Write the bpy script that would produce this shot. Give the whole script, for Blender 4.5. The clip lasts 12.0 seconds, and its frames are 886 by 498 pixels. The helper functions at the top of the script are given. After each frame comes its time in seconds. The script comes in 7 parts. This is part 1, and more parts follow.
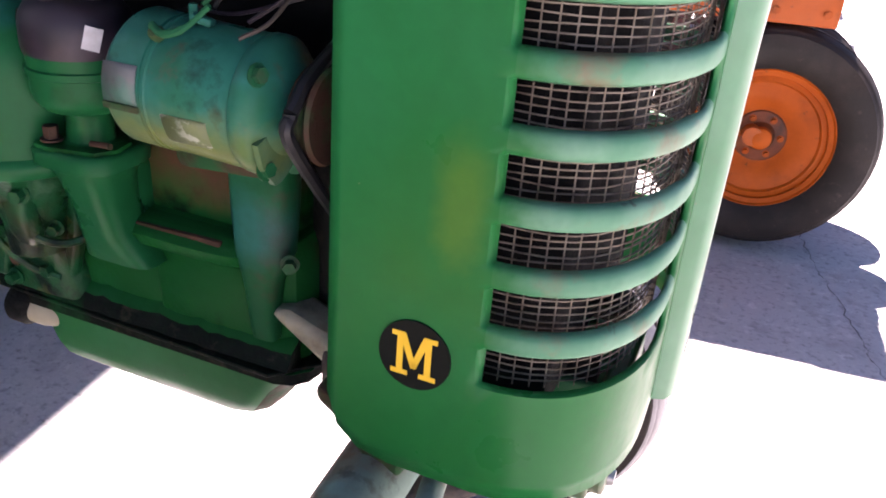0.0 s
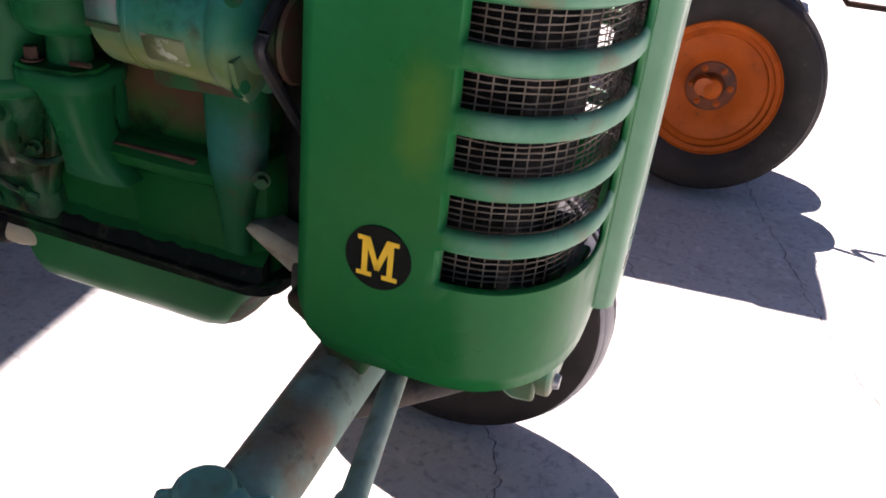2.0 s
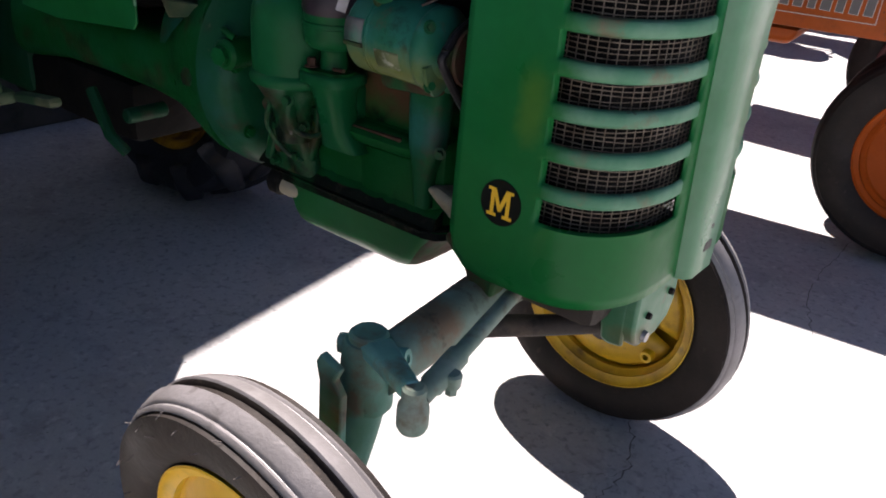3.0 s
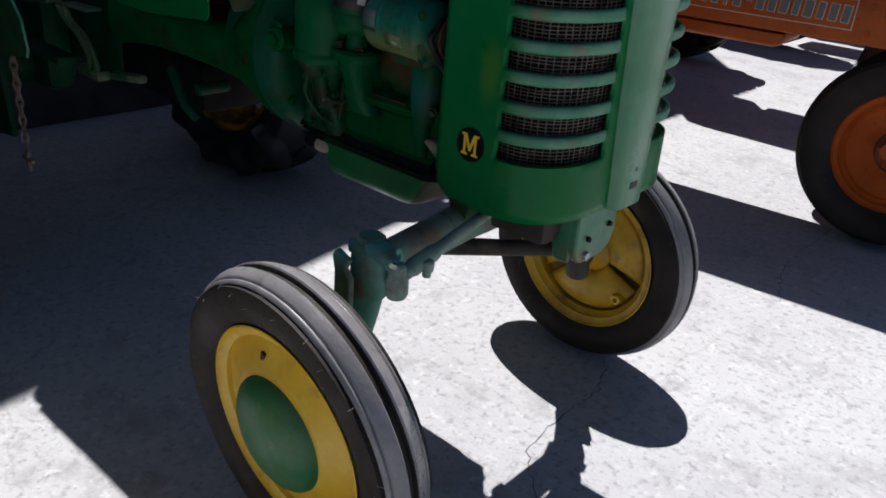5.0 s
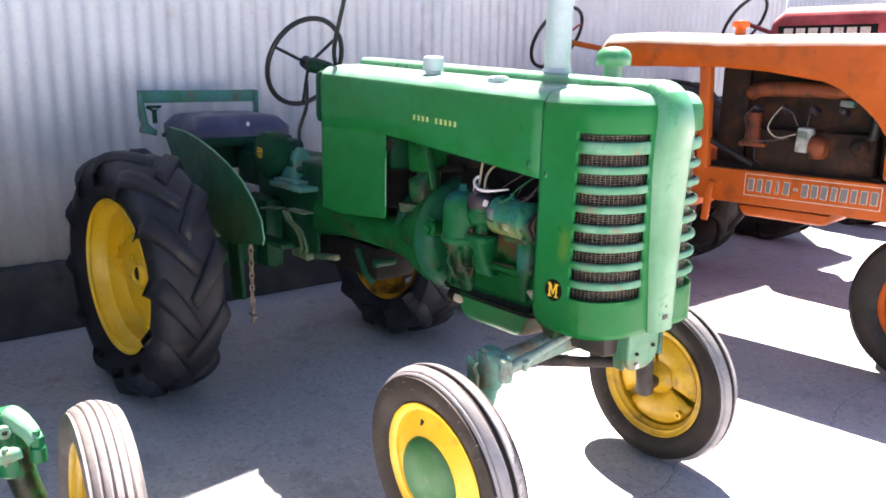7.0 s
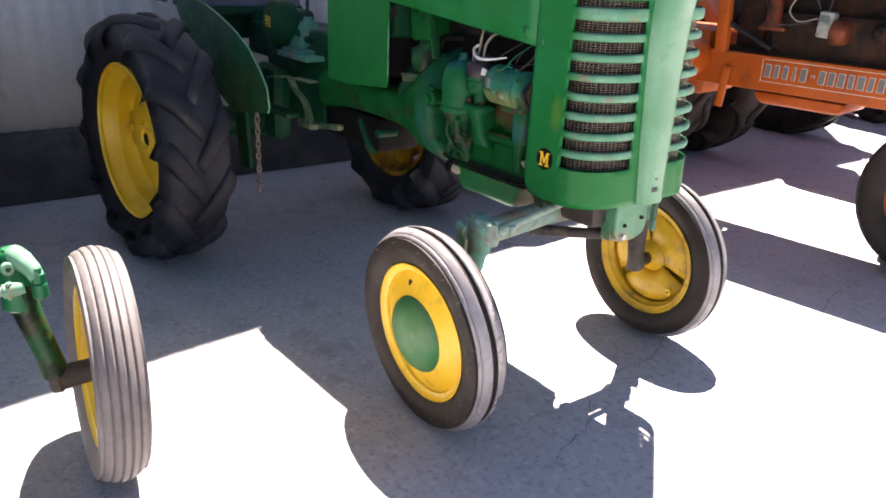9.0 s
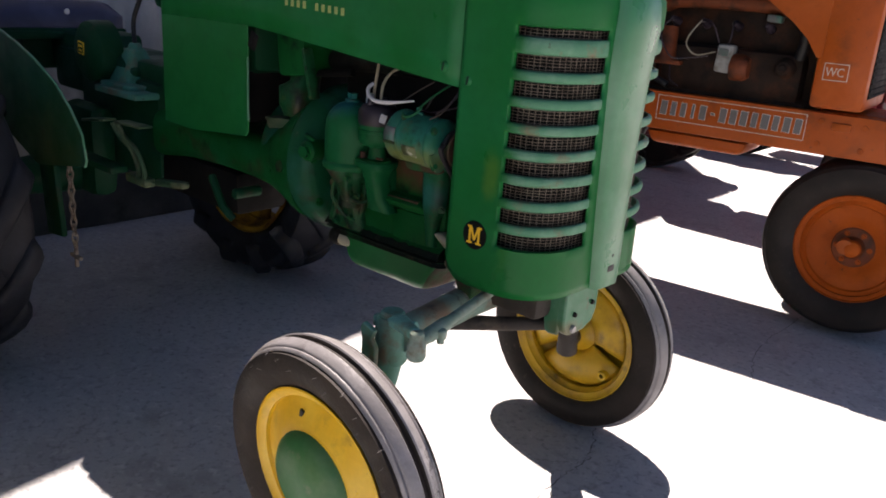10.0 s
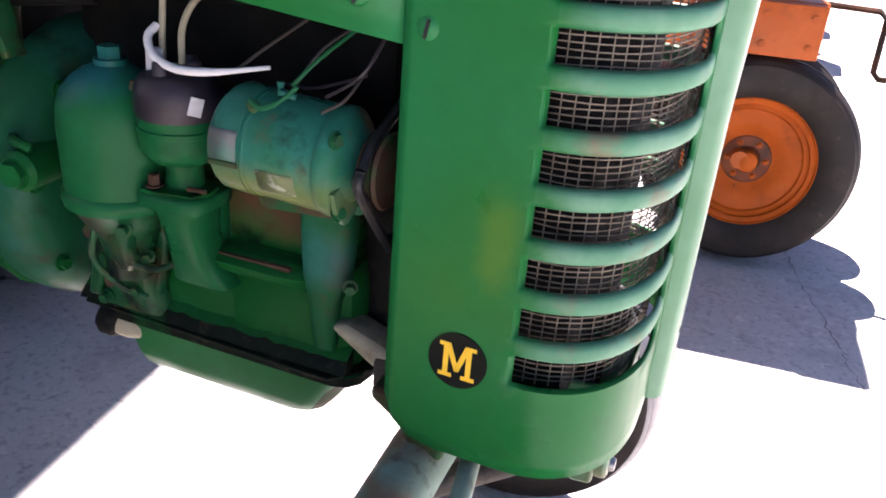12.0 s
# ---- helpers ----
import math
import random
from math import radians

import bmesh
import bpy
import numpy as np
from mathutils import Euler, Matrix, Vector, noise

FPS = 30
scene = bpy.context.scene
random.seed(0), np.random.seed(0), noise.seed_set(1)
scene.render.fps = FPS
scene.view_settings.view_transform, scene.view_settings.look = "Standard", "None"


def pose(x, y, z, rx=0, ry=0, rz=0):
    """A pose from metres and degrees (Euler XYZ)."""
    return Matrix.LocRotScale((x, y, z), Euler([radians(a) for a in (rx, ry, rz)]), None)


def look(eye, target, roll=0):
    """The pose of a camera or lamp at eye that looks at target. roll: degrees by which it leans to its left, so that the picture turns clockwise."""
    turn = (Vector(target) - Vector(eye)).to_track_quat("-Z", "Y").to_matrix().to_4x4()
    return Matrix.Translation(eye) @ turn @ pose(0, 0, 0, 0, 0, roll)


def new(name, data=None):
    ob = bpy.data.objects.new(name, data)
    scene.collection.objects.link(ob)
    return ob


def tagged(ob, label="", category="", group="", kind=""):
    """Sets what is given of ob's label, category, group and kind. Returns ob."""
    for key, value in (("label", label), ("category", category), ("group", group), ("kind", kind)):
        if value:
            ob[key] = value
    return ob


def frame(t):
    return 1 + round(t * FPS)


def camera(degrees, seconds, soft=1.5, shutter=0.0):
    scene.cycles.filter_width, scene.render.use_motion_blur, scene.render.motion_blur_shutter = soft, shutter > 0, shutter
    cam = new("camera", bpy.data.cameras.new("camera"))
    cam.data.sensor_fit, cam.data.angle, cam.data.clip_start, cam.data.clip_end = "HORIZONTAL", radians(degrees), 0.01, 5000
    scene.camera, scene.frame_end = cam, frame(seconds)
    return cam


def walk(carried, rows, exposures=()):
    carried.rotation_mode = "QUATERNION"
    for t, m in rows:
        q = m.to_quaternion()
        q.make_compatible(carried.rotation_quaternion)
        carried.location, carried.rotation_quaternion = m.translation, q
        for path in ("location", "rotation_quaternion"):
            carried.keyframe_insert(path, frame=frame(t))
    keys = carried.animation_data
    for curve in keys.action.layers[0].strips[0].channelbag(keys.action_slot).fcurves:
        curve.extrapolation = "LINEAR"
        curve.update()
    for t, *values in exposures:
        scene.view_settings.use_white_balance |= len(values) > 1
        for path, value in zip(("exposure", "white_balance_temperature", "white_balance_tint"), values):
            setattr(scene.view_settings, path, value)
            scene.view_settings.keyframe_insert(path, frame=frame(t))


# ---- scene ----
cam = camera(57.3, 12.0, soft=1.8)
METRES, EYE, TILT, LEAN, TURN = 4.5, 1.35, -30.0, 0.0, 0.0
PATH = [
    (0, (0.259, -0.706, 1.093), (-0.384, 0.963, 0.197), 4.3),
    (0.5, (0.265, -0.729, 1.101), (-0.357, 0.966, 0.239), 4.9),
    (1, (0.265, -0.729, 1.093), (-0.332, 0.963, 0.208), 5.6),
    (1.5, (0.269, -0.733, 1.088), (-0.311, 0.954, 0.184), 5.5),
    (2, (0.288, -0.776, 1.089), (-0.238, 0.885, 0.106), 6.3),
    (2.5, (0.388, -0.892, 1.1), (-0.483, 0.672, 0.208), 6.2),
    (3, (0.579, -1.026, 1.133), (-0.504, 0.406, 0.251), 4.5),
    (3.2, (0.631, -1.092, 1.129), (-0.425, 0.353, 0.236), 3.9),
    (5, (0.918, -1.267, 1.178), (-0.262, 0.097, 0.313), 4.4),
    (5.5, (0.952, -1.365, 1.267), (-0.191, 0.135, 0.6), 4.8),
    (6, (1.116, -1.533, 1.313), (-0.273, -0.209, 0.749), -0.0),
    (6.5, (1.337, -1.686, 1.324), (-0.167, -0.451, 0.86), 1.4),
    (6.7, (1.426, -1.796, 1.33), (-0.08, -0.558, 0.886), 1.2),
    (8.3, (1.782, -1.846, 1.368), (0.203, -0.741, 0.832), 0.8),
    (8.5, (1.792, -1.847, 1.333), (0.189, -0.777, 0.798), 1.1),
    (9, (1.649, -1.78, 1.275), (0.16, -0.641, 0.578), 2.4),
    (9.5, (1.385, -1.71, 1.268), (0.063, -0.349, 0.635), 2.6),
    (10, (1.078, -1.505, 1.232), (-0.163, -0.064, 0.612), 4.0),
    (10.5, (0.818, -1.326, 1.221), (-0.198, 0.252, 0.53), 3.8),
    (11, (0.591, -1.131, 1.208), (-0.274, 0.508, 0.458), 3.0),
    (11.3, (0.492, -0.983, 1.225), (-0.515, 0.557, 0.442), 1.8),
    (11.5, (0.415, -0.939, 1.212), (-0.485, 0.671, 0.439), 3.7),
    (12, (0.271, -0.856, 1.18), (-0.367, 0.828, 0.31), 4.4),
]
walk(cam, [(t, look(eye, target, roll)) for t, eye, target, roll in PATH],
     [(0.0, 2.96, 6800, 32), (1.5, 2.65, 6800, 30), (2.0, 2.05, 6800, 25), (2.5, 1.34, 6600, 20), (3.0, 1.48, 6600, 20), (5.0, 0.55, 6000, 12), (5.5, 0.80, 6000, 13), (6.0, 1.70, 6200, 13), (6.5, 2.98, 6600, 20), (8.5, 3.18, 6900, 21), (9.0, 2.70, 6900, 21), (9.5, 1.95, 6900, 21), (10.0, 1.55, 6900, 20), (10.5, 2.1, 6900, 20), (11.0, 1.88, 6800, 22), (11.5, 2.28, 6800, 22), (12.0, 2.9, 6700, 25)])


# ---- world, sun, exposure ----
SUN_WAY = Vector((0.34, -0.395, -1.0))          # the way the sunlight travels
to_sun = (-SUN_WAY).normalized()
world = bpy.data.worlds.new("world")
scene.world = world
world.use_nodes = True
wn = world.node_tree.nodes
sky = wn.new("ShaderNodeTexSky")
sky.sky_type = "NISHITA"
sky.sun_disc = False
sky.air_density, sky.dust_density = 0.5, 0.3      # a clear dry day
sky.sun_elevation = math.asin(to_sun.z)
sky.sun_rotation = math.atan2(to_sun.x, to_sun.y)
world.node_tree.links.new(sky.outputs[0], wn["Background"].inputs[0])
wn["Background"].inputs[1].default_value = 0.05
sun_lamp = bpy.data.lights.new("sun", "SUN")
sun_lamp.energy, sun_lamp.angle, sun_lamp.color = 5.0, radians(0.5), (1.0, 0.95, 0.88)
sun = new("sun", sun_lamp)
sun.matrix_world = look(to_sun * 20, (0, 0, 0))


# ---- materials ----
def lin(r, g, b):
    return (r, g, b, 1.0)


def surface(name, base, layers=(), rough=0.5, metal=0.0, rough_var=0.15, bump=0.1, bump_scale=60.0, coat=0.0, spec=0.5, vary=0.0, patch=None):
    """A node material: a base colour under layers of (colour, scale, low, high, detail), each laid on where its noise passes from low to high."""
    m = bpy.data.materials.new(name)
    m.use_nodes = True
    nt = m.node_tree
    bs = nt.nodes["Principled BSDF"]
    geo = nt.nodes.new("ShaderNodeNewGeometry")

    def noise_of(scale, detail=4.0, shift=0.0):
        n = nt.nodes.new("ShaderNodeTexNoise")
        n.inputs["Scale"].default_value, n.inputs["Detail"].default_value = scale, detail
        n.inputs["Roughness"].default_value = 0.6
        if shift:
            add = nt.nodes.new("ShaderNodeVectorMath")
            add.inputs[1].default_value = (shift, shift * 0.7, -shift)
            nt.links.new(geo.outputs["Position"], add.inputs[0])
            nt.links.new(add.outputs[0], n.inputs["Vector"])
        else:
            nt.links.new(geo.outputs["Position"], n.inputs["Vector"])
        return n.outputs["Fac"]

    def ranged(sock, lo, hi, a=0.0, b=1.0):
        r = nt.nodes.new("ShaderNodeMapRange")
        for i, v in enumerate((lo, hi, a, b), 1):
            r.inputs[i].default_value = v
        nt.links.new(sock, r.inputs[0])
        return r.outputs[0]

    def mixed(fac, a, b, mode="MIX"):
        x = nt.nodes.new("ShaderNodeMix")
        x.data_type, x.blend_type = "RGBA", mode
        nt.links.new(fac, x.inputs[0])
        for sock, v in ((x.inputs[6], a), (x.inputs[7], b)):
            if isinstance(v, tuple):
                sock.default_value = v
            else:
                nt.links.new(v, sock)
        return x.outputs[2]

    colour = base
    for k, (c, scale, lo, hi, detail) in enumerate(layers):
        colour = mixed(ranged(noise_of(scale, detail, 3.1 + 7.3 * k), lo, hi), colour, c)
    if patch:
        # one patch of (colour, centre, half sizes, strength), its edge broken by noise
        tint, centre, half, most = patch
        sub = nt.nodes.new("ShaderNodeVectorMath")
        sub.operation = "SUBTRACT"
        sub.inputs[1].default_value = centre
        nt.links.new(geo.outputs["Position"], sub.inputs[0])
        div = nt.nodes.new("ShaderNodeVectorMath")
        div.operation = "DIVIDE"
        div.inputs[1].default_value = half
        nt.links.new(sub.outputs[0], div.inputs[0])
        size = nt.nodes.new("ShaderNodeVectorMath")
        size.operation = "LENGTH"
        nt.links.new(div.outputs[0], size.inputs[0])
        rag = nt.nodes.new("ShaderNodeMath")
        nt.links.new(size.outputs["Value"], rag.inputs[0])
        nt.links.new(ranged(noise_of(16.0, 5.0, 5.5), 0.3, 0.7, -0.3, 0.3), rag.inputs[1])
        colour = mixed(ranged(rag.outputs[0], 0.35, 1.05, most, 0.0), colour, tint)
    grain = ranged(noise_of(bump_scale * 1.7, 3.0), 0.3, 0.7, 0.0, 0.22)
    dark = tuple(v * 0.6 for v in base[:3]) + (1.0,)
    colour = mixed(grain, colour, dark)
    if vary:
        info = nt.nodes.new("ShaderNodeObjectInfo")
        colour = mixed(ranged(info.outputs["Random"], 0, 1, 0, vary), colour, dark)
    nt.links.new(colour, bs.inputs["Base Color"])
    nt.links.new(ranged(noise_of(9.0, 5.0, 1.7), 0.3, 0.7, max(0.02, rough - rough_var), min(1.0, rough + rough_var)), bs.inputs["Roughness"])
    bs.inputs["Metallic"].default_value = metal
    bs.inputs["Coat Weight"].default_value = coat
    bs.inputs["Coat Roughness"].default_value = 0.15
    bs.inputs["Specular IOR Level"].default_value = spec
    if bump:
        bp = nt.nodes.new("ShaderNodeBump")
        bp.inputs["Strength"].default_value = bump
        bp.inputs["Distance"].default_value = 0.004
        nt.links.new(noise_of(bump_scale, 5.0), bp.inputs["Height"])
        nt.links.new(bp.outputs[0], bs.inputs["Normal"])
    return m


GREEN = lin(0.003, 0.117, 0.025)
m_green = surface("green_paint", GREEN, [(lin(0.009, 0.16, 0.058), 3.0, 0.45, 0.75, 3), (lin(0.035, 0.16, 0.02), 2.1, 0.68, 0.86, 3), (lin(0.014, 0.085, 0.02), 14, 0.62, 0.8, 6), (lin(0.08, 0.09, 0.06), 90, 0.72, 0.8, 4)], rough=0.42, bump=0.06, bump_scale=25, coat=0.03, spec=0.22)
# the yellow patch paints the front wheel's reflection in the shell
m_shell = surface("shell_green_wheel_reflection", GREEN, [(lin(0.006, 0.135, 0.042), 3.0, 0.45, 0.75, 3), (lin(0.010, 0.085, 0.02), 14, 0.62, 0.8, 6), (lin(0.02, 0.155, 0.065), 2.6, 0.6, 0.8, 5), (lin(0.16, 0.16, 0.08), 120, 0.74, 0.8, 4)], rough=0.4, bump=0.06, bump_scale=25, coat=0.03, spec=0.14, patch=(lin(0.12, 0.19, 0.012), (0.078, -0.205, 0.865), (0.026, 0.2, 0.065), 0.34))
# pale copy of the green: sunlight on upward faces is in the colour
m_sunlit_top = surface("sunlit_green_paint", lin(0.11, 0.28, 0.17), [(lin(0.2, 0.36, 0.26), 5, 0.45, 0.7, 4), (lin(0.04, 0.19, 0.08), 3, 0.55, 0.75, 3)], rough=0.4, bump=0.05, bump_scale=30, coat=0.4)
# dirty orange of engine parts, also the painted shade in the hub recess
m_orange_dark = surface("dirty_shaded_orange_paint", lin(0.14, 0.034, 0.011), [(lin(0.21, 0.05, 0.014), 8, 0.5, 0.7, 4), (lin(0.025, 0.014, 0.009), 14, 0.48, 0.68, 6)], rough=0.6, bump=0.3, bump_scale=60, spec=0.25)
# near-black that puts deep shade into the colour of recessed parts
m_near_black = surface("near_black_iron", lin(0.004, 0.0035, 0.003), [(lin(0.012, 0.008, 0.006), 11, 0.5, 0.72, 5)], rough=0.8, bump=0.4, bump_scale=60, spec=0.15)
m_rust_soot = surface("rusty_soot", lin(0.022, 0.012, 0.008), [(lin(0.07, 0.024, 0.01), 9, 0.5, 0.7, 5), (lin(0.008, 0.006, 0.005), 16, 0.5, 0.68, 6)], rough=0.75, bump=0.5, bump_scale=50, spec=0.2)
m_scuffed_pale = surface("dirty_aluminium", lin(0.30, 0.30, 0.28), [(lin(0.14, 0.12, 0.10), 22, 0.46, 0.66, 6)], rough=0.5, bump=0.2, bump_scale=80)
# paler green: the front's sky reflection is put into the spine's colour
m_spine = surface("sheen_green_paint", lin(0.028, 0.175, 0.068), [(lin(0.075, 0.235, 0.125), 6, 0.45, 0.72, 4), (lin(0.012, 0.14, 0.04), 4, 0.58, 0.78, 3), (lin(0.15, 0.13, 0.08), 70, 0.7, 0.78, 5)], rough=0.36, bump=0.05, bump_scale=30, coat=0.25)
# pale sheen of the bars in the colour, fading to green; rust is wear
m_bar = surface("sheen_worn_green_paint", lin(0.062, 0.205, 0.115), [(lin(0.15, 0.29, 0.195), 9, 0.42, 0.7, 4), (lin(0.018, 0.15, 0.05), 5, 0.56, 0.76, 3), (lin(0.17, 0.11, 0.065), 11, 0.58, 0.72, 6), (lin(0.06, 0.045, 0.03), 34, 0.66, 0.76, 6)], rough=0.5, spec=0.25, bump=0.1, bump_scale=40, patch=(GREEN, (0.098, -0.215, 0.94), (0.045, 0.08, 0.9), 1.0))
# darkened green: deep shade at the rear and under the hood put into colour
m_shaded_green = surface("shaded_green_paint", lin(0.0025, 0.036, 0.015), [(lin(0.007, 0.05, 0.033), 6, 0.5, 0.75, 4), (lin(0.03, 0.03, 0.02), 20, 0.6, 0.8, 6)], rough=0.5, bump=0.1, bump_scale=40, spec=0.1)
m_engine = surface("oily_engine_green", lin(0.002, 0.074, 0.016), [(lin(0.003, 0.1, 0.03), 7, 0.5, 0.72, 4), (lin(0.04, 0.026, 0.014), 8, 0.58, 0.72, 5), (lin(0.003, 0.008, 0.004), 9, 0.56, 0.68, 6), (lin(0.1, 0.11, 0.04), 38, 0.73, 0.8, 5)], rough=0.42, bump=0.4, bump_scale=45, spec=0.08)
m_oily = surface("oily_flange_paint", lin(0.003, 0.05, 0.014), [(lin(0.004, 0.0035, 0.003), 13, 0.34, 0.46, 6), (lin(0.065, 0.046, 0.032), 30, 0.56, 0.70, 6)], rough=0.6, bump=0.5, bump_scale=70, spec=0.12)
m_block = surface("rust_stained_block_paint", lin(0.002, 0.074, 0.016), [(lin(0.003, 0.1, 0.03), 7, 0.5, 0.72, 4), (lin(0.003, 0.008, 0.004), 11, 0.56, 0.68, 6)], rough=0.5, bump=0.4, bump_scale=45, spec=0.08, patch=(lin(0.085, 0.030, 0.020), (-0.22, -0.11, 0.805), (0.15, 0.1, 0.06), 0.9))
m_rusty = surface("rusty_green_casting", lin(0.055, 0.028, 0.018), [(lin(0.008, 0.075, 0.024), 9, 0.46, 0.6, 5), (lin(0.085, 0.042, 0.028), 18, 0.55, 0.75, 5), (lin(0.015, 0.013, 0.010), 26, 0.6, 0.74, 6)], rough=0.65, bump=0.4, bump_scale=70, spec=0.15)
m_filter = surface("filter_paint", lin(0.003, 0.085, 0.026), [(lin(0.006, 0.11, 0.04), 8, 0.5, 0.72, 4), (lin(0.05, 0.045, 0.025), 22, 0.68, 0.8, 6), (lin(0.006, 0.02, 0.01), 10, 0.58, 0.72, 6)], rough=0.36, bump=0.1, bump_scale=70, spec=0.12, patch=(lin(0.012, 0.11, 0.13), (-0.45, -0.19, 0.95), (0.10, 0.14, 0.045), 0.85))
# darker copy of m_teal: shade at the rear is in the colour
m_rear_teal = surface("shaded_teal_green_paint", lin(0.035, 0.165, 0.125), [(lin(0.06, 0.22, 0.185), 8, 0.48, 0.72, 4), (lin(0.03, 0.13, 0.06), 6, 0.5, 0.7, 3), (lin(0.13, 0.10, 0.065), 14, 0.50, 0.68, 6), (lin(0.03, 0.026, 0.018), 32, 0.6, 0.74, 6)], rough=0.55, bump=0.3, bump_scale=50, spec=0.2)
# lighter copy for the front axle: bounced ground light is in the colour
m_teal = surface("weathered_lit_teal_green", lin(0.11, 0.26, 0.205), [(lin(0.15, 0.34, 0.29), 8, 0.48, 0.72, 4), (lin(0.03, 0.13, 0.06), 6, 0.5, 0.7, 3), (lin(0.13, 0.10, 0.065), 14, 0.50, 0.68, 6), (lin(0.03, 0.026, 0.018), 32, 0.6, 0.74, 6)], rough=0.55, bump=0.3, bump_scale=50, spec=0.2)
m_blue_green = surface("blue_green_paint", lin(0.14, 0.36, 0.32), [(lin(0.09, 0.27, 0.18), 9, 0.5, 0.72, 4), (lin(0.16, 0.34, 0.33), 20, 0.55, 0.72, 5), (lin(0.15, 0.125, 0.09), 16, 0.52, 0.68, 6)], rough=0.5, bump=0.25, bump_scale=60, spec=0.2)
m_axle = surface("brown_worn_axle_paint", lin(0.16, 0.235, 0.19), [(lin(0.19, 0.33, 0.285), 7, 0.48, 0.68, 4), (lin(0.19, 0.135, 0.09), 10, 0.46, 0.6, 5), (lin(0.05, 0.036, 0.026), 25, 0.58, 0.72, 6)], rough=0.6, bump=0.35, bump_scale=60, spec=0.2)
m_generator = surface("generator_paint", lin(0.012, 0.125, 0.085), [(lin(0.03, 0.17, 0.145), 11, 0.45, 0.7, 4), (lin(0.008, 0.10, 0.035), 7, 0.54, 0.70, 4), (lin(0.08, 0.065, 0.04), 24, 0.64, 0.76, 6), (lin(0.01, 0.02, 0.012), 15, 0.6, 0.72, 6)], rough=0.36, bump=0.12, bump_scale=70, spec=0.14, patch=(lin(0.13, 0.14, 0.03), (-0.17, -0.20, 0.852), (0.12, 0.12, 0.042), 0.85))
m_leg = surface("stained_bracket_paint", lin(0.005, 0.075, 0.026), [(lin(0.012, 0.11, 0.055), 9, 0.45, 0.7, 4), (lin(0.06, 0.04, 0.028), 16, 0.54, 0.7, 6)], rough=0.5, bump=0.25, bump_scale=60, spec=0.1, patch=(lin(0.02, 0.14, 0.13), (-0.15, -0.15, 0.765), (0.05, 0.08, 0.045), 0.6))
m_mount = surface("dirty_filter_mount_paint", lin(0.005, 0.066, 0.022), [(lin(0.035, 0.026, 0.012), 13, 0.48, 0.64, 6), (lin(0.004, 0.006, 0.004), 17, 0.5, 0.6, 6), (lin(0.07, 0.075, 0.02), 38, 0.62, 0.72, 5)], rough=0.38, bump=0.6, bump_scale=60, spec=0.2)
m_bell = surface("streaked_housing_paint", lin(0.004, 0.066, 0.026), [(lin(0.018, 0.1, 0.08), 6, 0.48, 0.7, 4), (lin(0.04, 0.036, 0.02), 12, 0.58, 0.74, 6), (lin(0.12, 0.16, 0.1), 30, 0.7, 0.78, 5), (lin(0.004, 0.008, 0.004), 8, 0.56, 0.7, 6)], rough=0.42, bump=0.3, bump_scale=50, spec=0.1)
m_plate = surface("worn_plate_metal", lin(0.10, 0.125, 0.045), [(lin(0.30, 0.32, 0.24), 70, 0.53, 0.6, 5), (lin(0.03, 0.10, 0.05), 30, 0.56, 0.68, 5)], rough=0.45, bump=0.3, bump_scale=150)
m_scuffed = surface("scuffed_grey_paint", lin(0.10, 0.105, 0.10), [(lin(0.035, 0.12, 0.085), 18, 0.46, 0.6, 5), (lin(0.05, 0.045, 0.032), 30, 0.56, 0.7, 6)], rough=0.5, bump=0.2, bump_scale=90)
m_grime = surface("black_grime", lin(0.006, 0.006, 0.005), [(lin(0.028, 0.024, 0.019), 30, 0.52, 0.72, 6)], rough=0.75, bump=0.6, bump_scale=120, spec=0.15)
m_yellow = surface("yellow_wheel_paint", lin(0.72, 0.44, 0.012), [(lin(0.8, 0.55, 0.05), 6, 0.45, 0.7, 3), (lin(0.3, 0.2, 0.03), 12, 0.6, 0.8, 6), (lin(0.16, 0.09, 0.03), 45, 0.68, 0.78, 5)], rough=0.4, bump=0.08, bump_scale=40)
m_old_yellow = surface("stained_yellow_paint", lin(0.6, 0.35, 0.012), [(lin(0.68, 0.43, 0.03), 6, 0.45, 0.7, 3), (lin(0.3, 0.17, 0.02), 9, 0.52, 0.72, 6), (lin(0.1, 0.055, 0.02), 17, 0.6, 0.75, 6)], rough=0.45, bump=0.15, bump_scale=40)
# brown-stained yellow, darkened further for the shade on the far rear wheel
m_rear_yellow = surface("shaded_brown_stained_yellow_paint", lin(0.34, 0.17, 0.012), [(lin(0.5, 0.28, 0.02), 6, 0.48, 0.7, 4), (lin(0.07, 0.03, 0.012), 10, 0.46, 0.66, 6)], rough=0.55, bump=0.2, bump_scale=40, spec=0.15)
m_orange = surface("orange_paint", lin(0.36, 0.069, 0.007), [(lin(0.43, 0.09, 0.014), 5, 0.45, 0.7, 3), (lin(0.19, 0.046, 0.012), 9, 0.54, 0.74, 6), (lin(0.09, 0.036, 0.02), 50, 0.66, 0.76, 5)], rough=0.46, bump=0.06, bump_scale=30, coat=0.03, spec=0.2)
m_chain = surface("pale_rusty_chain", lin(0.17, 0.125, 0.09), [(lin(0.28, 0.24, 0.19), 20, 0.46, 0.66, 5), (lin(0.07, 0.035, 0.02), 30, 0.54, 0.7, 5)], rough=0.65, bump=0.3)
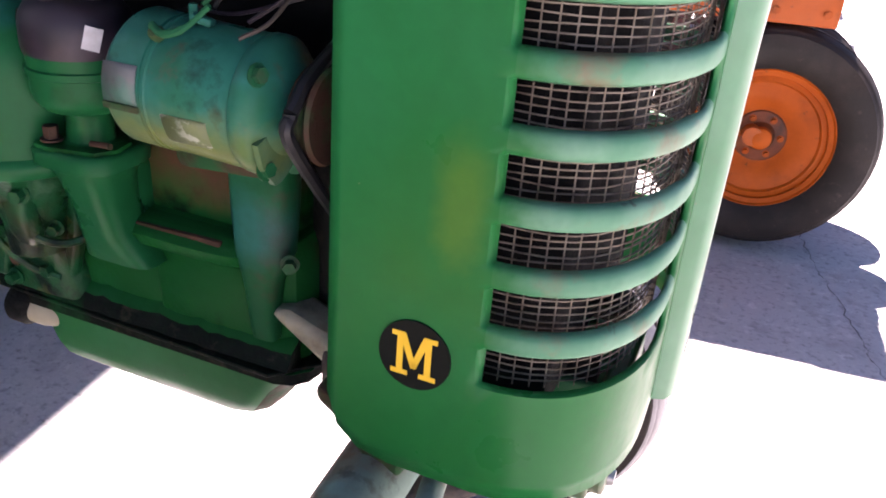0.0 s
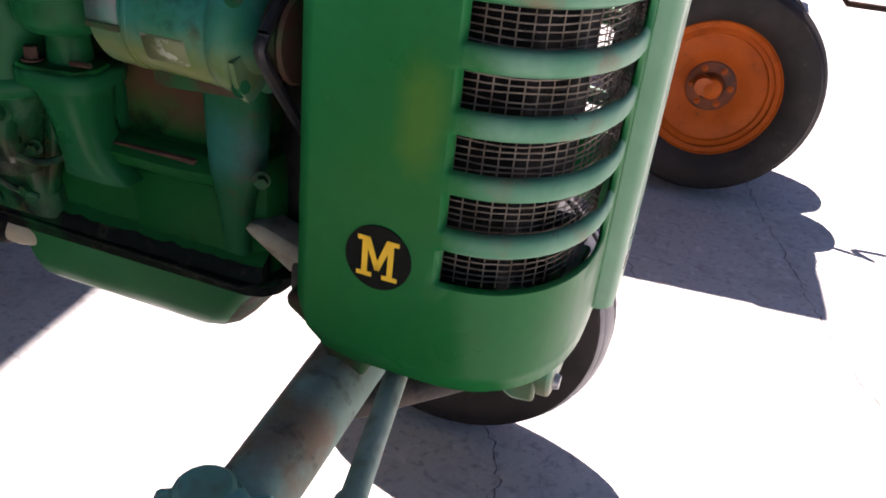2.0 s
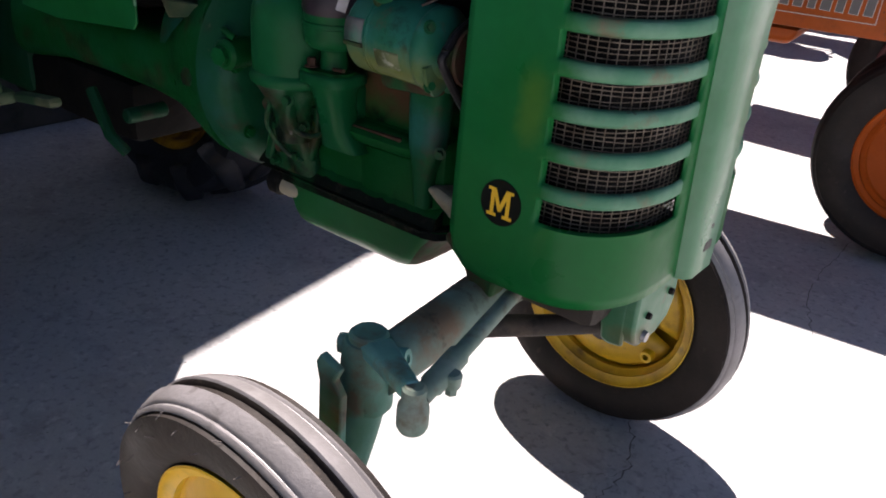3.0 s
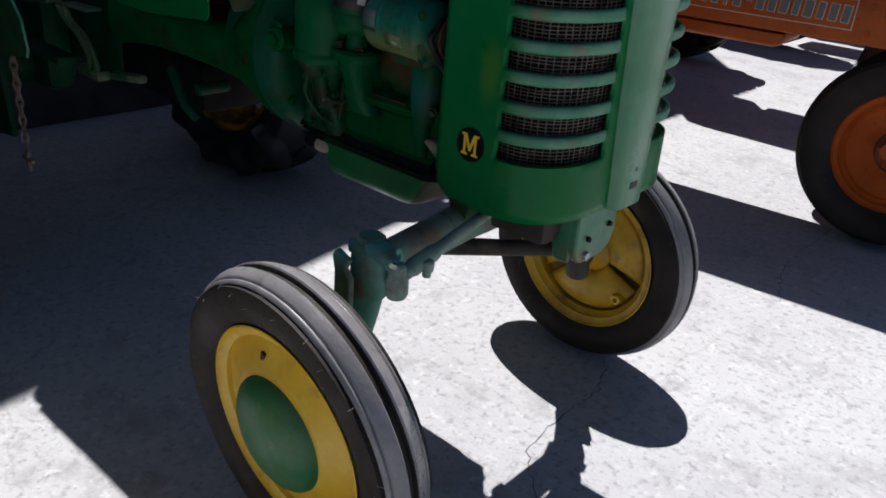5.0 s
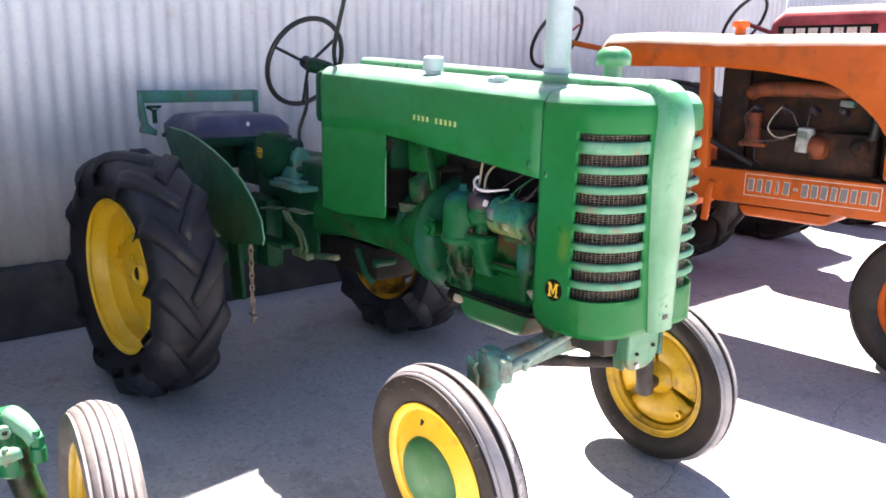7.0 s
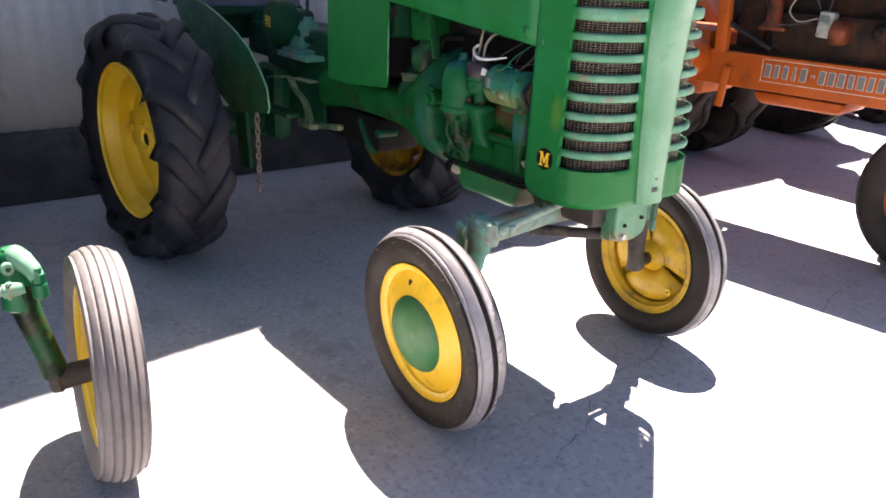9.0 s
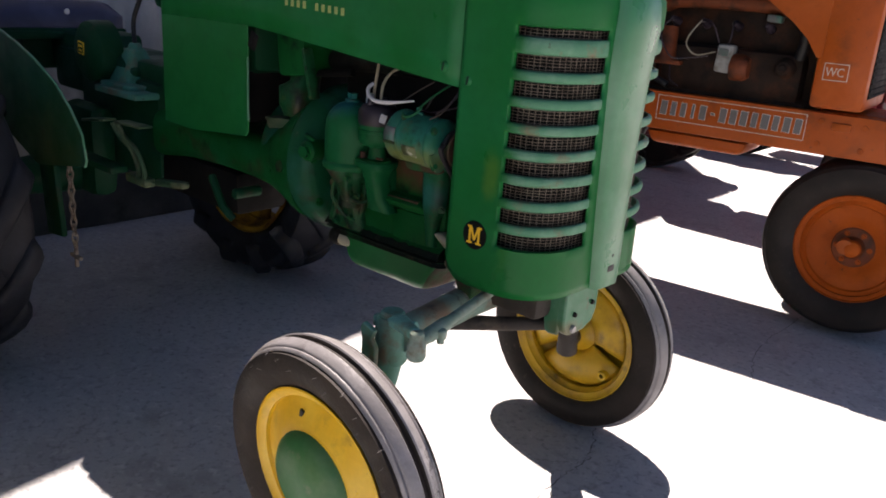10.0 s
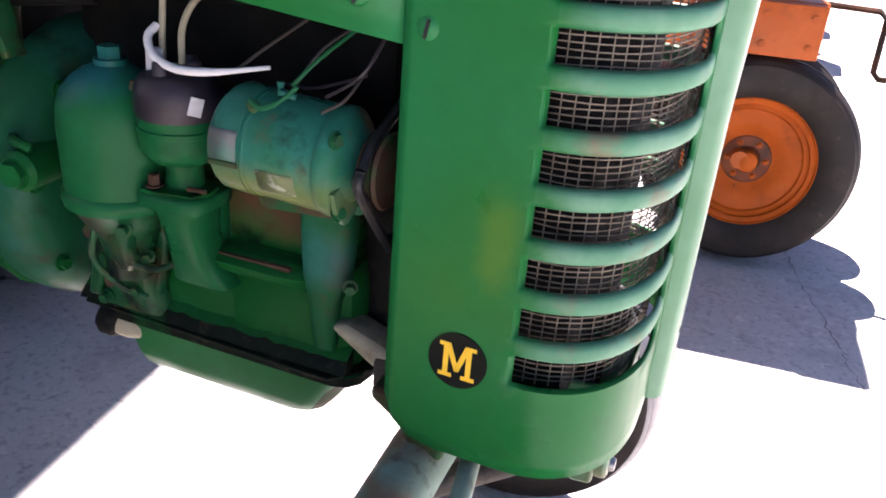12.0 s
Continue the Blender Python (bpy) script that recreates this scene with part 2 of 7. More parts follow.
# pale orange that holds the sun's sheen on the hood top
m_sunlit_orange = surface("sunlit_orange_paint", lin(0.64, 0.42, 0.30), [(lin(0.72, 0.54, 0.44), 5, 0.45, 0.7, 4), (lin(0.48, 0.2, 0.09), 3, 0.6, 0.78, 3)], rough=0.35, bump=0.05, bump_scale=30, coat=0.4)
m_orange_wheel = surface("dirty_orange_wheel_paint", lin(0.36, 0.064, 0.004), [(lin(0.44, 0.086, 0.008), 5, 0.45, 0.7, 3), (lin(0.22, 0.045, 0.006), 9, 0.54, 0.74, 6), (lin(0.07, 0.03, 0.012), 40, 0.64, 0.76, 6)], rough=0.55, bump=0.1, bump_scale=40, spec=0.14)
m_hub_cap = surface("dusty_hub_cap_paint", lin(0.022, 0.135, 0.04), [(lin(0.075, 0.17, 0.075), 9, 0.45, 0.7, 4), (lin(0.13, 0.17, 0.1), 24, 0.58, 0.74, 5), (lin(0.2, 0.14, 0.03), 60, 0.7, 0.78, 5)], rough=0.5, bump=0.08, bump_scale=50, spec=0.3)
# base paler than the shell: sky light in the colour; brown foot is stain
m_pedestal = surface("stained_pedestal_paint", lin(0.022, 0.15, 0.06), [(lin(0.065, 0.2, 0.11), 9, 0.45, 0.7, 4), (lin(0.1, 0.075, 0.04), 26, 0.62, 0.76, 6)], rough=0.45, bump=0.15, bump_scale=50, patch=(lin(0.16, 0.11, 0.05), (0.2, -0.03, 0.50), (0.06, 0.07, 0.035), 0.75))
m_arm = surface("pale_worn_rod_paint", lin(0.16, 0.235, 0.185), [(lin(0.25, 0.31, 0.26), 14, 0.45, 0.68, 5), (lin(0.13, 0.095, 0.06), 20, 0.52, 0.70, 6)], rough=0.6, bump=0.3, bump_scale=60, spec=0.2)
m_brown_grease = surface("dry_brown_grease", lin(0.03, 0.022, 0.016), [(lin(0.07, 0.05, 0.035), 12, 0.48, 0.7, 6), (lin(0.012, 0.01, 0.008), 30, 0.55, 0.7, 5)], rough=0.7, bump=0.5, bump_scale=80)
m_red = surface("red_paint", lin(0.2, 0.014, 0.02), [(lin(0.36, 0.05, 0.06), 5, 0.45, 0.7, 3)], rough=0.45, bump=0.05, bump_scale=30)
# pale red that holds the sun's glare on the hood top
m_sunlit_red = surface("sunlit_red_paint", lin(0.42, 0.20, 0.20), [(lin(0.52, 0.34, 0.33), 5, 0.45, 0.7, 4)], rough=0.4, bump=0.05, bump_scale=30, coat=0.3)
m_dark_red = surface("dark_red_paint", lin(0.07, 0.012, 0.012), [(lin(0.03, 0.015, 0.012), 9, 0.5, 0.7, 5)], rough=0.55, bump=0.1, bump_scale=40)
m_bright_green = surface("fresh_green_paint", lin(0.002, 0.088, 0.030), [(lin(0.003, 0.115, 0.042), 4, 0.45, 0.7, 3), (lin(0.02, 0.05, 0.02), 40, 0.68, 0.78, 5)], rough=0.38, bump=0.04, bump_scale=30, coat=0.03, spec=0.2)
m_rubber = surface("black_rubber", lin(0.016, 0.0125, 0.011), [(lin(0.03, 0.022, 0.018), 8, 0.45, 0.7, 5), (lin(0.06, 0.045, 0.035), 40, 0.62, 0.8, 5)], rough=0.6, spec=0.22, bump=0.3, bump_scale=140)
m_rubber_rear = surface("dusty_blue_black_rubber", lin(0.011, 0.0115, 0.016), [(lin(0.024, 0.027, 0.036), 7, 0.45, 0.7, 5), (lin(0.055, 0.043, 0.034), 11, 0.6, 0.8, 5)], rough=0.6, bump=0.35, bump_scale=90, spec=0.3)
m_tread = surface("worn_grey_tread", lin(0.165, 0.155, 0.155), [(lin(0.25, 0.235, 0.24), 10, 0.45, 0.7, 5), (lin(0.08, 0.07, 0.066), 30, 0.6, 0.8, 5)], rough=0.36, bump=0.25, bump_scale=140, spec=0.7)
m_old_tyre = surface("weathered_grey_rubber", lin(0.13, 0.113, 0.108), [(lin(0.19, 0.175, 0.17), 7, 0.45, 0.7, 5), (lin(0.085, 0.07, 0.062), 12, 0.56, 0.76, 6)], rough=0.75, bump=0.35, bump_scale=110)
m_steel = surface("dull_steel", lin(0.35, 0.34, 0.32), [(lin(0.2, 0.15, 0.1), 30, 0.55, 0.75, 5)], rough=0.4, metal=0.7, bump=0.15, bump_scale=80)
m_wire_mesh = surface("rusty_wire", lin(0.19, 0.155, 0.115), [(lin(0.06, 0.04, 0.025), 40, 0.45, 0.65, 5)], rough=0.6, metal=0.2, bump=0.0)
m_silver = surface("silver_paint", lin(0.36, 0.42, 0.43), [(lin(0.28, 0.35, 0.36), 6, 0.5, 0.7, 4)], rough=0.45, metal=0.2, bump=0.08, bump_scale=40)
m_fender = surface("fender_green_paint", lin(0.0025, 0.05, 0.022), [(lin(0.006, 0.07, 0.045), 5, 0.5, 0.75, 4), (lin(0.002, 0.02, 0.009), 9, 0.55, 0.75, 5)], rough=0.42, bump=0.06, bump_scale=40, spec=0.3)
m_pedal = surface("worn_pedal_paint", lin(0.028, 0.068, 0.034), [(lin(0.12, 0.125, 0.07), 9, 0.46, 0.66, 5), (lin(0.05, 0.035, 0.022), 22, 0.56, 0.72, 6)], rough=0.55, bump=0.2, bump_scale=50, spec=0.2)
m_black = surface("black_iron", lin(0.008, 0.008, 0.009), [(lin(0.03, 0.026, 0.022), 15, 0.55, 0.75, 5)], rough=0.5, bump=0.15, bump_scale=60, spec=0.35)
m_cap = surface("brown_black_bakelite", lin(0.018, 0.012, 0.018), [(lin(0.045, 0.03, 0.04), 14, 0.5, 0.7, 4)], rough=0.45, bump=0.1, spec=0.4)
m_white_wire = surface("pale_insulation", lin(0.62, 0.6, 0.6), [(lin(0.4, 0.36, 0.33), 25, 0.55, 0.75, 4)], rough=0.5, bump=0.0)
m_tan = surface("tan_paint", lin(0.33, 0.29, 0.2), [(lin(0.14, 0.1, 0.06), 25, 0.45, 0.7, 5), (lin(0.05, 0.1, 0.06), 12, 0.55, 0.7, 4)], rough=0.6, bump=0.2)
m_worn = surface("worn_brown_plate", lin(0.27, 0.235, 0.17), [(lin(0.10, 0.07, 0.045), 20, 0.48, 0.7, 6), (lin(0.05, 0.11, 0.06), 12, 0.56, 0.72, 4)], rough=0.6, bump=0.3, bump_scale=60)
m_vinyl = surface("navy_vinyl", lin(0.022, 0.025, 0.06), [(lin(0.045, 0.05, 0.1), 6, 0.45, 0.7, 3)], rough=0.45, bump=0.12, bump_scale=160)
m_decal_black = surface("black_decal", lin(0.005, 0.006, 0.005), spec=0.12, rough=0.5, bump=0.0)
m_decal_yellow = surface("yellow_decal", lin(0.8, 0.48, 0.02), rough=0.4, bump=0.0)
m_decal_pale = surface("pale_yellow_decal", lin(0.34, 0.38, 0.12), rough=0.45, bump=0.0)
m_decal_white = surface("white_decal", lin(0.55, 0.5, 0.44), [(lin(0.35, 0.22, 0.15), 60, 0.56, 0.68, 4)], rough=0.5, bump=0.0)
m_decal_grey = surface("grey_decal", lin(0.13, 0.12, 0.12), rough=0.5, bump=0.0)
m_wall = surface("weathered_white_sheet", lin(0.54, 0.545, 0.535), [(lin(0.63, 0.64, 0.63), 1.5, 0.4, 0.7, 4), (lin(0.42, 0.40, 0.38), 4, 0.58, 0.8, 6), (lin(0.3, 0.28, 0.25), 30, 0.68, 0.8, 5)], rough=0.5, metal=0.1, bump=0.08, bump_scale=30)
m_kerb = surface("dark_stained_concrete", lin(0.045, 0.044, 0.044), [(lin(0.085, 0.082, 0.076), 3, 0.45, 0.7, 5), (lin(0.022, 0.028, 0.02), 8, 0.55, 0.75, 6)], rough=0.85, bump=0.5, bump_scale=40)
m_roof = surface("roof_sheet", lin(0.3, 0.3, 0.3), [(lin(0.22, 0.2, 0.18), 3, 0.5, 0.7, 4)], rough=0.6, bump=0.05)


def ground_material():
    m = surface("worn_concrete", lin(0.40, 0.395, 0.40), [(lin(0.47, 0.465, 0.46), 0.9, 0.42, 0.68, 5), (lin(0.29, 0.285, 0.285), 2.2, 0.55, 0.75, 6), (lin(0.27, 0.26, 0.26), 9, 0.56, 0.76, 8), (lin(0.55, 0.54, 0.53), 26, 0.55, 0.74, 8), (lin(0.25, 0.245, 0.25), 48, 0.52, 0.70, 8), (lin(0.12, 0.12, 0.12), 95, 0.67, 0.74, 4)], rough=0.85, bump=0.5, bump_scale=90)
    nt = m.node_tree
    bs = nt.nodes["Principled BSDF"]
    geo = nt.nodes.new("ShaderNodeNewGeometry")
    wob = nt.nodes.new("ShaderNodeTexNoise")
    wob.inputs["Scale"].default_value, wob.inputs["Detail"].default_value = 5.0, 6.0
    mul = nt.nodes.new("ShaderNodeVectorMath")
    mul.operation = "MULTIPLY_ADD"
    mul.inputs[1].default_value = (0.28, 0.28, 0.0)
    vor = nt.nodes.new("ShaderNodeTexVoronoi")
    vor.feature = "DISTANCE_TO_EDGE"
    vor.inputs["Scale"].default_value = 0.75
    rng = nt.nodes.new("ShaderNodeMapRange")
    for i, v in enumerate((0.0, 0.004, 0.2, 0.0), 1):
        rng.inputs[i].default_value = v
    old = bs.inputs["Base Color"].links[0].from_socket
    mix = nt.nodes.new("ShaderNodeMix")
    mix.data_type = "RGBA"
    mix.inputs[7].default_value = lin(0.06, 0.055, 0.055)
    nt.links.new(geo.outputs["Position"], wob.inputs["Vector"])
    nt.links.new(wob.outputs["Color"], mul.inputs[0])
    nt.links.new(geo.outputs["Position"], mul.inputs[2])
    nt.links.new(mul.outputs[0], vor.inputs["Vector"])
    nt.links.new(vor.outputs["Distance"], rng.inputs[0])
    nt.links.new(rng.outputs[0], mix.inputs[0])
    nt.links.new(old, mix.inputs[6])
    nt.links.new(mix.outputs[2], bs.inputs["Base Color"])
    return m


m_ground = ground_material()
m_crack = surface("dirt_in_cracks", lin(0.11, 0.10, 0.10), [(lin(0.24, 0.23, 0.23), 30, 0.46, 0.62, 5)], rough=0.95, bump=0.3, spec=0.1)


# ---- mesh helpers ----
def part(name, bm, material, parent=None, label="", m=None, smooth=40, solid=0.0, bevel=0.0):
    """Link a bmesh as one mesh object under a thing or a part. material may be a list."""
    me = bpy.data.meshes.new(name)
    bmesh.ops.recalc_face_normals(bm, faces=bm.faces)
    bm.to_mesh(me)
    bm.free()
    for mt in (material if isinstance(material, list) else [material]):
        me.materials.append(mt)
    if smooth:
        me.shade_smooth()
        me.set_sharp_from_angle(angle=radians(smooth))
    ob = new(name, me)
    if parent is not None:
        ob.parent = parent
    if m is not None:
        ob.matrix_local = m
    if label:
        tagged(ob, label=label)
    if solid:
        md = ob.modifiers.new("thickness", "SOLIDIFY")
        md.thickness, md.offset = solid, -1.0
    if bevel:
        md = ob.modifiers.new("edges", "BEVEL")
        md.width, md.segments, md.limit_method = bevel, 2, "ANGLE"
    return ob


def thing(name, label, category, m=None, group=""):
    ob = new(name)
    ob.empty_display_size = 0.2
    if m is not None:
        ob.matrix_world = m
    return tagged(ob, label=label, category=category, group=group)


def B():
    return bmesh.new()


def box(bm, size, at=(0, 0, 0), turn=(0, 0, 0), bevel=0.0, taper=(1, 1), mat=0):
    """A box; taper scales its top in x and y."""
    r = bmesh.ops.create_cube(bm, size=1.0)
    vs = r["verts"]
    for v in vs:
        k = taper if v.co.z > 0 else (1, 1)
        v.co = Vector((v.co.x * size[0] * k[0], v.co.y * size[1] * k[1], v.co.z * size[2]))
    fs = list({f for v in vs for f in v.link_faces})
    for f in fs:
        f.material_index = mat
    if bevel:
        es = list({e for v in vs for e in v.link_edges})
        out = bmesh.ops.bevel(bm, geom=es, offset=bevel, segments=2, affect="EDGES", profile=0.5)
        vs = list({v for f in out["faces"] for v in f.verts} | {v for v in vs if v.is_valid})
        for f in out["faces"]:
            f.material_index = mat
    mm = pose(*at, *turn)
    for v in vs:
        v.co = mm @ v.co
    return vs


def frames_along(pts):
    """Two cross axes at each point of a path, carried along without twist."""
    pts = [Vector(p) for p in pts]
    out, n = [], None
    for i, p in enumerate(pts):
        d = (pts[min(i + 1, len(pts) - 1)] - pts[max(i - 1, 0)]).normalized()
        if n is None:
            n = d.orthogonal().normalized()
        n = (n - d * n.dot(d)).normalized()
        out.append((p, n.copy(), d.cross(n)))
    return out


def tube(bm, pts, r, seg=10, mat=0, caps=True):
    """A round bar along a path; r is one radius or one for each point."""
    rings = []
    for i, (p, a, b) in enumerate(frames_along(pts)):
        rr = r[i] if isinstance(r, (list, tuple)) else r
        rings.append([bm.verts.new(p + rr * (math.cos(2 * math.pi * k / seg) * a + math.sin(2 * math.pi * k / seg) * b)) for k in range(seg)])
    for u, w in zip(rings, rings[1:]):
        for k in range(seg):
            f = bm.faces.new((u[k], u[(k + 1) % seg], w[(k + 1) % seg], w[k]))
            f.material_index = mat
    if caps:
        for ring in (rings[0], rings[-1]):
            bm.faces.new(ring).material_index = mat
    return rings


def curve(pts, n=8):
    """A smooth path (Catmull-Rom) through a few points."""
    pts = [Vector(p) for p in pts]
    q = [2 * pts[0] - pts[1], *pts, 2 * pts[-1] - pts[-2]]
    out = []
    for i in range(1, len(q) - 2):
        for k in range(n):
            t = k / n
            a, b, c, d = q[i - 1:i + 3]
            out.append(0.5 * ((2 * b) + (c - a) * t + (2 * a - 5 * b + 4 * c - d) * t * t + (3 * b - a - 3 * c + d) * t ** 3))
    return out + [pts[-1]]


def lathe(bm, prof, seg=32, m=None, mats=None, close=False):
    """Turn a profile of (radius, height) round the local z axis. mats: a material index for each band."""
    m = m or Matrix()
    rings = []
    for r, h in prof:
        if r < 1e-6:
            rings.append([bm.verts.new(m @ Vector((0, 0, h)))])
        else:
            rings.append([bm.verts.new(m @ Vector((r * math.cos(2 * math.pi * k / seg), r * math.sin(2 * math.pi * k / seg), h))) for k in range(seg)])
    pairs = list(zip(rings, rings[1:]))
    if close:
        pairs.append((rings[-1], rings[0]))
    for i, (u, w) in enumerate(pairs):
        for k in range(seg):
            j = (k + 1) % seg
            vs = [u[k % len(u)], u[j % len(u)], w[j % len(w)], w[k % len(w)]]
            vs = list(dict.fromkeys(vs))
            if len(vs) > 2:
                f = bm.faces.new(vs)
                f.material_index = mats[i % len(mats)] if mats else 0
    return rings


def along(p0, p1):
    """The turn that takes the local z axis from p0 to p1, set at p0."""
    p0, p1 = Vector(p0), Vector(p1)
    return Matrix.Translation(p0) @ (p1 - p0).to_track_quat("Z", "Y").to_matrix().to_4x4()


def cyl(bm, p0, p1, r0, r1=None, seg=20, mat=0, round_end=0.0):
    r1 = r0 if r1 is None else r1
    h = (Vector(p1) - Vector(p0)).length
    e = round_end
    prof = [(0, 0), (r0 - e, 0), (r0, e), (r1, h - e), (r1 - e, h), (0, h)] if e else [(0, 0), (r0, 0), (r1, h), (0, h)]
    lathe(bm, prof, seg, along(p0, p1), mats=[mat])


def plate(bm, outline, thick, m=None, mat=0):
    """A flat plate from an outline in the local xy plane, thick along z."""
    m = m or Matrix()
    lo = [bm.verts.new(m @ Vector((x, y, 0))) for x, y in outline]
    hi = [bm.verts.new(m @ Vector((x, y, thick))) for x, y in outline]
    for f in (bm.faces.new(lo[::-1]), bm.faces.new(hi)):
        f.material_index = mat
    n = len(lo)
    for i in range(n):
        bm.faces.new((lo[i], lo[(i + 1) % n], hi[(i + 1) % n], hi[i])).material_index = mat


def bolt(bm, at, way, r=0.009, h=0.007, mat=0):
    """A hexagon head on a washer."""
    p, d = Vector(at), Vector(way).normalized()
    cyl(bm, p, p + d * 0.002, r * 1.5, seg=12, mat=mat)
    cyl(bm, p + d * 0.002, p + d * (0.002 + h), r, seg=6, mat=mat)


XZ = Matrix(((1, 0, 0, 0), (0, 0, -1, 0), (0, 1, 0, 0), (0, 0, 0, 1)))     # local (x, y, z) to world (x, -z, y): outlines drawn on a side facing -y


# ---- setting ----
GROUND = -0.036            # the height of the yard


def build_setting():
    bm = B()
    bmesh.ops.create_grid(bm, x_segments=2, y_segments=2, size=400)
    ground = tagged(part("ground", bm, m_ground, m=pose(0, 0, GROUND), smooth=0), "worn grey concrete yard with fine cracks and stains", "ground", kind="structure")
    rnd = random.Random(21)
    for pts, w in ((((0.00, 0.53), (0.07, 0.40), (0.10, 0.30), (0.09, 0.20), (0.12, 0.01), (0.26, -0.145), (0.34, -0.36)), 0.0024), (((0.10, 0.31), (0.02, 0.24), (-0.06, 0.20)), 0.0014), (((0.12, 0.01), (0.28, 0.02), (0.45, -0.04)), 0.0014), (((0.40, 2.35), (0.47, 2.155), (0.53, 1.90), (0.58, 1.73), (0.645, 1.49), (0.70, 1.29), (0.80, 1.0), (0.98, 0.72)), 0.0026), (((0.13, 2.1), (0.12, 1.77), (0.14, 1.48), (0.22, 1.22)), 0.0018)):
        bm = B()
        line = [(Vector((x + rnd.uniform(-0.007, 0.007), y + rnd.uniform(-0.007, 0.007), 0)), w * rnd.uniform(0.1, 0.85)) for x, y, _ in curve([(x, y, 0) for x, y in pts], 9)]
        side = [(a[0] + Vector((a[1], 0.4 * a[1], 0.0015)), a[0] - Vector((a[1], 0.4 * a[1], -0.0015))) for a in line]
        vs = [(bm.verts.new(p), bm.verts.new(q)) for p, q in side]
        for a, b in zip(vs, vs[1:]):
            bm.faces.new((a[0], a[1], b[1], b[0]))
        part("crack", bm, m_crack, ground, "dark dirt-filled crack", smooth=0)
    # corrugated wall along y
    # tall as far as y 6.1, then lower
    bm = B()
    pitch, n = 0.085, 6
    for y0, y1, tops in ((-7.0, 6.1, (0.29, 1.4, 2.8, 5.2)), (6.1, 14.0, (0.29, 0.9, 1.6, 2.3))):
        cols = []
        for i in range(int((y1 - y0) / pitch * n) + 1):
            x = WALL_X + 0.008 * math.sin(2 * math.pi * i / n)
            cols.append([bm.verts.new((x, y0 + i * pitch / n, z)) for z in tops])
        for u, v in zip(cols, cols[1:]):
            for k in range(3):
                bm.faces.new((u[k], v[k], v[k + 1], u[k + 1]))
    tagged(part("wall_back", bm, m_wall, solid=0.004, smooth=60), "weathered white corrugated metal sheet wall on a dark concrete base", "wall", kind="structure")
    bm = B()
    box(bm, (0.22, 21, 0.356), (WALL_X - 0.02, 3.5, 0.178 + GROUND), bevel=0.012)
    tagged(part("wall_base", bm, m_kerb), "low dark stained concrete base under the metal wall", "wall base", kind="structure")
    # the roof edge high on the wall, which shades the rear of the tractors
    bm = B()
    zr = 5.2
    e = -0.925 + SUN_WAY.x * -(zr - GROUND)
    k = SUN_WAY.y * (zr - GROUND)
    far = (WALL_X + 0.012 - e) / EAVE_SLOPE - k
    pts = [(WALL_X - 0.1, -7), (e + EAVE_SLOPE * (-7 + k), -7), (WALL_X + 0.012, far), (WALL_X - 0.1, far)]
    plate(bm, pts, 0.06, Matrix.Translation((0, 0, zr)))
    tagged(part("roof_eave", bm, m_roof, smooth=0), "grey sheet roof edge above the metal wall", "roof", kind="structure")


WALL_X = -2.85
EAVE_SLOPE = -0.12
build_setting()


# ---- wheels ----
def front_tyre(bm, R, w, rim_r, m, ribs=3, tread_mat=1, groove=0.011):
    """A ribbed front tyre; the axle is the local z axis."""
    h = w / 2
    prof, mats = [], []
    side = [(rim_r - 0.004, 0.62), (rim_r + 0.006, 0.74), (rim_r + (R - rim_r) * 0.28, 0.93), (rim_r + (R - rim_r) * 0.55, 1.0), (rim_r + (R - rim_r) * 0.78, 0.94), (R - 0.022, 0.82)]
    for r, k in side:
        prof.append((r, -k * h))
    tw = 0.8 * h
    g = groove
    if isinstance(ribs, int):
        ribs = [1.0] * ribs
        gaps = [g] * (len(ribs) - 1)
    else:
        gaps = [0.16 * g if min(u, v) < 0.6 else g for u, v in zip(ribs, ribs[1:])]
    unit = (2 * tw - sum(gaps)) / sum(ribs)
    n = len(ribs)
    tread = []
    b = -tw
    for i in range(n):
        a = b + (gaps[i - 1] if i else 0.0)
        b = a + ribs[i] * unit
        g = gaps[min(i, n - 2)]
        for q in (a, a + 0.003, b - 0.003, b):
            crown = R - 0.016 * (q / tw) ** 2
            tread.append((crown - (0.003 if q in (a, b) else 0.0), q))
        if i < n - 1:
            c = R - 0.016 * ((b + g / 2) / tw) ** 2 - min(0.011, 1.6 * g)
            tread += [(c, b + 0.2 * g), (c, b + 0.8 * g)]
    prof += tread
    prof += [(r, k * h) for r, k in side[::-1]]
    prof += [(rim_r - 0.012, 0.5 * h), (rim_r - 0.012, -0.5 * h)]
    for (r0, a0), (r1, a1) in zip(prof, prof[1:] + prof[:1]):
        mid = (a0 + a1) / 2
        crown = R - 0.016 * (mid / tw) ** 2
        mats.append(tread_mat if abs(mid) < tw and min(r0, r1) > crown - 0.005 and max(r0, r1) > R - 0.019 else 0)
    lathe(bm, prof, 64, m, mats, close=True)


def rim_profile(fr, w, depth):
    """A drop-centre rim barrel with flanges, as a closed ring."""
    h = w / 2
    t = 0.004
    outer = [(fr, -h), (fr - 0.004, -h + 0.006), (fr - 0.018, -h + 0.010), (fr - 0.020, -h * 0.55), (fr - depth, -h * 0.35), (fr - depth, h * 0.35), (fr - 0.020, h * 0.55), (fr - 0.018, h - 0.010), (fr - 0.004, h - 0.006), (fr, h)]
    inner = [(r - t if abs(a) < h else r - 0.003, a * (1.0 if abs(a) < h else 1.03)) for r, a in outer[::-1]]
    return outer + inner


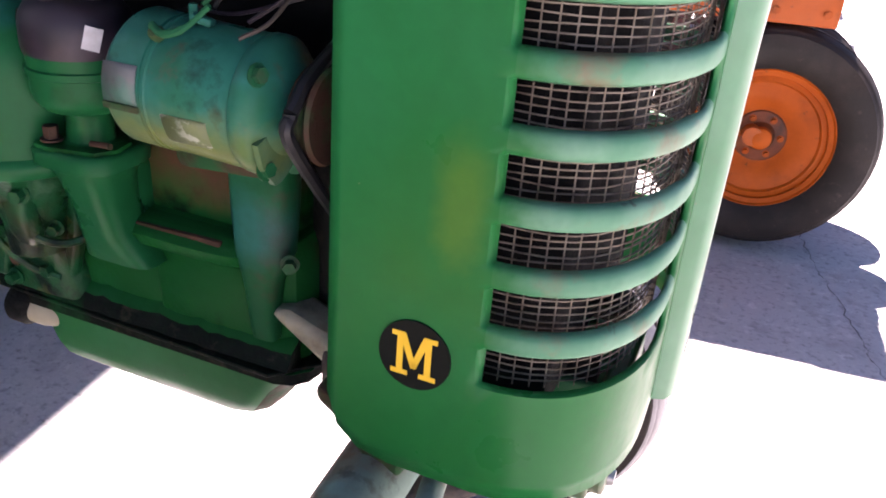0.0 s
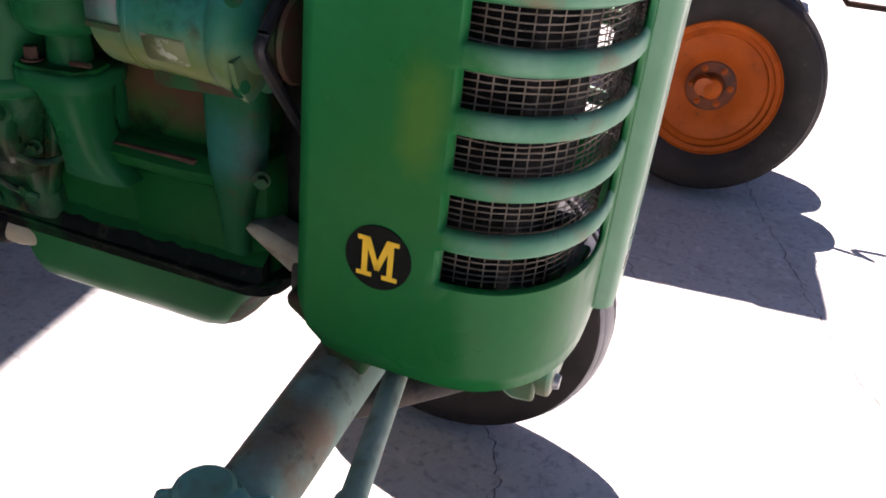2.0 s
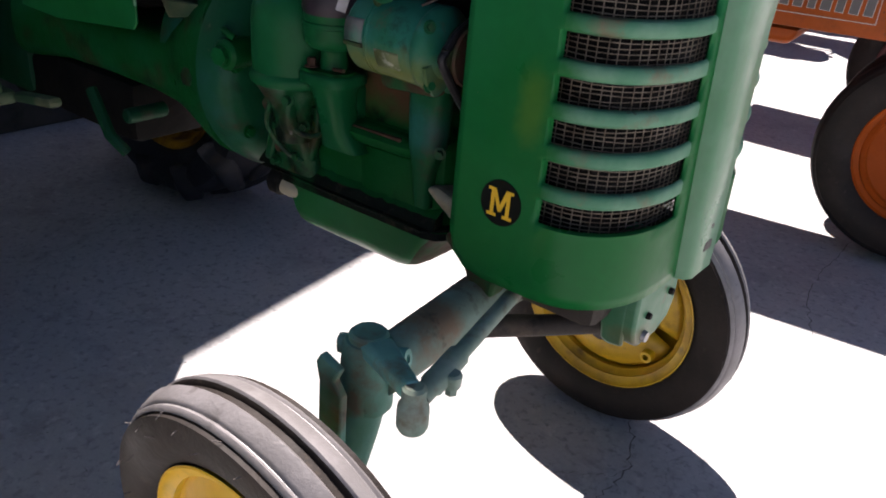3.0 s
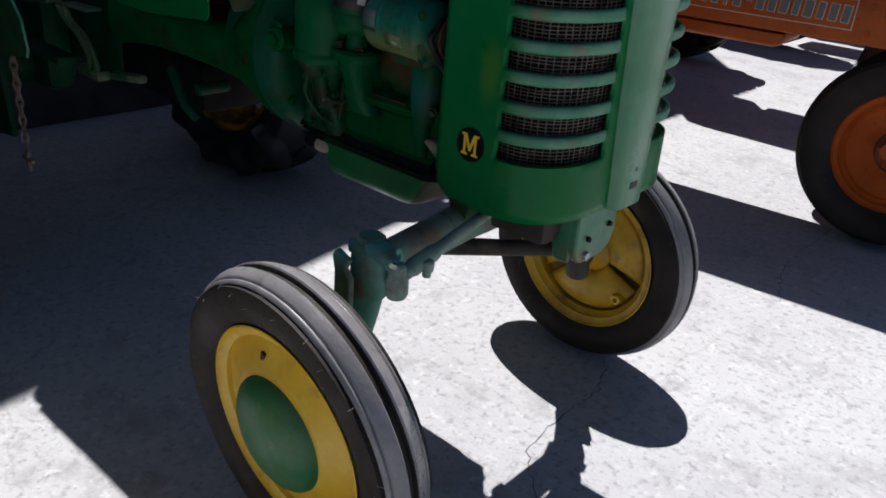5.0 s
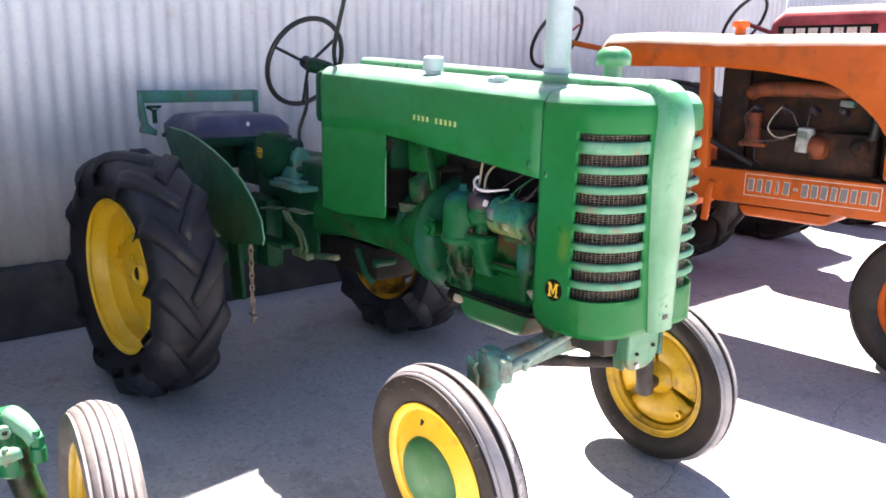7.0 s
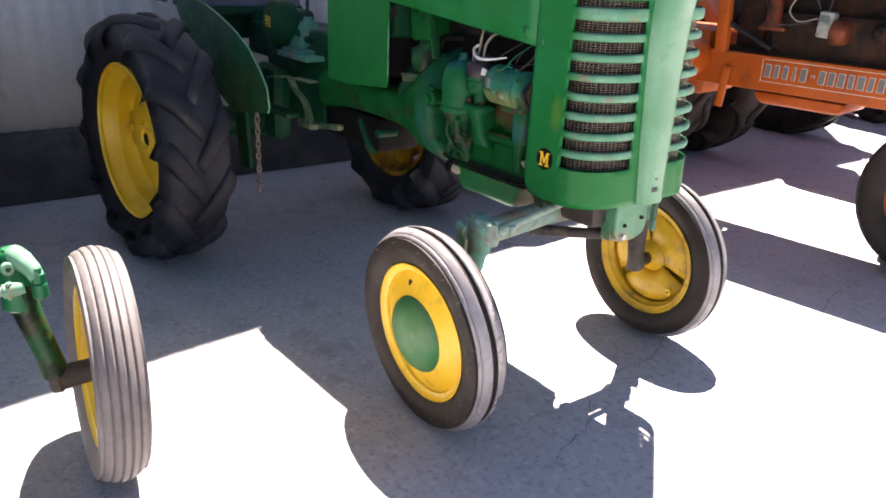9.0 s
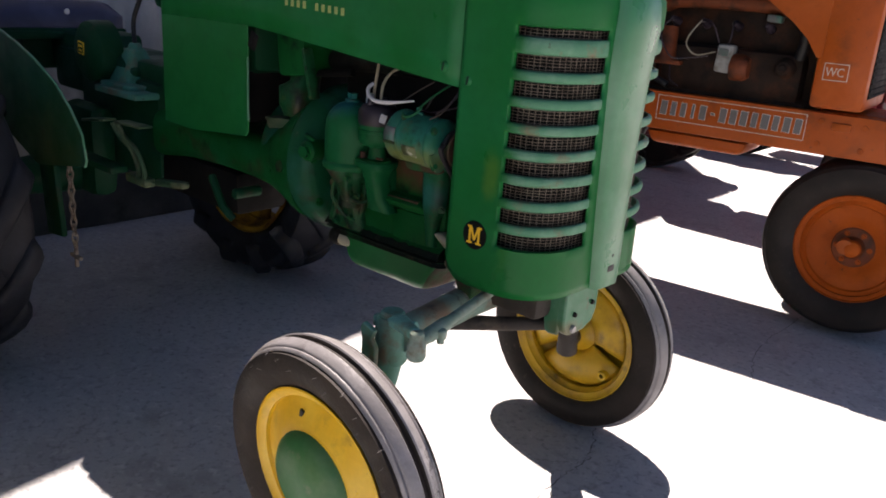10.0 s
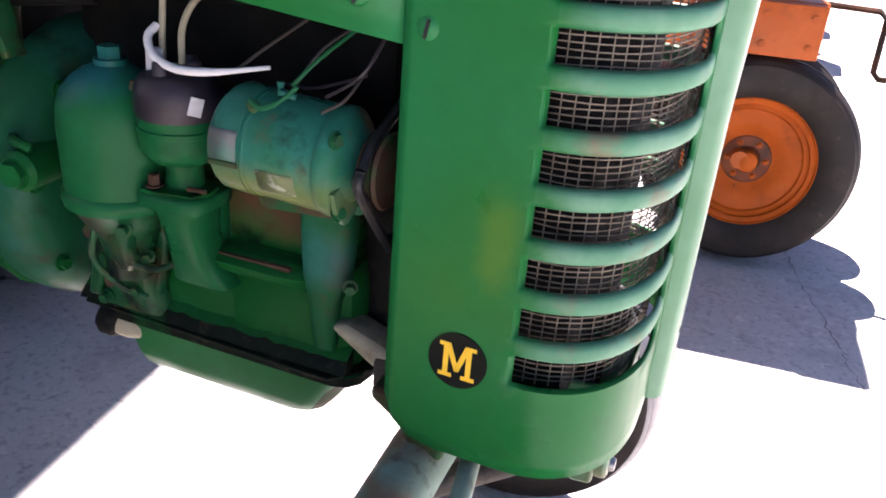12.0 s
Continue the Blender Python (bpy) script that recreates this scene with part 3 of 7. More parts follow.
AXLE_Y = Matrix(((1, 0, 0, 0), (0, 0, 1, 0), (0, -1, 0, 0), (0, 0, 0, 1)))      # local z to world +y


def front_wheel(parent, m, capped):
    """A yellow stamped front wheel. Local z points to the outer side."""
    fr, w = 0.2035, 0.085
    bm = B()
    lathe(bm, rim_profile(fr, w, 0.03), 56, close=True)
    # dished disc, convex to the outer side
    disc = [(0.192, 0.012), (0.183, 0.022), (0.172, 0.026), (0.150, 0.034), (0.128, 0.044), (0.108, 0.050), (0.06, 0.050), (0.03, 0.046), (0.03, 0.038), (0.06, 0.042), (0.105, 0.042), (0.125, 0.036), (0.148, 0.026), (0.172, 0.018), (0.183, 0.014), (0.192, 0.006)]
    lathe(bm, disc, 56, close=True)
    wheel = part("front_wheel", bm, m_yellow if capped else m_old_yellow, parent, "yellow painted steel front wheel" if capped else "stained yellow steel front wheel", m=m)
    bm = B()
    front_tyre(bm, 0.299, 0.112, fr, Matrix(), ribs=(0.32, 1.0, 1.0, 0.32), groove=0.0165)
    part("tyre", bm, [m_rubber, m_tread], wheel, "black ribbed front tyre with worn grey tread")
    bm = B()
    lathe(bm, [(0, 0.088), (0.04, 0.086), (0.077, 0.079), (0.099, 0.068), (0.110, 0.057), (0.113, 0.047), (0.108, 0.046)], 40)
    part("hub_cap", bm, m_hub_cap, wheel, "domed dusty green hub cap with chipped paint")
    bm = B()
    box(bm, (0.012, 0.022, 0.006), (0.04, -0.138, 0.036), (0, 0, -16), bevel=0.0025)
    part("disc_slot", bm, m_black, wheel, "small dark slot in the disc")
    # moulding hairs on the outer sidewall
    if capped:
        rnd = random.Random(12)
        hair = None
        for i in range(44):
            a = 2 * math.pi * i / 44 + rnd.uniform(-0.05, 0.05)
            rr = (0.280, 0.248, 0.266)[i % 3] + rnd.uniform(-0.004, 0.004)
            at = pose(rr * math.cos(a), rr * math.sin(a), (0.049, 0.056, 0.053)[i % 3], rnd.uniform(-40, 40), rnd.uniform(-25, 25), 0)
            if hair is None:
                bm = B()
                cyl(bm, (0, 0, -0.002), (0, 0, 0.010), 0.0008, 0.0006, seg=6)
                hair = part("rubber_hair", bm, m_old_tyre, wheel, m=at)
            else:
                ob = new("rubber_hair", hair.data)
                ob.parent = wheel
                ob.matrix_local = at
    # the inner side: hub casting, bearing collar and bolts
    bm = B()
    lathe(bm, [(0.0, -0.06), (0.022, -0.06), (0.029, -0.05), (0.034, -0.03), (0.044, -0.012), (0.058, 0.0), (0.06, 0.02), (0.0, 0.02)], 28)
    part("hub", bm, m_shaded_green if capped else m_old_yellow, wheel, "cast hub on the inner side of the wheel")
    bm = B()
    # three lens-shaped bulges pressed in the inner side of the disc, parted by radial creases
    for k in range(3):
        a0 = math.radians(20 + 120 * k + 5)
        rows = []
        for f in range(9):
            r = 0.055 + 0.112 * f / 8
            row = []
            for j in range(15):
                a = a0 + math.radians(110) * j / 14
                u = 2 * j / 14 - 1
                lift = (1 - abs(u) ** 3) ** 0.7 * math.sin(math.pi * f / 8) ** 0.5 if 0 < f < 8 and 0 < j < 14 else 0.0
                row.append(bm.verts.new((r * math.cos(a), r * math.sin(a), 0.004 - 0.026 * lift)))
            rows.append(row)
        for u, v in zip(rows, rows[1:]):
            for j in range(14):
                bm.faces.new((u[j], u[j + 1], v[j + 1], v[j]))
    part("disc_pressing", bm, m_old_yellow, wheel, "stained yellow pressing of the wheel disc", solid=0.003, smooth=60)
    bm = B()
    lathe(bm, [(0.007, -0.03), (0.013, -0.03), (0.015, -0.022), (0.015, -0.01), (0.007, -0.01)], 16, pose(0.108, 0.098, 0), close=True)
    part("valve_boss", bm, m_yellow, wheel)
    return wheel


def rear_tyre(bm, R, w, rim_r):
    """A lugged rear tyre; the axle is the local z axis."""
    h = w / 2
    Rc = R - 0.022                                    # carcass between the lugs
    prof = [(rim_r - 0.006, 0.66), (rim_r + 0.012, 0.78), (rim_r + (Rc - rim_r) * 0.3, 0.95), (rim_r + (Rc - rim_r) * 0.55, 1.0), (rim_r + (Rc - rim_r) * 0.8, 0.96), (Rc - 0.018, 0.86), (Rc - 0.004, 0.6), (Rc, 0.0)]
    full = [(r, -k * h) for r, k in prof] + [(r, k * h) for r, k in prof[-2::-1]] + [(rim_r - 0.015, 0.6 * h), (rim_r - 0.015, -0.6 * h)]
    lathe(bm, full, 72, close=True)


def lug_mesh(R, w, side, way):
    """One worn, rounded tread lug, from the middle of the tread down over the shoulder."""
    key = (R, w, side, way)
    if key in LUGS:
        return LUGS[key]
    h = w / 2
    Rc = R - 0.022
    bm = B()
    stations = [(-0.10, -0.004), (0.1, 0.0), (0.35, 0.0), (0.6, -0.002), (0.8, -0.009), (0.95, -0.026), (1.03, -0.055), (1.03, -0.10)]
    rings = []
    for s, drop in stations:
        th = way * 0.40 * min(s, 1.0)
        top, base = R + drop, Rc - 0.012 + drop * 1.05
        wid = 0.024 + 0.010 * s
        c = []
        for f, k in ((0.0, -1.45), (0.75, -1.12), (1.0, -0.8), (1.0, 0.8), (0.75, 1.12), (0.0, 1.45)):
            rr = base + (top - base) * f
            a = th + k * wid / R
            c.append(bm.verts.new((rr * math.cos(a), rr * math.sin(a), side * s * h - side * way * k * wid * 0.45)))
        rings.append(c)
    for u, v in zip(rings, rings[1:]):
        for k in range(6):
            bm.faces.new((u[k], u[(k + 1) % 6], v[(k + 1) % 6], v[k]))
    bm.faces.new(rings[0])
    bm.faces.new(rings[-1])
    bmesh.ops.recalc_face_normals(bm, faces=bm.faces)
    me = bpy.data.meshes.new("lug")
    bm.to_mesh(me)
    bm.free()
    me.shade_smooth()
    LUGS[key] = me
    return me


LUGS = {}


def add_lugs(parent, R, w, material, way=1):
    """Chevron lugs round a tyre, each its own part on a shared mesh."""
    n = 12
    for side in (-1, 1):
        me = lug_mesh(R, w, side, way)
        if not me.materials:
            me.materials.append(material)
        for i in range(n):
            ob = new("lug", me)
            ob.parent = parent
            ob.matrix_local = pose(0, 0, 0, 0, 0, 360 * (i + (0.5 if side > 0 else 0.0)) / n)


def rear_wheel(parent, m, R=0.52, w=0.255, fr=0.325, way=1, paint=None):
    paint = paint or m_yellow
    bm = B()
    lathe(bm, rim_profile(fr, w * 0.80, 0.04), 64, close=True)
    part_w = part("rear_wheel", bm, paint, parent, "yellow rear wheel rim", m=m)
    bm = B()
    rear_tyre(bm, R, w, fr)
    part("tyre", bm, m_rubber_rear, part_w, "large black rear tyre with chevron lugs", smooth=35)
    add_lugs(part_w, R, w, m_rubber_rear, way)
    # dished centre with notched rim lugs, set deep behind the outer flange
    bm = B()
    out = []
    for i in range(72):
        a = 2 * math.pi * i / 72
        r = 0.235 + 0.045 * (1 if math.cos(4 * a) > 0.35 else 0)
        out.append((r * math.cos(a), r * math.sin(a)))
    plate(bm, out, 0.012, Matrix.Translation((0, 0, -0.025)))
    lathe(bm, [(0.19, -0.014), (0.175, 0.004), (0.15, 0.010), (0.09, 0.010), (0.062, 0.014), (0.056, 0.030), (0.040, 0.032), (0.036, 0.02), (0.0, 0.02)], 40)
    part("wheel_centre", bm, paint, part_w, "lobed yellow cast wheel centre", bevel=0.004)
    for i in range(4):
        a = i * math.pi / 2
        bm = B()
        box(bm, (0.05, 0.03, 0.02), (0.262 * math.cos(a), 0.262 * math.sin(a), -0.006), (0, 0, math.degrees(a)), bevel=0.004)
        part("rim_clamp", bm, paint, part_w)
        bm = B()
        bolt(bm, (0.085 * math.cos(a + 0.785), 0.085 * math.sin(a + 0.785), 0.010), (0, 0, 1), 0.011, 0.009)
        part("wheel_bolt", bm, paint, part_w)
    bm = B()
    cyl(bm, (0, 0, 0.015), (0, 0, 0.026), 0.030, 0.026, seg=24, round_end=0.003)
    part("axle_end", bm, m_grime, part_w)
    return part_w


# ---- the green tractor ----
tractor = thing("tractor", "vintage green farm tractor with yellow wheels on concrete", "tractor")

HW = 0.205                 # half width of the hood
SLOT_TOP, SLOT_PITCH, SLOT_H = 1.166, 0.0519, 0.0295
SEAM_X = -0.026


WIDE = 0.055               # the hood reaches this much further on its far side


def widen(bm):
    """Stretch the middle of a hood mesh so that its far side lies WIDE further out."""
    for v in bm.verts:
        v.co.y += WIDE * min(1.0, max(0.0, (v.co.y + 0.05) / 0.10))


def shell_path():
    """The outline of the grille shell seen from above, from its near rear edge round the front to the far one: x, y and the outward way."""
    near = [(SEAM_X + t, -HW, 0.0, -1.0) for t in (0.0, 0.01, 0.03, 0.06, 0.09, 0.12)]
    near += [(0.103, -HW, 0, -1), (0.108, -HW, 0, -1)]
    cx, cy, a, b = 0.104, -0.052, 0.120, HW - 0.052
    for i in range(1, 15):
        t = math.pi / 2 * i / 14
        c, s = math.cos(t), math.sin(t)
        p = 0.86
        nx, ny = s / a, -c / b
        k = math.hypot(nx, ny)
        near.append((cx + a * s ** p, cy - b * c ** p, nx / k, ny / k))
    near += [(0.224, -0.046, 1, 0), (0.224, -0.02, 1, 0)]
    return near + [(x, -y, nx, -ny) for x, y, nx, ny in near[::-1]]


def build_shell():
    path = shell_path()
    n = len(path)
    first, last = 7, 21                      # columns between which the slots are cut
    slots = [(SLOT_TOP - i * SLOT_PITCH - (SLOT_H if i else 0.018), SLOT_TOP - i * SLOT_PITCH) for i in range(9)]
    zs = {0.615, 0.63, 0.66, 0.70}
    for lo, hi in slots:
        zs |= {lo, lo - 0.003, hi, hi + 0.003}
    for (lo, hi), (lo2, hi2) in zip(slots[1:], slots):
        for k in (0.3, 0.5, 0.7):
            zs.add(hi + (lo2 - hi) * k)
    zs |= {1.19, 1.21}
    zs = sorted(zs)
    bars = [(hi, lo2) for (lo, hi), (lo2, hi2) in zip(slots[1:], slots)]

    low_edge, top_edge = slots[-1][0], slots[0][1]

    def offset(z, col):
        """How far the sheet stands out: the bars are rounded and roll inwards at the slots."""
        c = min(col, n - 1 - col)
        if not first <= c <= last:
            return 0.0
        ease = min(1.0, (c - first) / 2.0, max(0.0, (last - c) / 4.0))
        depth = 0.007 if c < last - 2 else 0.004
        for lo, hi in bars:
            if lo - 1e-6 <= z <= hi + 1e-6:
                s = math.sin(math.pi * (z - lo) / (hi - lo))
                return 0.0015 * ease * s - depth * (1 - max(s, 0.0) ** 0.24)
        if abs(z - low_edge) < 1e-6 or abs(z - top_edge) < 1e-6:
            return -0.7 * depth
        return 0.0

    bm = B()
    rows = []
    for z in zs:
        row = []
        for c, (x, y, nx, ny) in enumerate(path):
            s = x - SEAM_X
            zz = z
            if s < 0.055:
                lift = 0.055 - math.sqrt(max(0.0, 0.055 ** 2 - (0.055 - s) ** 2))
                zz = max(z, 0.615 + lift)
                if z < 0.70:
                    zz = 0.615 + lift + (z - 0.615) / 0.085 * (0.085 - lift)
            o = offset(z, c)
            flare = 1 + 0.045 * max(0.0, 1.17 - zz) / 0.45
            row.append(bm.verts.new((x + o * nx, (y + o * ny) * flare, zz)))
        rows.append(row)
    top = 1.272
    r = top - 1.21
    for i in range(1, 7):
        a = math.pi / 2 * i / 6
        ins = r * 0.8 * (1 - math.cos(a))
        rows.append([bm.verts.new((x - ins * nx, y - ins * ny, 1.21 + r * math.sin(a))) for x, y, nx, ny in path])
    rows.append([bm.verts.new((min(x - 0.1 * nx, 0.13), y * 0.3, top + 0.012)) for x, y, nx, ny in path])
    for k, (u, v) in enumerate(zip(rows, rows[1:])):
        z0 = zs[k] if k < len(zs) else 9
        z1 = zs[k + 1] if k + 1 < len(zs) else 9
        for c in range(n - 1):
            cc = min(c, n - 2 - c)
            hole = first <= cc < last and any(lo - 1e-6 <= z0 and z1 <= hi + 1e-6 for lo, hi in slots)
            if not hole:
                f = bm.faces.new((u[c], u[c + 1], v[c + 1], v[c]))
                if first <= cc < last and SLOT_TOP - 8 * SLOT_PITCH - SLOT_H < z0 and z1 < SLOT_TOP:
                    f.material_index = 1
    bmesh.ops.remove_doubles(bm, verts=bm.verts, dist=1e-5)
    bm.normal_update()
    # top of the shell takes the pale paint that carries the sunlight
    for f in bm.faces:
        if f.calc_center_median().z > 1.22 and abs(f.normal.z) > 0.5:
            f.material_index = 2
    widen(bm)
    shell = part("grille_shell", bm, [m_shell, m_bar, m_sunlit_top], tractor, "green sheet metal grille shell with nine wrap-round slots", solid=0.004, smooth=50)
    # wire screen behind the slots, one for each side
    for side in (1, -1):
        bm = B()
        inner = [(x - 0.018 * nx, y - 0.018 * ny) for x, y, nx, ny in path[4:24]]
        if side < 0:
            inner = [(x, -y) for x, y in inner]
        L = [0.0]
        for a, b in zip(inner, inner[1:]):
            L.append(L[-1] + math.dist(a, b))

        def at(s):
            for i in range(len(L) - 1):
                if s <= L[i + 1] or i == len(L) - 2:
                    t = (s - L[i]) / (L[i + 1] - L[i])
                    return tuple(inner[i][k] + t * (inner[i + 1][k] - inner[i][k]) for k in (0, 1))

        rnd = random.Random(5 + side)
        k = 0
        while k * 0.0125 < L[-1]:
            s = min(L[-1], k * 0.0125 + rnd.uniform(-0.001, 0.001))
            x, y = at(s)
            tube(bm, [(x, y, 0.71), (x + rnd.uniform(-.002, .002), y, 0.95), (x, y, 1.18)], 0.0008, 4, caps=False)
            k += 1
        k = 0
        while 0.715 + k * 0.0062 < 1.178:
            z = 0.715 + k * 0.0062
            j = rnd.uniform(-0.0012, 0.0012)
            tube(bm, [(*at(L[-1] * q / 14), z + j * math.sin(q)) for q in range(15)], 0.0008, 4, caps=False)
            k += 1
        if side < 0:
            bmesh.ops.translate(bm, verts=bm.verts, vec=(0, WIDE, 0))
        part("wire_screen", bm, m_wire_mesh, shell, "square wire screen behind the grille slots", smooth=0)
    # slotted fastener heads on the side
    for x, z in ((-0.004, 1.047), (-0.073, 1.068)):
        bm = B()
        lathe(bm, [(0, 0.005), (0.009, 0.004), (0.012, 0.001), (0.0125, -0.001)], 20, Matrix.Translation((x, -HW, z)) @ XZ)
        box(bm, (0.003, 0.002, 0.017), (x, -HW - 0.005, z), (0, 12, 0), mat=1)
        part("panel_screw", bm, [m_green, m_black], shell, "slotted panel screw")
    # round decal with a slab letter
    bm = B()
    c = Matrix.Translation((0.0525, -HW * 1.044 - 0.0012, 0.731)) @ pose(0, 0, 0, -1.2, 0, 0) @ XZ
    lathe(bm, [(0, 0.0006), (0.031, 0.0006), (0.031, -0.002)], 48, c @ Matrix.Diagonal((1, 1.0, 1, 1)))
    decal = part("model_decal", bm, m_decal_black, shell, "round black decal with a yellow letter M")
    bm = B()
    for pts in M_LETTER:
        plate(bm, [(x * 0.0205, y * 0.0195) for x, y in pts], 0.0005, c @ Matrix.Translation((0, 0, 0.0008)))
    part("letter", bm, m_decal_yellow, decal, "yellow slab letter M", smooth=0)


# the strokes of the slab letter: stems, feet, head serifs and the two diagonals
M_LETTER = [
    [(-0.72, -0.8), (-0.46, -0.8), (-0.46, 0.8), (-0.72, 0.8)],
    [(0.46, -0.8), (0.72, -0.8), (0.72, 0.8), (0.46, 0.8)],
    [(-0.95, -1.0), (-0.24, -1.0), (-0.24, -0.78), (-0.95, -0.78)],
    [(0.24, -1.0), (0.95, -1.0), (0.95, -0.78), (0.24, -0.78)],
    [(-0.95, 0.78), (-0.5, 0.78), (-0.38, 1.0), (-0.95, 1.0)],
    [(0.5, 0.78), (0.95, 0.78), (0.95, 1.0), (0.38, 1.0)],
    [(-0.5, 1.0), (-0.38, 1.0), (0.14, -0.55), (-0.1, -0.62), (-0.5, 0.5)],
    [(0.38, 1.0), (0.5, 1.0), (0.5, 0.5), (0.1, -0.62), (-0.14, -0.55)],
]


def hood_z(x):
    """The height of the hood's side top along its length."""
    return 1.272 + (SEAM_X - x) / 1.085 * 0.045


def build_hood():
    # side panels and top in one pressing: a cross-section swept from the seam to the cowl
    xs = [SEAM_X - 0.002, SEAM_X - 0.05, -0.2, -0.35, -0.5, -0.65, -0.76, -0.9, -1.05, -1.19, -1.20]
    bm = B()
    rows = []
    for x in xs:
        t = hood_z(x)
        low = 1.03 + (SEAM_X - x) / 0.72 * 0.065 if x > -0.757 else 1.095
        prof = [(-HW, low), (-HW, low + 0.05), (-HW, t - 0.055)]
        for i in range(1, 7):
            a = math.pi / 2 * i / 6
            prof.append((-HW + 0.05 * (1 - math.cos(a)), t - 0.055 + 0.055 * math.sin(a)))
        prof += [(-0.10, t + 0.008), (-0.03, t + 0.011)]
        prof += [(-y, z) for y, z in prof[::-1]]
        rows.append([bm.verts.new((x, y, z)) for y, z in prof])
    for u, v in zip(rows, rows[1:]):
        for k in range(len(u) - 1):
            bm.faces.new((u[k], u[k + 1], v[k + 1], v[k]))
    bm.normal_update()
    # upward faces get the sun's brightness from the paler paint
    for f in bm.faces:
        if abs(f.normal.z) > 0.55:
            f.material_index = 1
    widen(bm)
    hood = part("hood", bm, [m_green, m_sunlit_top], tractor, "long green hood with small pale yellow lettering on its side", solid=0.004)
    # the cowl that reaches down behind the engine bay, one panel a side and a rear face
    for s in (-1, 1):
        bm = B()
        out = [(-1.20, 0.78), (-1.06, 0.775), (-0.785, 0.80), (-0.772, 0.815), (-0.770, 1.02), (-0.772, 1.092), (-0.76, 1.30), (-1.20, 1.30)]
        if s > 0:
            out[:4] = [(-1.20, 1.06), (-1.06, 1.058), (-0.785, 1.058), (-0.772, 1.06)]
            out[4] = (-0.771, 1.075)
        plate(bm, out[:6] + [(-0.772, 1.105), (-1.20, 1.105)], 0.004, Matrix.Translation((0, HW - 0.0005 if s > 0 else -HW + 0.0045, 0)) @ XZ)
        widen(bm)
        part("cowl_panel", bm, m_green, tractor, "green cowl side panel below the rear of the hood", bevel=0.001)
    bm = B()
    plate(bm, [(-HW + 0.005, 0.80), (HW - 0.005, 0.80), (HW - 0.005, 1.27), (HW - 0.05, 1.31), (-HW + 0.05, 1.31), (-HW + 0.005, 1.27)], 0.005, Matrix.Translation((-1.193, 0, 0)) @ Matrix(((0, 0, -1, 0), (1, 0, 0, 0), (0, 1, 0, 0), (0, 0, 0, 1))))
    widen(bm)
    part("cowl_back", bm, m_shaded_green, tractor, "instrument cowl at the rear of the hood")
    bm = B()
    box(bm, (0.034, 0.004, 0.045), (-0.748, -HW + 0.002, 1.058), (0, 24, 0), bevel=0.0015)
    part("cowl_notch", bm, m_grime, tractor, "dark gap at the corner of the cowl panel")
    # added pale strip: the edge highlight is put into its colour
    bm = B()
    box(bm, (0.004, 0.006, 0.17), (-0.769, -HW - 0.001, 0.93), bevel=0.0015)
    part("panel_edge", bm, m_bar, tractor, "pale strip for the highlight on the cowl panel's edge")
    bm = B()
    box(bm, (0.075, 2 * HW - 0.02, 0.20), (-1.236, 0, 1.205), bevel=0.025)
    widen(bm)
    part("dash", bm, m_shaded_green, tractor, "dark green instrument dash behind the hood")
    bm = B()
    box(bm, (0.30, 2 * HW - 0.06, 0.27), (-0.93, 0, 1.10), bevel=0.03)
    part("fuel_tank", bm, m_shaded_green, tractor, "dark green fuel tank under the hood")
    # raised spine: up the front of the grille and back along the hood
    bm = B()
    # height, how far it stands out, its near and far edge
    stations = [(0.612, 0.0185, -0.010, 0.092), (0.66, 0.0195, -0.014, 0.093), (0.80, 0.0195, -0.026, 0.097), (0.95, 0.0205, -0.034, 0.101), (1.08, 0.0245, -0.040, 0.108), (1.17, 0.031, -0.036, 0.113)]
    rings = []
    for z, d, y0, y1 in stations:
        x = 0.224
        rings.append([(x - 0.004, y0, z), (x + d * 0.6, y0 + 0.005, z), (x + d, y0 + 0.017, z), (x + d, (y0 + y1) / 2, z), (x + d, y1 - 0.020, z), (x + d * 0.75, y1 - 0.007, z), (x - 0.004, y1, z)])
    for i in range(1, 9):
        a = math.pi / 2 * i / 8
        cx, cz, w = 0.165, 1.20, 0.060
        ri, ro = 0.050, 0.091
        mid, wide = 0.0385 + (WIDE / 2 - 0.0385) * i / 8, 1.22 - 0.22 * i / 8
        ring = []
        for rr, y in ((ri, -w), (ro - 0.012, -w + 0.008), (ro, -w + 0.022), (ro, 0), (ro, w - 0.022), (ro - 0.012, w - 0.008), (ri, w)):
            stretch = 1.15
            ring.append((cx + rr * math.cos(a), mid + y * wide, cz + rr * math.sin(a) * stretch))
        rings.append(ring)
    for x in (0.05, SEAM_X, -0.3, -0.6, -0.9, -1.195):
        t = hood_z(x)
        h = 0.035
        w = 0.060
        rings.append([(x, WIDE / 2 + y, t + z) for y, z in ((-w, 0.005), (-w + 0.006, h - 0.008), (-w + 0.016, h), (0, h + 0.002), (w - 0.016, h), (w - 0.006, h - 0.008), (w, 0.005))])
    vr = [[bm.verts.new(p) for p in ring] for ring in rings]
    for u, v in zip(vr, vr[1:]):
        for k in range(6):
            bm.faces.new((u[k], u[k + 1], v[k + 1], v[k]))
    bm.faces.new(vr[0])
    bm.faces.new(vr[-1])
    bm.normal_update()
    # the spine's upward faces are painted sunlit too
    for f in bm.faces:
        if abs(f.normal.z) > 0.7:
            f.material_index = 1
    spine = part("hood_spine", bm, [m_spine, m_sunlit_top], tractor, "raised green spine running up the grille and along the hood", smooth=50)
    # tool hole and small hole at the foot of the spine
    bm = B()
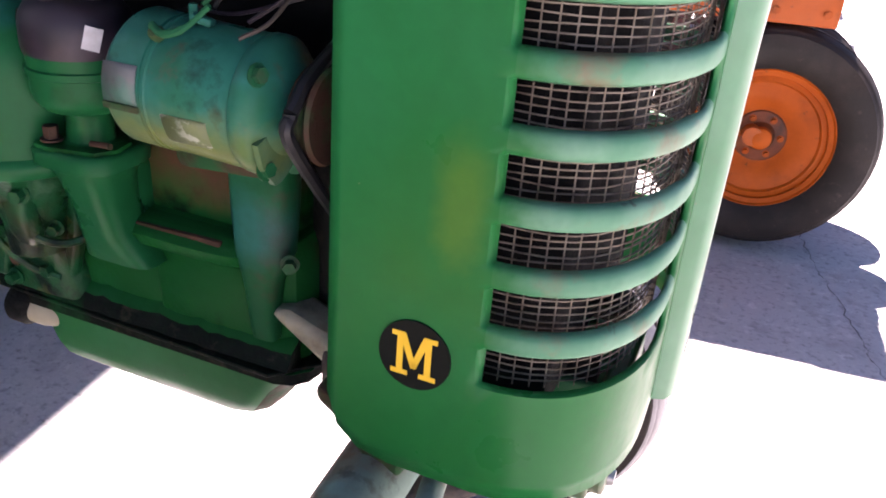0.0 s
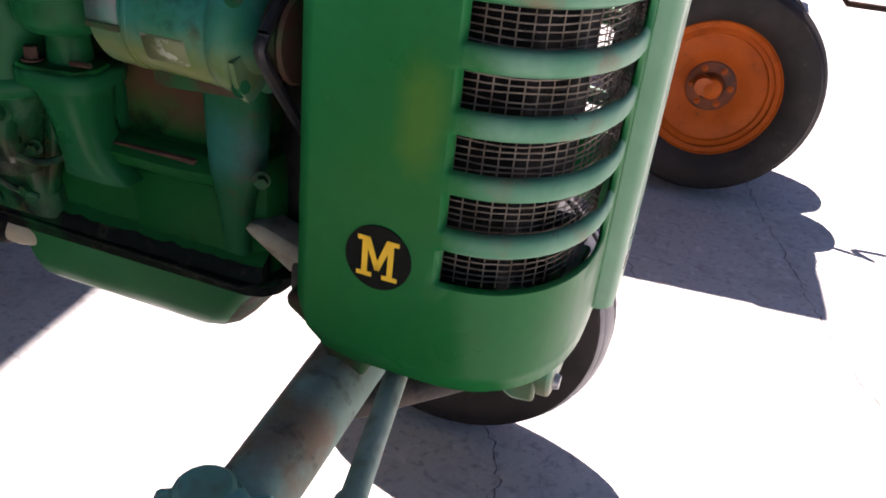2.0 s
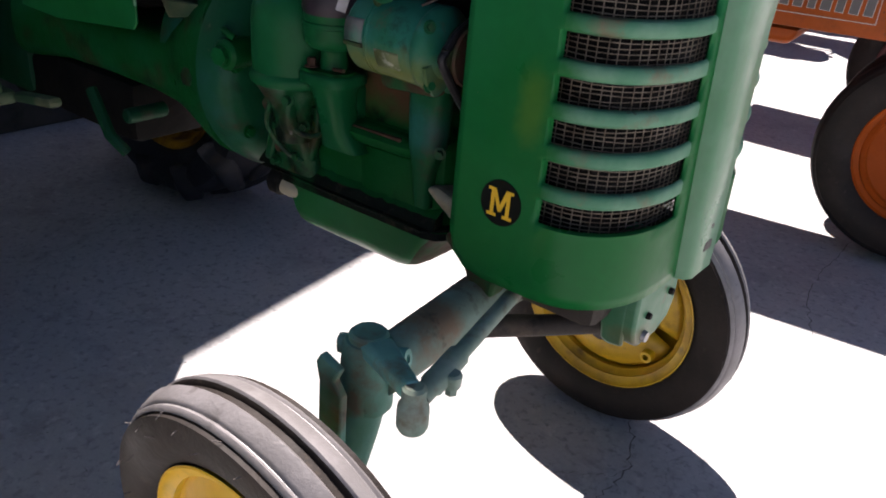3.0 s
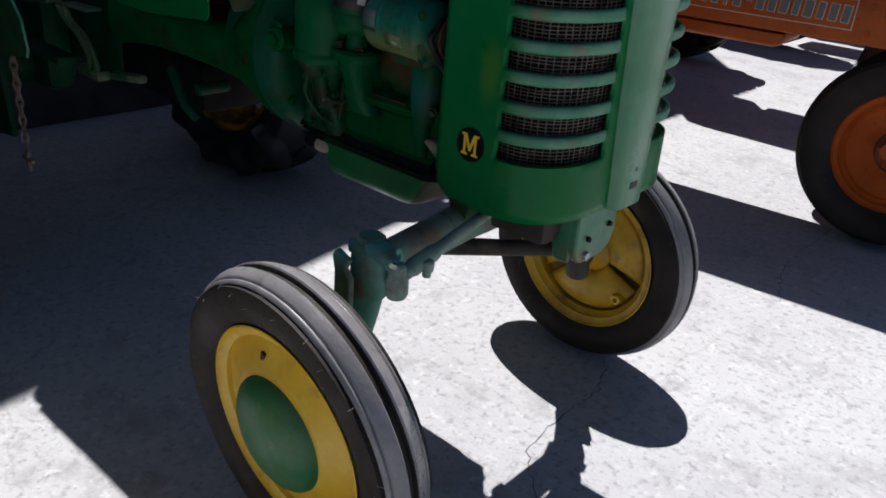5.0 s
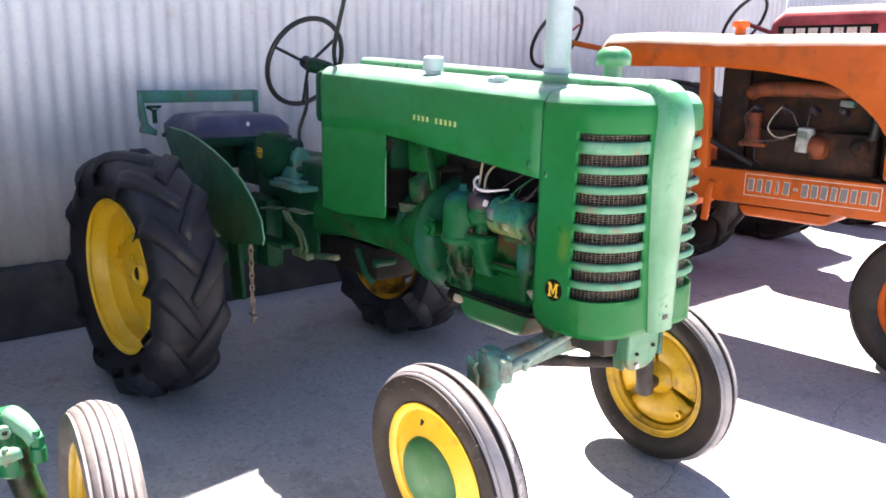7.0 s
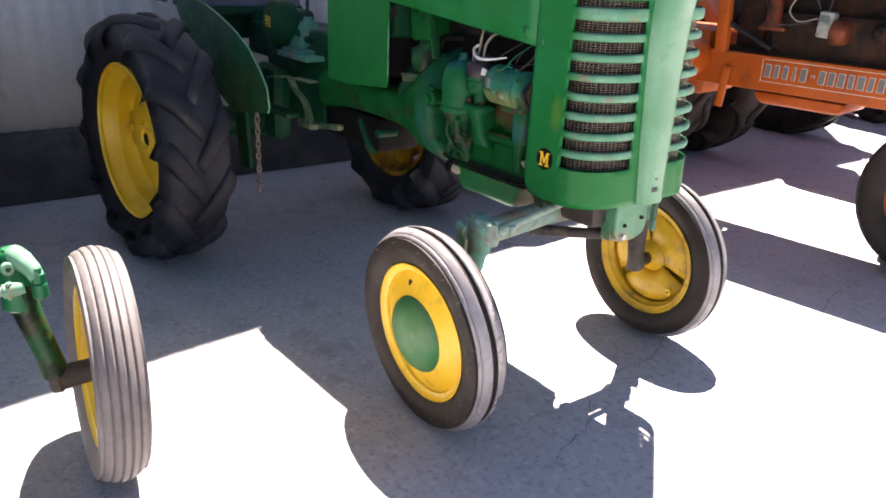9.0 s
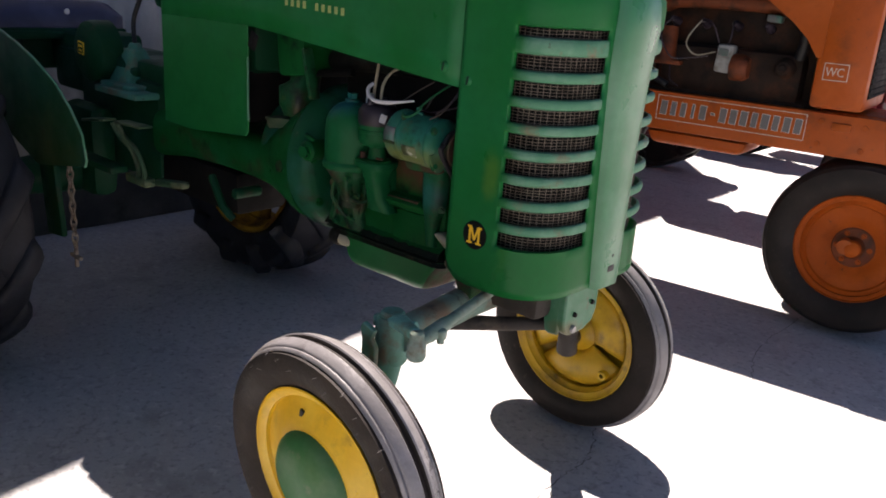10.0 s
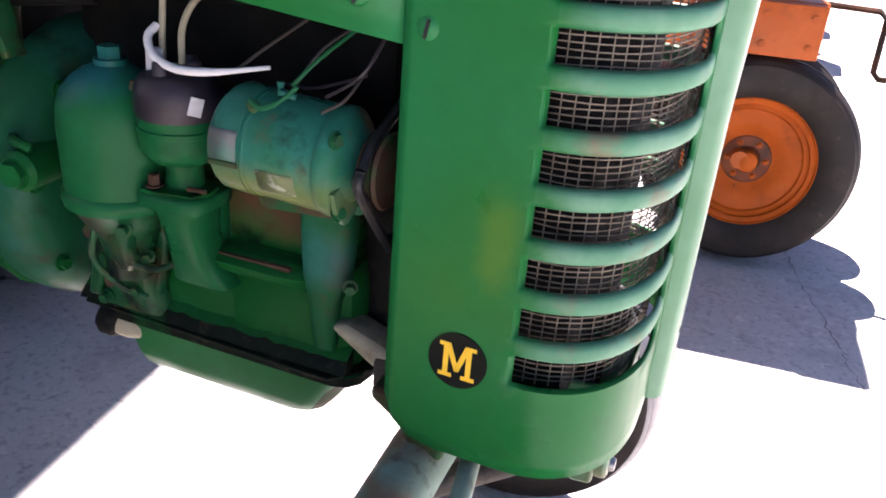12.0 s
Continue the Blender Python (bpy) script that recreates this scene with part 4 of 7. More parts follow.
    box(bm, (0.004, 0.028, 0.016), (0.2425, 0.041, 0.655), bevel=0.003)
    cyl(bm, (0.238, 0.043, 0.685), (0.2442, 0.043, 0.685), 0.004, seg=10)
    part("crank_hole", bm, m_black, spine, "dark slot at the foot of the spine")
    # lettering as plain blocks
    bm = B()
    box(bm, (0.0105, 0.0012, 0.017))
    one = part("letter_block", bm, m_decal_pale, hood, "pale yellow lettering block", m=pose(-0.606, -HW - 0.0008, 1.165), smooth=0)
    for k in (1, 2, 3, 5, 6, 7, 8, 9):
        ob = new("letter_block", one.data)
        ob.parent = hood
        ob.matrix_local = pose(-0.606 + 0.0232 * k, -HW - 0.0008, 1.165 - 0.0232 * k * 0.045)
    # filler cap, small cap, exhaust, air cleaner
    bm = B()
    z = hood_z(-0.63) + 0.004
    lathe(bm, [(0.0, 0.062), (0.028, 0.060), (0.034, 0.054), (0.035, 0.03), (0.036, 0.012), (0.026, 0.010), (0.026, -0.004)], 24, Matrix.Translation((-0.63, -0.11, z)))
    part("fuel_cap", bm, m_silver, tractor, "round pale metal fuel filler cap", smooth=35)
    bm = B()
    lathe(bm, [(0.0, 0.018), (0.026, 0.016), (0.032, 0.010), (0.033, -0.004)], 20, Matrix.Translation((-0.30, -0.12, hood_z(-0.3) + 0.004)))
    box(bm, (0.03, 0.08, 0.010), (-0.30, -0.12, hood_z(-0.3) + 0.016), (0, 0, 55), bevel=0.003)
    part("radiator_cap", bm, m_silver, tractor, "low pale radiator cap")
    bm = B()
    cyl(bm, (-0.22, 0.05, 1.29), (-0.22, 0.05, 1.78), 0.040, seg=28, round_end=0.012)
    cyl(bm, (-0.22, 0.05, 1.76), (-0.22, 0.05, 2.0), 0.026, seg=20)
    lathe(bm, [(0.043, 0), (0.045, 0.012), (0.041, 0.02)], 28, Matrix.Translation((-0.22, 0.05, 1.31)))
    part("exhaust_muffler", bm, m_silver, tractor, "upright silver painted exhaust muffler")
    bm = B()
    zc = 1.29
    lathe(bm, [(0.028, 0), (0.028, 0.05), (0.050, 0.050), (0.053, 0.056), (0.052, 0.078), (0.044, 0.094), (0.028, 0.103), (0, 0.106)], 28, Matrix.Translation((-0.085, 0.15, zc)))
    part("air_intake_cap", bm, m_spine, tractor, "green mushroom air intake cap")


build_shell()
build_hood()


def build_front_axle():
    bm = B()
    # pedestal casting under the grille
    plate(bm, [(-0.056, 0.64), (-0.056, 0.525), (-0.048, 0.505), (-0.030, 0.494), (0.030, 0.494), (0.066, 0.508), (0.080, 0.535), (0.082, 0.64)], 0.022, Matrix.Translation((0.178, 0, 0)) @ Matrix(((0, 0, 1, 0), (1, 0, 0, 0), (0, 1, 0, 0), (0, 0, 0, 1))))
    # side cheeks that run back under the shell
    plate(bm, [(0.05, 0.64), (0.185, 0.64), (0.185, 0.497), (0.160, 0.494), (0.148, 0.50), (0.142, 0.545), (0.10, 0.59)], 0.010, Matrix.Translation((0, -0.046, 0)) @ XZ)
    plate(bm, [(0.05, 0.64), (0.185, 0.64), (0.185, 0.525), (0.15, 0.53), (0.10, 0.585)], 0.014, Matrix.Translation((0, 0.074, 0)) @ XZ)
    ped = part("front_pedestal", bm, m_pedestal, tractor, "pale green front pedestal casting, brown stained at its foot", bevel=0.005)
    for y, z, r in ((-0.019, 0.509, 0.010), (-0.018, 0.544, 0.006), (0.053, 0.558, 0.006)):
        bm = B()
        cyl(bm, (0.200, y, z), (0.2065, y, z), r, r * 0.8, seg=14)
        part("bolt", bm, m_steel if r > 0.008 else m_grime, ped)
    # side bracket that hangs below the shell
    bm = B()
    plate(bm, [(-0.06, 0.64), (0.03, 0.64), (0.035, 0.60), (0.03, 0.565), (-0.005, 0.560), (-0.025, 0.60), (-0.06, 0.625)], 0.035, Matrix.Translation((0, -0.145, 0)) @ XZ)
    part("front_bracket", bm, m_rusty, tractor, "rusty worn bracket under the grille shell", bevel=0.006)
    for s in (-1, 1):
        bm = B()
        box(bm, (0.26, 0.04, 0.05), (0.05, s * 0.12, 0.625), bevel=0.01)
        part("front_frame", bm, m_brown_grease, tractor, "greasy brown front frame casting under the grille")
    bm = B()
    KN, KF = Vector((-0.020, -0.376, -0.006)), Vector((-0.004, 0.300, -0.012))
    tube(bm, [KF + Vector((0, 0, 0.535)), (-0.008, 0.15, 0.544), (-0.005, 0.0, 0.549), (-0.004, -0.15, 0.546), KN + Vector((0.016, 0, 0.528))], [0.036, 0.038, 0.040, 0.038, 0.036], 18)
    part("axle_beam", bm, m_axle, tractor, "weathered brown-green tubular front axle")
    bm = B()
    tube(bm, [(-0.03, -0.175, 0.492), (0.06, -0.08, 0.492), (0.155, 0.01, 0.50)], [0.019, 0.017, 0.016], 12)
    part("radius_rod", bm, m_brown_grease, tractor, "dark brown greasy radius rod")
    bm = B()
    box(bm, (0.20, 0.20, 0.085), (0.06, -0.01, 0.575), bevel=0.02)
    part("axle_pivot", bm, m_brown_grease, tractor, "dark greasy axle pivot casting")
    for s, k in ((-1, KN), (1, KF)):
        bm = B()
        lathe(bm, [(0, 0.465), (0.03, 0.465), (0.035, 0.472), (0.036, 0.54), (0.033, 0.566), (0.03, 0.571), (0.026, 0.571), (0.026, 0.579), (0.022, 0.583), (0, 0.583)], 24, Matrix.Translation(k))
        knuckle = part("steering_knuckle", bm, m_teal, tractor, "weathered teal green steering knuckle")
        bm = B()
        lathe(bm, [(0.006, -0.012), (0.013, -0.012), (0.0145, -0.009), (0.0145, 0.009), (0.013, 0.012), (0.006, 0.012)], 18, pose(*(k + Vector((0.040, -s * 0.016, 0.552))), 0, 78, 20), close=True)
        box(bm, (0.026, 0.022, 0.02), k + Vector((0.028, -s * 0.012, 0.552)), (0, 0, 20), bevel=0.005)
        part("clamp_ear", bm, m_blue_green, knuckle, "clamp ear with a bolt hole")
        bm = B()
        box(bm, (0.022, 0.020, 0.026), k + Vector((-0.030, s * 0.012, 0.556)), (0, 0, 30), bevel=0.006)
        part("clamp_ear", bm, m_blue_green, knuckle)
        bm = B()
        pts = [k + Vector((0, 0, 0.52)), k + Vector((-0.008, s * 0.012, 0.43)), k + Vector((-0.015, s * 0.04, 0.32)), k + Vector((-0.02, s * 0.06, 0.262))] if s < 0 else [k + Vector((0, 0, 0.52)), k + Vector((0.002, 0, 0.42)), k + Vector((0.003, 0.004, 0.34)), k + Vector((-0.005, 0.02, 0.29))]
        tube(bm, pts, [0.036, 0.032, 0.027, 0.030], 14)
        part("knuckle_leg", bm, m_teal if s < 0 else m_brown_grease, knuckle, "leg of the steering knuckle")
        bm = B()
        tube(bm, [k + Vector((-0.005, s * 0.04, 0.272)), Vector((-0.0166, -0.53, 0.2605))] if s < 0 else [k + Vector((-0.01, 0.015, 0.30)), Vector((-0.0706, 0.46, 0.264))], 0.024, 14)
        part("spindle", bm, m_grime if s < 0 else m_brown_grease, knuckle, "greasy wheel spindle")
        e = k + (Vector((0.136, -0.070, 0.042)) if s < 0 else Vector((0.05, -0.06, 0.02)))
        bm = B()
        a = k + Vector((0.012, 0, 0.566))
        b = e + Vector((-0.004, 0, 0.552))
        rows = []
        for t in (0, 0.3, 0.6, 0.85, 1.0):
            p = a.lerp(b, t)
            wd, hh = 0.024 - 0.012 * t, 0.012
            q = (b - a).normalized().cross(Vector((0, 0, 1)))
            rows.append([bm.verts.new(p + q * wd * u + Vector((0, 0, hh * v))) for u, v in ((-1, -0.8), (-1, 0.5), (-0.6, 1), (0.6, 1), (1, 0.5), (1, -0.8))])
        for u, v in zip(rows, rows[1:]):
            for n in range(6):
                bm.faces.new((u[n], u[(n + 1) % 6], v[(n + 1) % 6], v[n]))
        bm.faces.new(rows[0])
        bm.faces.new(rows[-1])
        part("steering_arm", bm, m_blue_green, knuckle, "worn blue-green steering arm", bevel=0.003)
        bm = B()
        lathe(bm, [(0, 0.562), (0.011, 0.561), (0.0145, 0.557), (0.0145, 0.540), (0.018, 0.535), (0.019, 0.529), (0.019, 0.508), (0.016, 0.501), (0, 0.499)], 24, Matrix.Translation(e))
        part("ball_joint", bm, m_arm, knuckle, "pale worn ball joint of the tie rod")
        bm = B()
        plate(bm, [(-0.018, -0.085), (0.022, -0.09), (0.024, 0.02), (0.010, 0.038), (0.020, 0.058), (-0.014, 0.07), (-0.022, 0.056), (-0.016, 0.03)], 0.013, Matrix.Translation((k.x - 0.008, k.y - 0.052 if s < 0 else k.y + 0.075, 0.492)) @ XZ)
        part("steering_stop", bm, m_teal, knuckle, "upright stop plate", bevel=0.003)
        a, b = e + Vector((-0.002, -s * 0.012, 0.535)), Vector((0.035, -0.01, 0.60))
        bm = B()
        tube(bm, [a + (b - a) * 0.12, b], 0.0115, 12)
        rod = part("tie_rod", bm, m_arm, tractor, "weathered green tie rod")
        bm = B()
        tube(bm, [a, a + (b - a) * 0.06, a + (b - a) * 0.07, a + (b - a) * 0.22], [0.0125, 0.0135, 0.016, 0.015], 12)
        part("rod_clamp", bm, m_arm, rod, "clamp at the end of the tie rod")
        bm = B()
        c = a + (b - a) * 0.12
        cyl(bm, c + Vector((0.014, -s * 0.004, 0.008)), c + Vector((0.014, -s * 0.004, -0.014)), 0.0125, 0.011, seg=10, round_end=0.003)
        cyl(bm, c + Vector((0.014, -s * 0.004, -0.012)), c + Vector((0.014, -s * 0.004, -0.022)), 0.008, seg=6)
        part("clamp_bolt", bm, m_arm, rod)
    for s, yaw, lean, x, y, z in ((-1, -1.2, 4.6, -0.0166, -0.538, 0.2605), (1, -0.4, 1.6, -0.0706, 0.482, 0.265)):
        base = pose(x, y, z)
        turn = pose(0, 0, 0, 0, 0, yaw) @ pose(0, 0, 0, lean, 0, 0)
        side = AXLE_Y if s > 0 else pose(0, 0, 0, 0, 0, 180) @ AXLE_Y
        front_wheel(tractor, base @ turn @ side, s < 0)
    # drag link rods under the frame
    bm = B()
    tube(bm, [(0.06, -0.02, 0.575), (-0.05, 0.30, 0.52)], 0.010, 8)
    tube(bm, [(-0.25, 0.03, 0.53), (0.10, 0.03, 0.50)], 0.008, 8)
    part("drag_link", bm, m_axle, tractor, "thin steering rods under the front frame")


build_front_axle()

rear_wheel(tractor, pose(-1.775, -0.732, 0.470) @ pose(0, 0, 0, 0, 0, 184) @ AXLE_Y, R=0.513, w=0.272, fr=0.322)
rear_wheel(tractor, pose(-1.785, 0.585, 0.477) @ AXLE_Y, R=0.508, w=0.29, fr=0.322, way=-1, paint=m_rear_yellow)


def casting(bm, rings, caps=True, mat=0):
    """A lofted casting through rounded-rectangle sections of (x, y, z, half width x, half depth y)."""
    rows = []
    for x, y, z, a, b in rings:
        row = []
        for k in range(16):
            t = 2 * math.pi * (k + 0.5) / 16
            c, s = math.cos(t), math.sin(t)
            row.append(bm.verts.new((x + a * math.copysign(abs(c) ** 0.55, c), y + b * math.copysign(abs(s) ** 0.55, s), z)))
        rows.append(row)
    for u, v in zip(rows, rows[1:]):
        for k in range(16):
            bm.faces.new((u[k], u[(k + 1) % 16], v[(k + 1) % 16], v[k])).material_index = mat
    if caps:
        bm.faces.new(rows[0]).material_index = mat
        bm.faces.new(rows[-1]).material_index = mat


def about(x, y, dx, k):
    """Shift along x by dx and scale across by k about an upright axis at x, y."""
    return Matrix.Translation((x + dx, y, 0)) @ Matrix.Diagonal((k, k, 1, 1)) @ Matrix.Translation((-x, -y, 0))


def build_engine():
    bm = B()
    box(bm, (0.40, 0.235, 0.16), (-0.315, 0.0, 0.665), bevel=0.022)
    block = part("engine_block", bm, m_engine, tractor, "oily green engine block with rust and grime")
    bm = B()
    box(bm, (0.36, 0.22, 0.14), (-0.31, 0.003, 0.785), bevel=0.02)
    part("block_upper", bm, m_block, block, "rust stained green upper side of the engine block")
    # near-black: the bay's deep shade is in the head's colour
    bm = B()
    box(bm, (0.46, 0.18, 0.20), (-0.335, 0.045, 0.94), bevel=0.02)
    part("cylinder_head", bm, m_near_black, block, "near-black cylinder head deep in the bay, shade in its colour")
    # cast ledge with a rust line, raised panel, small boss
    bm = B()
    casting(bm, [(-0.26, -0.112, 0.704, 0.09, 0.016), (-0.26, -0.118, 0.712, 0.10, 0.024), (-0.255, -0.12, 0.726, 0.103, 0.028), (-0.255, -0.114, 0.738, 0.10, 0.02)])
    part("block_ledge", bm, m_engine, block, "rounded cast ledge, teal on top", smooth=60)
    bm = B()
    box(bm, (0.105, 0.008, 0.010), (-0.24, -0.1365, 0.731), (0, -1, 0), bevel=0.003)
    part("rust_line", bm, m_rusty, block, "rusted groove on the ledge")
    bm = B()
    box(bm, (0.125, 0.010, 0.078), (-0.222, -0.1165, 0.662), (0, -1.5, 0), bevel=0.004)
    part("tappet_cover", bm, m_engine, block, "rectangular raised cover on the engine side")
    bm = B()
    cyl(bm, (-0.302, -0.11, 0.695), (-0.302, -0.131, 0.692), 0.014, 0.011, round_end=0.003)
    part("boss", bm, m_engine, block)
    # tapered bracket that carries the generator
    bm = B()
    casting(bm, [(-0.148, -0.124, 0.635, 0.013, 0.010), (-0.149, -0.125, 0.66, 0.014, 0.013), (-0.148, -0.126, 0.70, 0.018, 0.016), (-0.144, -0.127, 0.735, 0.028, 0.020), (-0.143, -0.127, 0.79, 0.031, 0.022), (-0.143, -0.126, 0.835, 0.033, 0.022)])
    part("generator_leg", bm, m_leg, block, "tapered teal bracket below the generator", smooth=60)
    bm = B()
    box(bm, (0.11, 0.05, 0.035), (-0.165, -0.135, 0.833), (0, -4, 0), bevel=0.012)
    part("bracket_top", bm, m_rusty, block, "rusty top of the generator bracket")
    for x, z in ((-0.106, 0.738), (-0.098, 0.838)):
        bm = B()
        bolt(bm, (x, -0.145, z), (0.5, -1, 0), 0.0062, 0.009)
        part("bracket_bolt", bm, m_leg, block)
    # sump with a rounded bottom, brown at its sloping front
    bm = B()
    rows = []
    for z, x0, x1, w in ((0.600, -0.492, -0.100, 0.135), (0.588, -0.492, -0.100, 0.137), (0.586, -0.468, -0.112, 0.130), (0.56, -0.460, -0.136, 0.127), (0.535, -0.454, -0.152, 0.123), (0.518, -0.448, -0.164, 0.117), (0.507, -0.440, -0.178, 0.107), (0.501, -0.430, -0.196, 0.092), (0.499, -0.415, -0.218, 0.072)):
        rows.append([bm.verts.new(p) for p in ((x0, -w + 0.012, z), (x0 + 0.012, -w, z), (x1 - 0.034, -w, z), (x1 - 0.016, -w + 0.006, z), (x1 - 0.004, -w + 0.02, z), (x1, -w + 0.045, z), (x1, w - 0.045, z), (x1 - 0.004, w - 0.02, z), (x1 - 0.034, w, z), (x0 + 0.012, w, z), (x0, w - 0.012, z))])
    for r, (u, v) in enumerate(zip(rows, rows[1:])):
        n = len(u)
        for k in range(n):
            f = bm.faces.new((u[k], u[(k + 1) % n], v[(k + 1) % n], v[k]))
            f.material_index = 2 if r < 2 else (1 if k in (3, 4, 5, 6) else 0)
    bm.faces.new(rows[-1])
    bm.faces.new(rows[0])
    part("oil_pan", bm, [m_green, m_rusty, m_oily], tractor, "green oil pan with a black oily flange and brown stained front", smooth=35)
    # oily ledge above the pan and the pan's thin flange with its pointed front corner
    rnd = random.Random(8)
    bm = B()
    rows = []
    for q in range(33):
        t = q / 32
        x = -0.522 + 0.405 * t
        u = rnd.uniform(-0.0015, 0.0015)
        rows.append([bm.verts.new(p) for p in ((x, -0.112, 0.634 + u), (x, -0.129, 0.622 + 2 * u), (x, -0.134 + u, 0.615), (x, -0.139 + u, 0.6075), (x, -0.112, 0.605))])
    for u, v in zip(rows, rows[1:]):
        for k in range(5):
            bm.faces.new((u[k], u[(k + 1) % 5], v[(k + 1) % 5], v[k])).material_index = 1 if k == 0 else 0
    bm.faces.new(rows[0])
    bm.faces.new(rows[-1])
    part("pan_gasket", bm, [m_oily, m_engine], block, "oily black ledge above the oil pan")
    bm = B()
    plate(bm, [(-0.515, -0.138), (-0.135, -0.146), (-0.082, -0.085), (-0.082, 0.085), (-0.135, 0.146), (-0.515, 0.138)], 0.004, Matrix.Translation((0, 0, 0.6005)))
    part("pan_flange", bm, m_oily, block, "thin oily flange of the oil pan", bevel=0.001)
    # flywheel housing: a broad round flange across the tractor
    bm = B()
    lathe(bm, [(0.0, 0.0), (0.165, 0.0), (0.185, 0.010), (0.196, 0.03), (0.203, 0.055), (0.203, 0.075), (0.19, 0.09), (0.16, 0.12), (0.15, 0.26), (0.0, 0.26)], 48, along((-0.53, 0, 0.755), (-1.0, 0, 0.755)))
    bell = part("flywheel_housing", bm, m_bell, tractor, "round weathered green flywheel housing behind the engine")
    for i in range(9):
        a = 2 * math.pi * i / 9 + 0.2
        bm = B()
        bolt(bm, (-0.532, 0.178 * math.cos(a), 0.755 + 0.178 * math.sin(a)), (1, 0, 0), 0.008, 0.008)
        part("housing_bolt", bm, m_engine, bell)
    bm = B()
    cyl(bm, (-0.545, -0.10, 0.803), (-0.532, -0.200, 0.803), 0.029, 0.026, round_end=0.006)
    cyl(bm, (-0.532, -0.200, 0.803), (-0.530, -0.211, 0.803), 0.016, seg=6)
    part("housing_boss", bm, m_engine, bell, "small round boss with a hexagon plug beside the filter")
    bm = B()
    tube(bm, curve([(-0.560, -0.17, 0.836), (-0.535, -0.192, 0.842), (-0.515, -0.187, 0.833)], 4), 0.006, 8)
    part("boss_clip", bm, m_engine, bell)
    # canister filter
    bm = B()
    c = (-0.452, -0.148, 0)
    lathe(bm, [(0.0, 0.945), (0.018, 0.944), (0.034, 0.938), (0.048, 0.928), (0.059, 0.914), (0.065, 0.896), (0.067, 0.875), (0.067, 0.80), (0.071, 0.796), (0.072, 0.788), (0.070, 0.781), (0.062, 0.777), (0.055, 0.762), (0.040, 0.742), (0.032, 0.715), (0.030, 0.68), (0.0, 0.68)], 36, Matrix.Translation(c), mats=[0] * 11 + [1] * 6)
    filt = part("oil_filter", bm, [m_filter, m_mount], tractor, "upright green oil filter canister, blue-green on top", m=about(-0.452, -0.148, 0.037, 1.0))
    bm = B()
    casting(bm, [(-0.452, -0.145, 0.772, 0.050, 0.046), (-0.453, -0.140, 0.750, 0.036, 0.036), (-0.456, -0.130, 0.715, 0.026, 0.028), (-0.462, -0.124, 0.675, 0.032, 0.024), (-0.470, -0.120, 0.640, 0.048, 0.022), (-0.474, -0.118, 0.612, 0.056, 0.022)])
    mount = part("filter_mount", bm, m_mount, filt, "rough green casting below the filter", smooth=60)
    for k, pts in enumerate(([(-0.500, 0.765), (-0.487, 0.765), (-0.497, 0.70), (-0.520, 0.62), (-0.540, 0.62), (-0.520, 0.70)], [(-0.418, 0.765), (-0.404, 0.765), (-0.408, 0.70), (-0.425, 0.64), (-0.440, 0.64), (-0.428, 0.70)])):
        bm = B()
        plate(bm, pts, 0.016, Matrix.Translation((0, -0.128 + 0.006 * k, 0)) @ XZ)
        part("mount_rib", bm, m_mount, mount, bevel=0.005)
    for pts in (((-0.445, -0.186, 0.752), (-0.425, -0.182, 0.715), (-0.400, -0.160, 0.700), (-0.375, -0.130, 0.712)), ((-0.470, -0.184, 0.748), (-0.488, -0.176, 0.700), (-0.470, -0.155, 0.655), (-0.440, -0.140, 0.640))):
        bm = B()
        tube(bm, curve(pts, 5), 0.0045, 8)
        part("oil_pipe", bm, m_mount, mount, "thin bent oil pipe")
    for x, y, z, way, r in ((-0.492, -0.178, 0.772, (-0.3, -1, 0.1), 0.008), (-0.418, -0.190, 0.762, (0.3, -1, 0), 0.007), (-0.440, -0.172, 0.728, (0.1, -1, -0.2), 0.009), (-0.475, -0.160, 0.700, (-0.2, -1, 0), 0.007), (-0.418, -0.155, 0.712, (0.4, -1, 0), 0.006), (-0.490, -0.142, 0.655, (0, -1, 0), 0.008), (-0.452, -0.140, 0.648, (0, -1, 0), 0.007), (-0.505, -0.142, 0.625, (0, -1, 0), 0.007)):
        bm = B()
        bolt(bm, (x, y, z), way, r, 0.010)
        part("mount_bolt", bm, m_mount if r < 0.0075 else m_rusty, mount)
    bm = B()
    casting(bm, [(-0.435, -0.172, 0.700, 0.012, 0.010), (-0.432, -0.178, 0.716, 0.016, 0.012), (-0.434, -0.180, 0.736, 0.014, 0.012), (-0.438, -0.178, 0.752, 0.020, 0.014)])
    part("relief_valve", bm, m_mount, mount, "dirty relief valve fitting", smooth=60)
    bm = B()
    cyl(bm, (-0.49, -0.155, 0.735), (-0.487, -0.178, 0.737), 0.010, seg=6)
    part("pipe_plug", bm, m_rusty, filt)
    bm = B()
    cyl(bm, (-0.452, -0.148, 0.943), (-0.452, -0.148, 0.950), 0.019, seg=16)
    cyl(bm, (-0.452, -0.148, 0.950), (-0.452, -0.148, 0.964), 0.0135, seg=6)
    part("filter_bolt", bm, m_filter, filt, "blue-green hexagon bolt")
    # distributor on its pedestal
    bm = B()
    c = Matrix.Translation((-0.330, -0.152, 0))
    casting(bm, [(-0.322, -0.130, 0.688, 0.046, 0.024), (-0.324, -0.134, 0.704, 0.037, 0.028), (-0.327, -0.139, 0.722, 0.031, 0.029), (-0.330, -0.146, 0.760, 0.030, 0.030), (-0.330, -0.151, 0.786, 0.034, 0.033), (-0.330, -0.152, 0.800, 0.043, 0.039)])
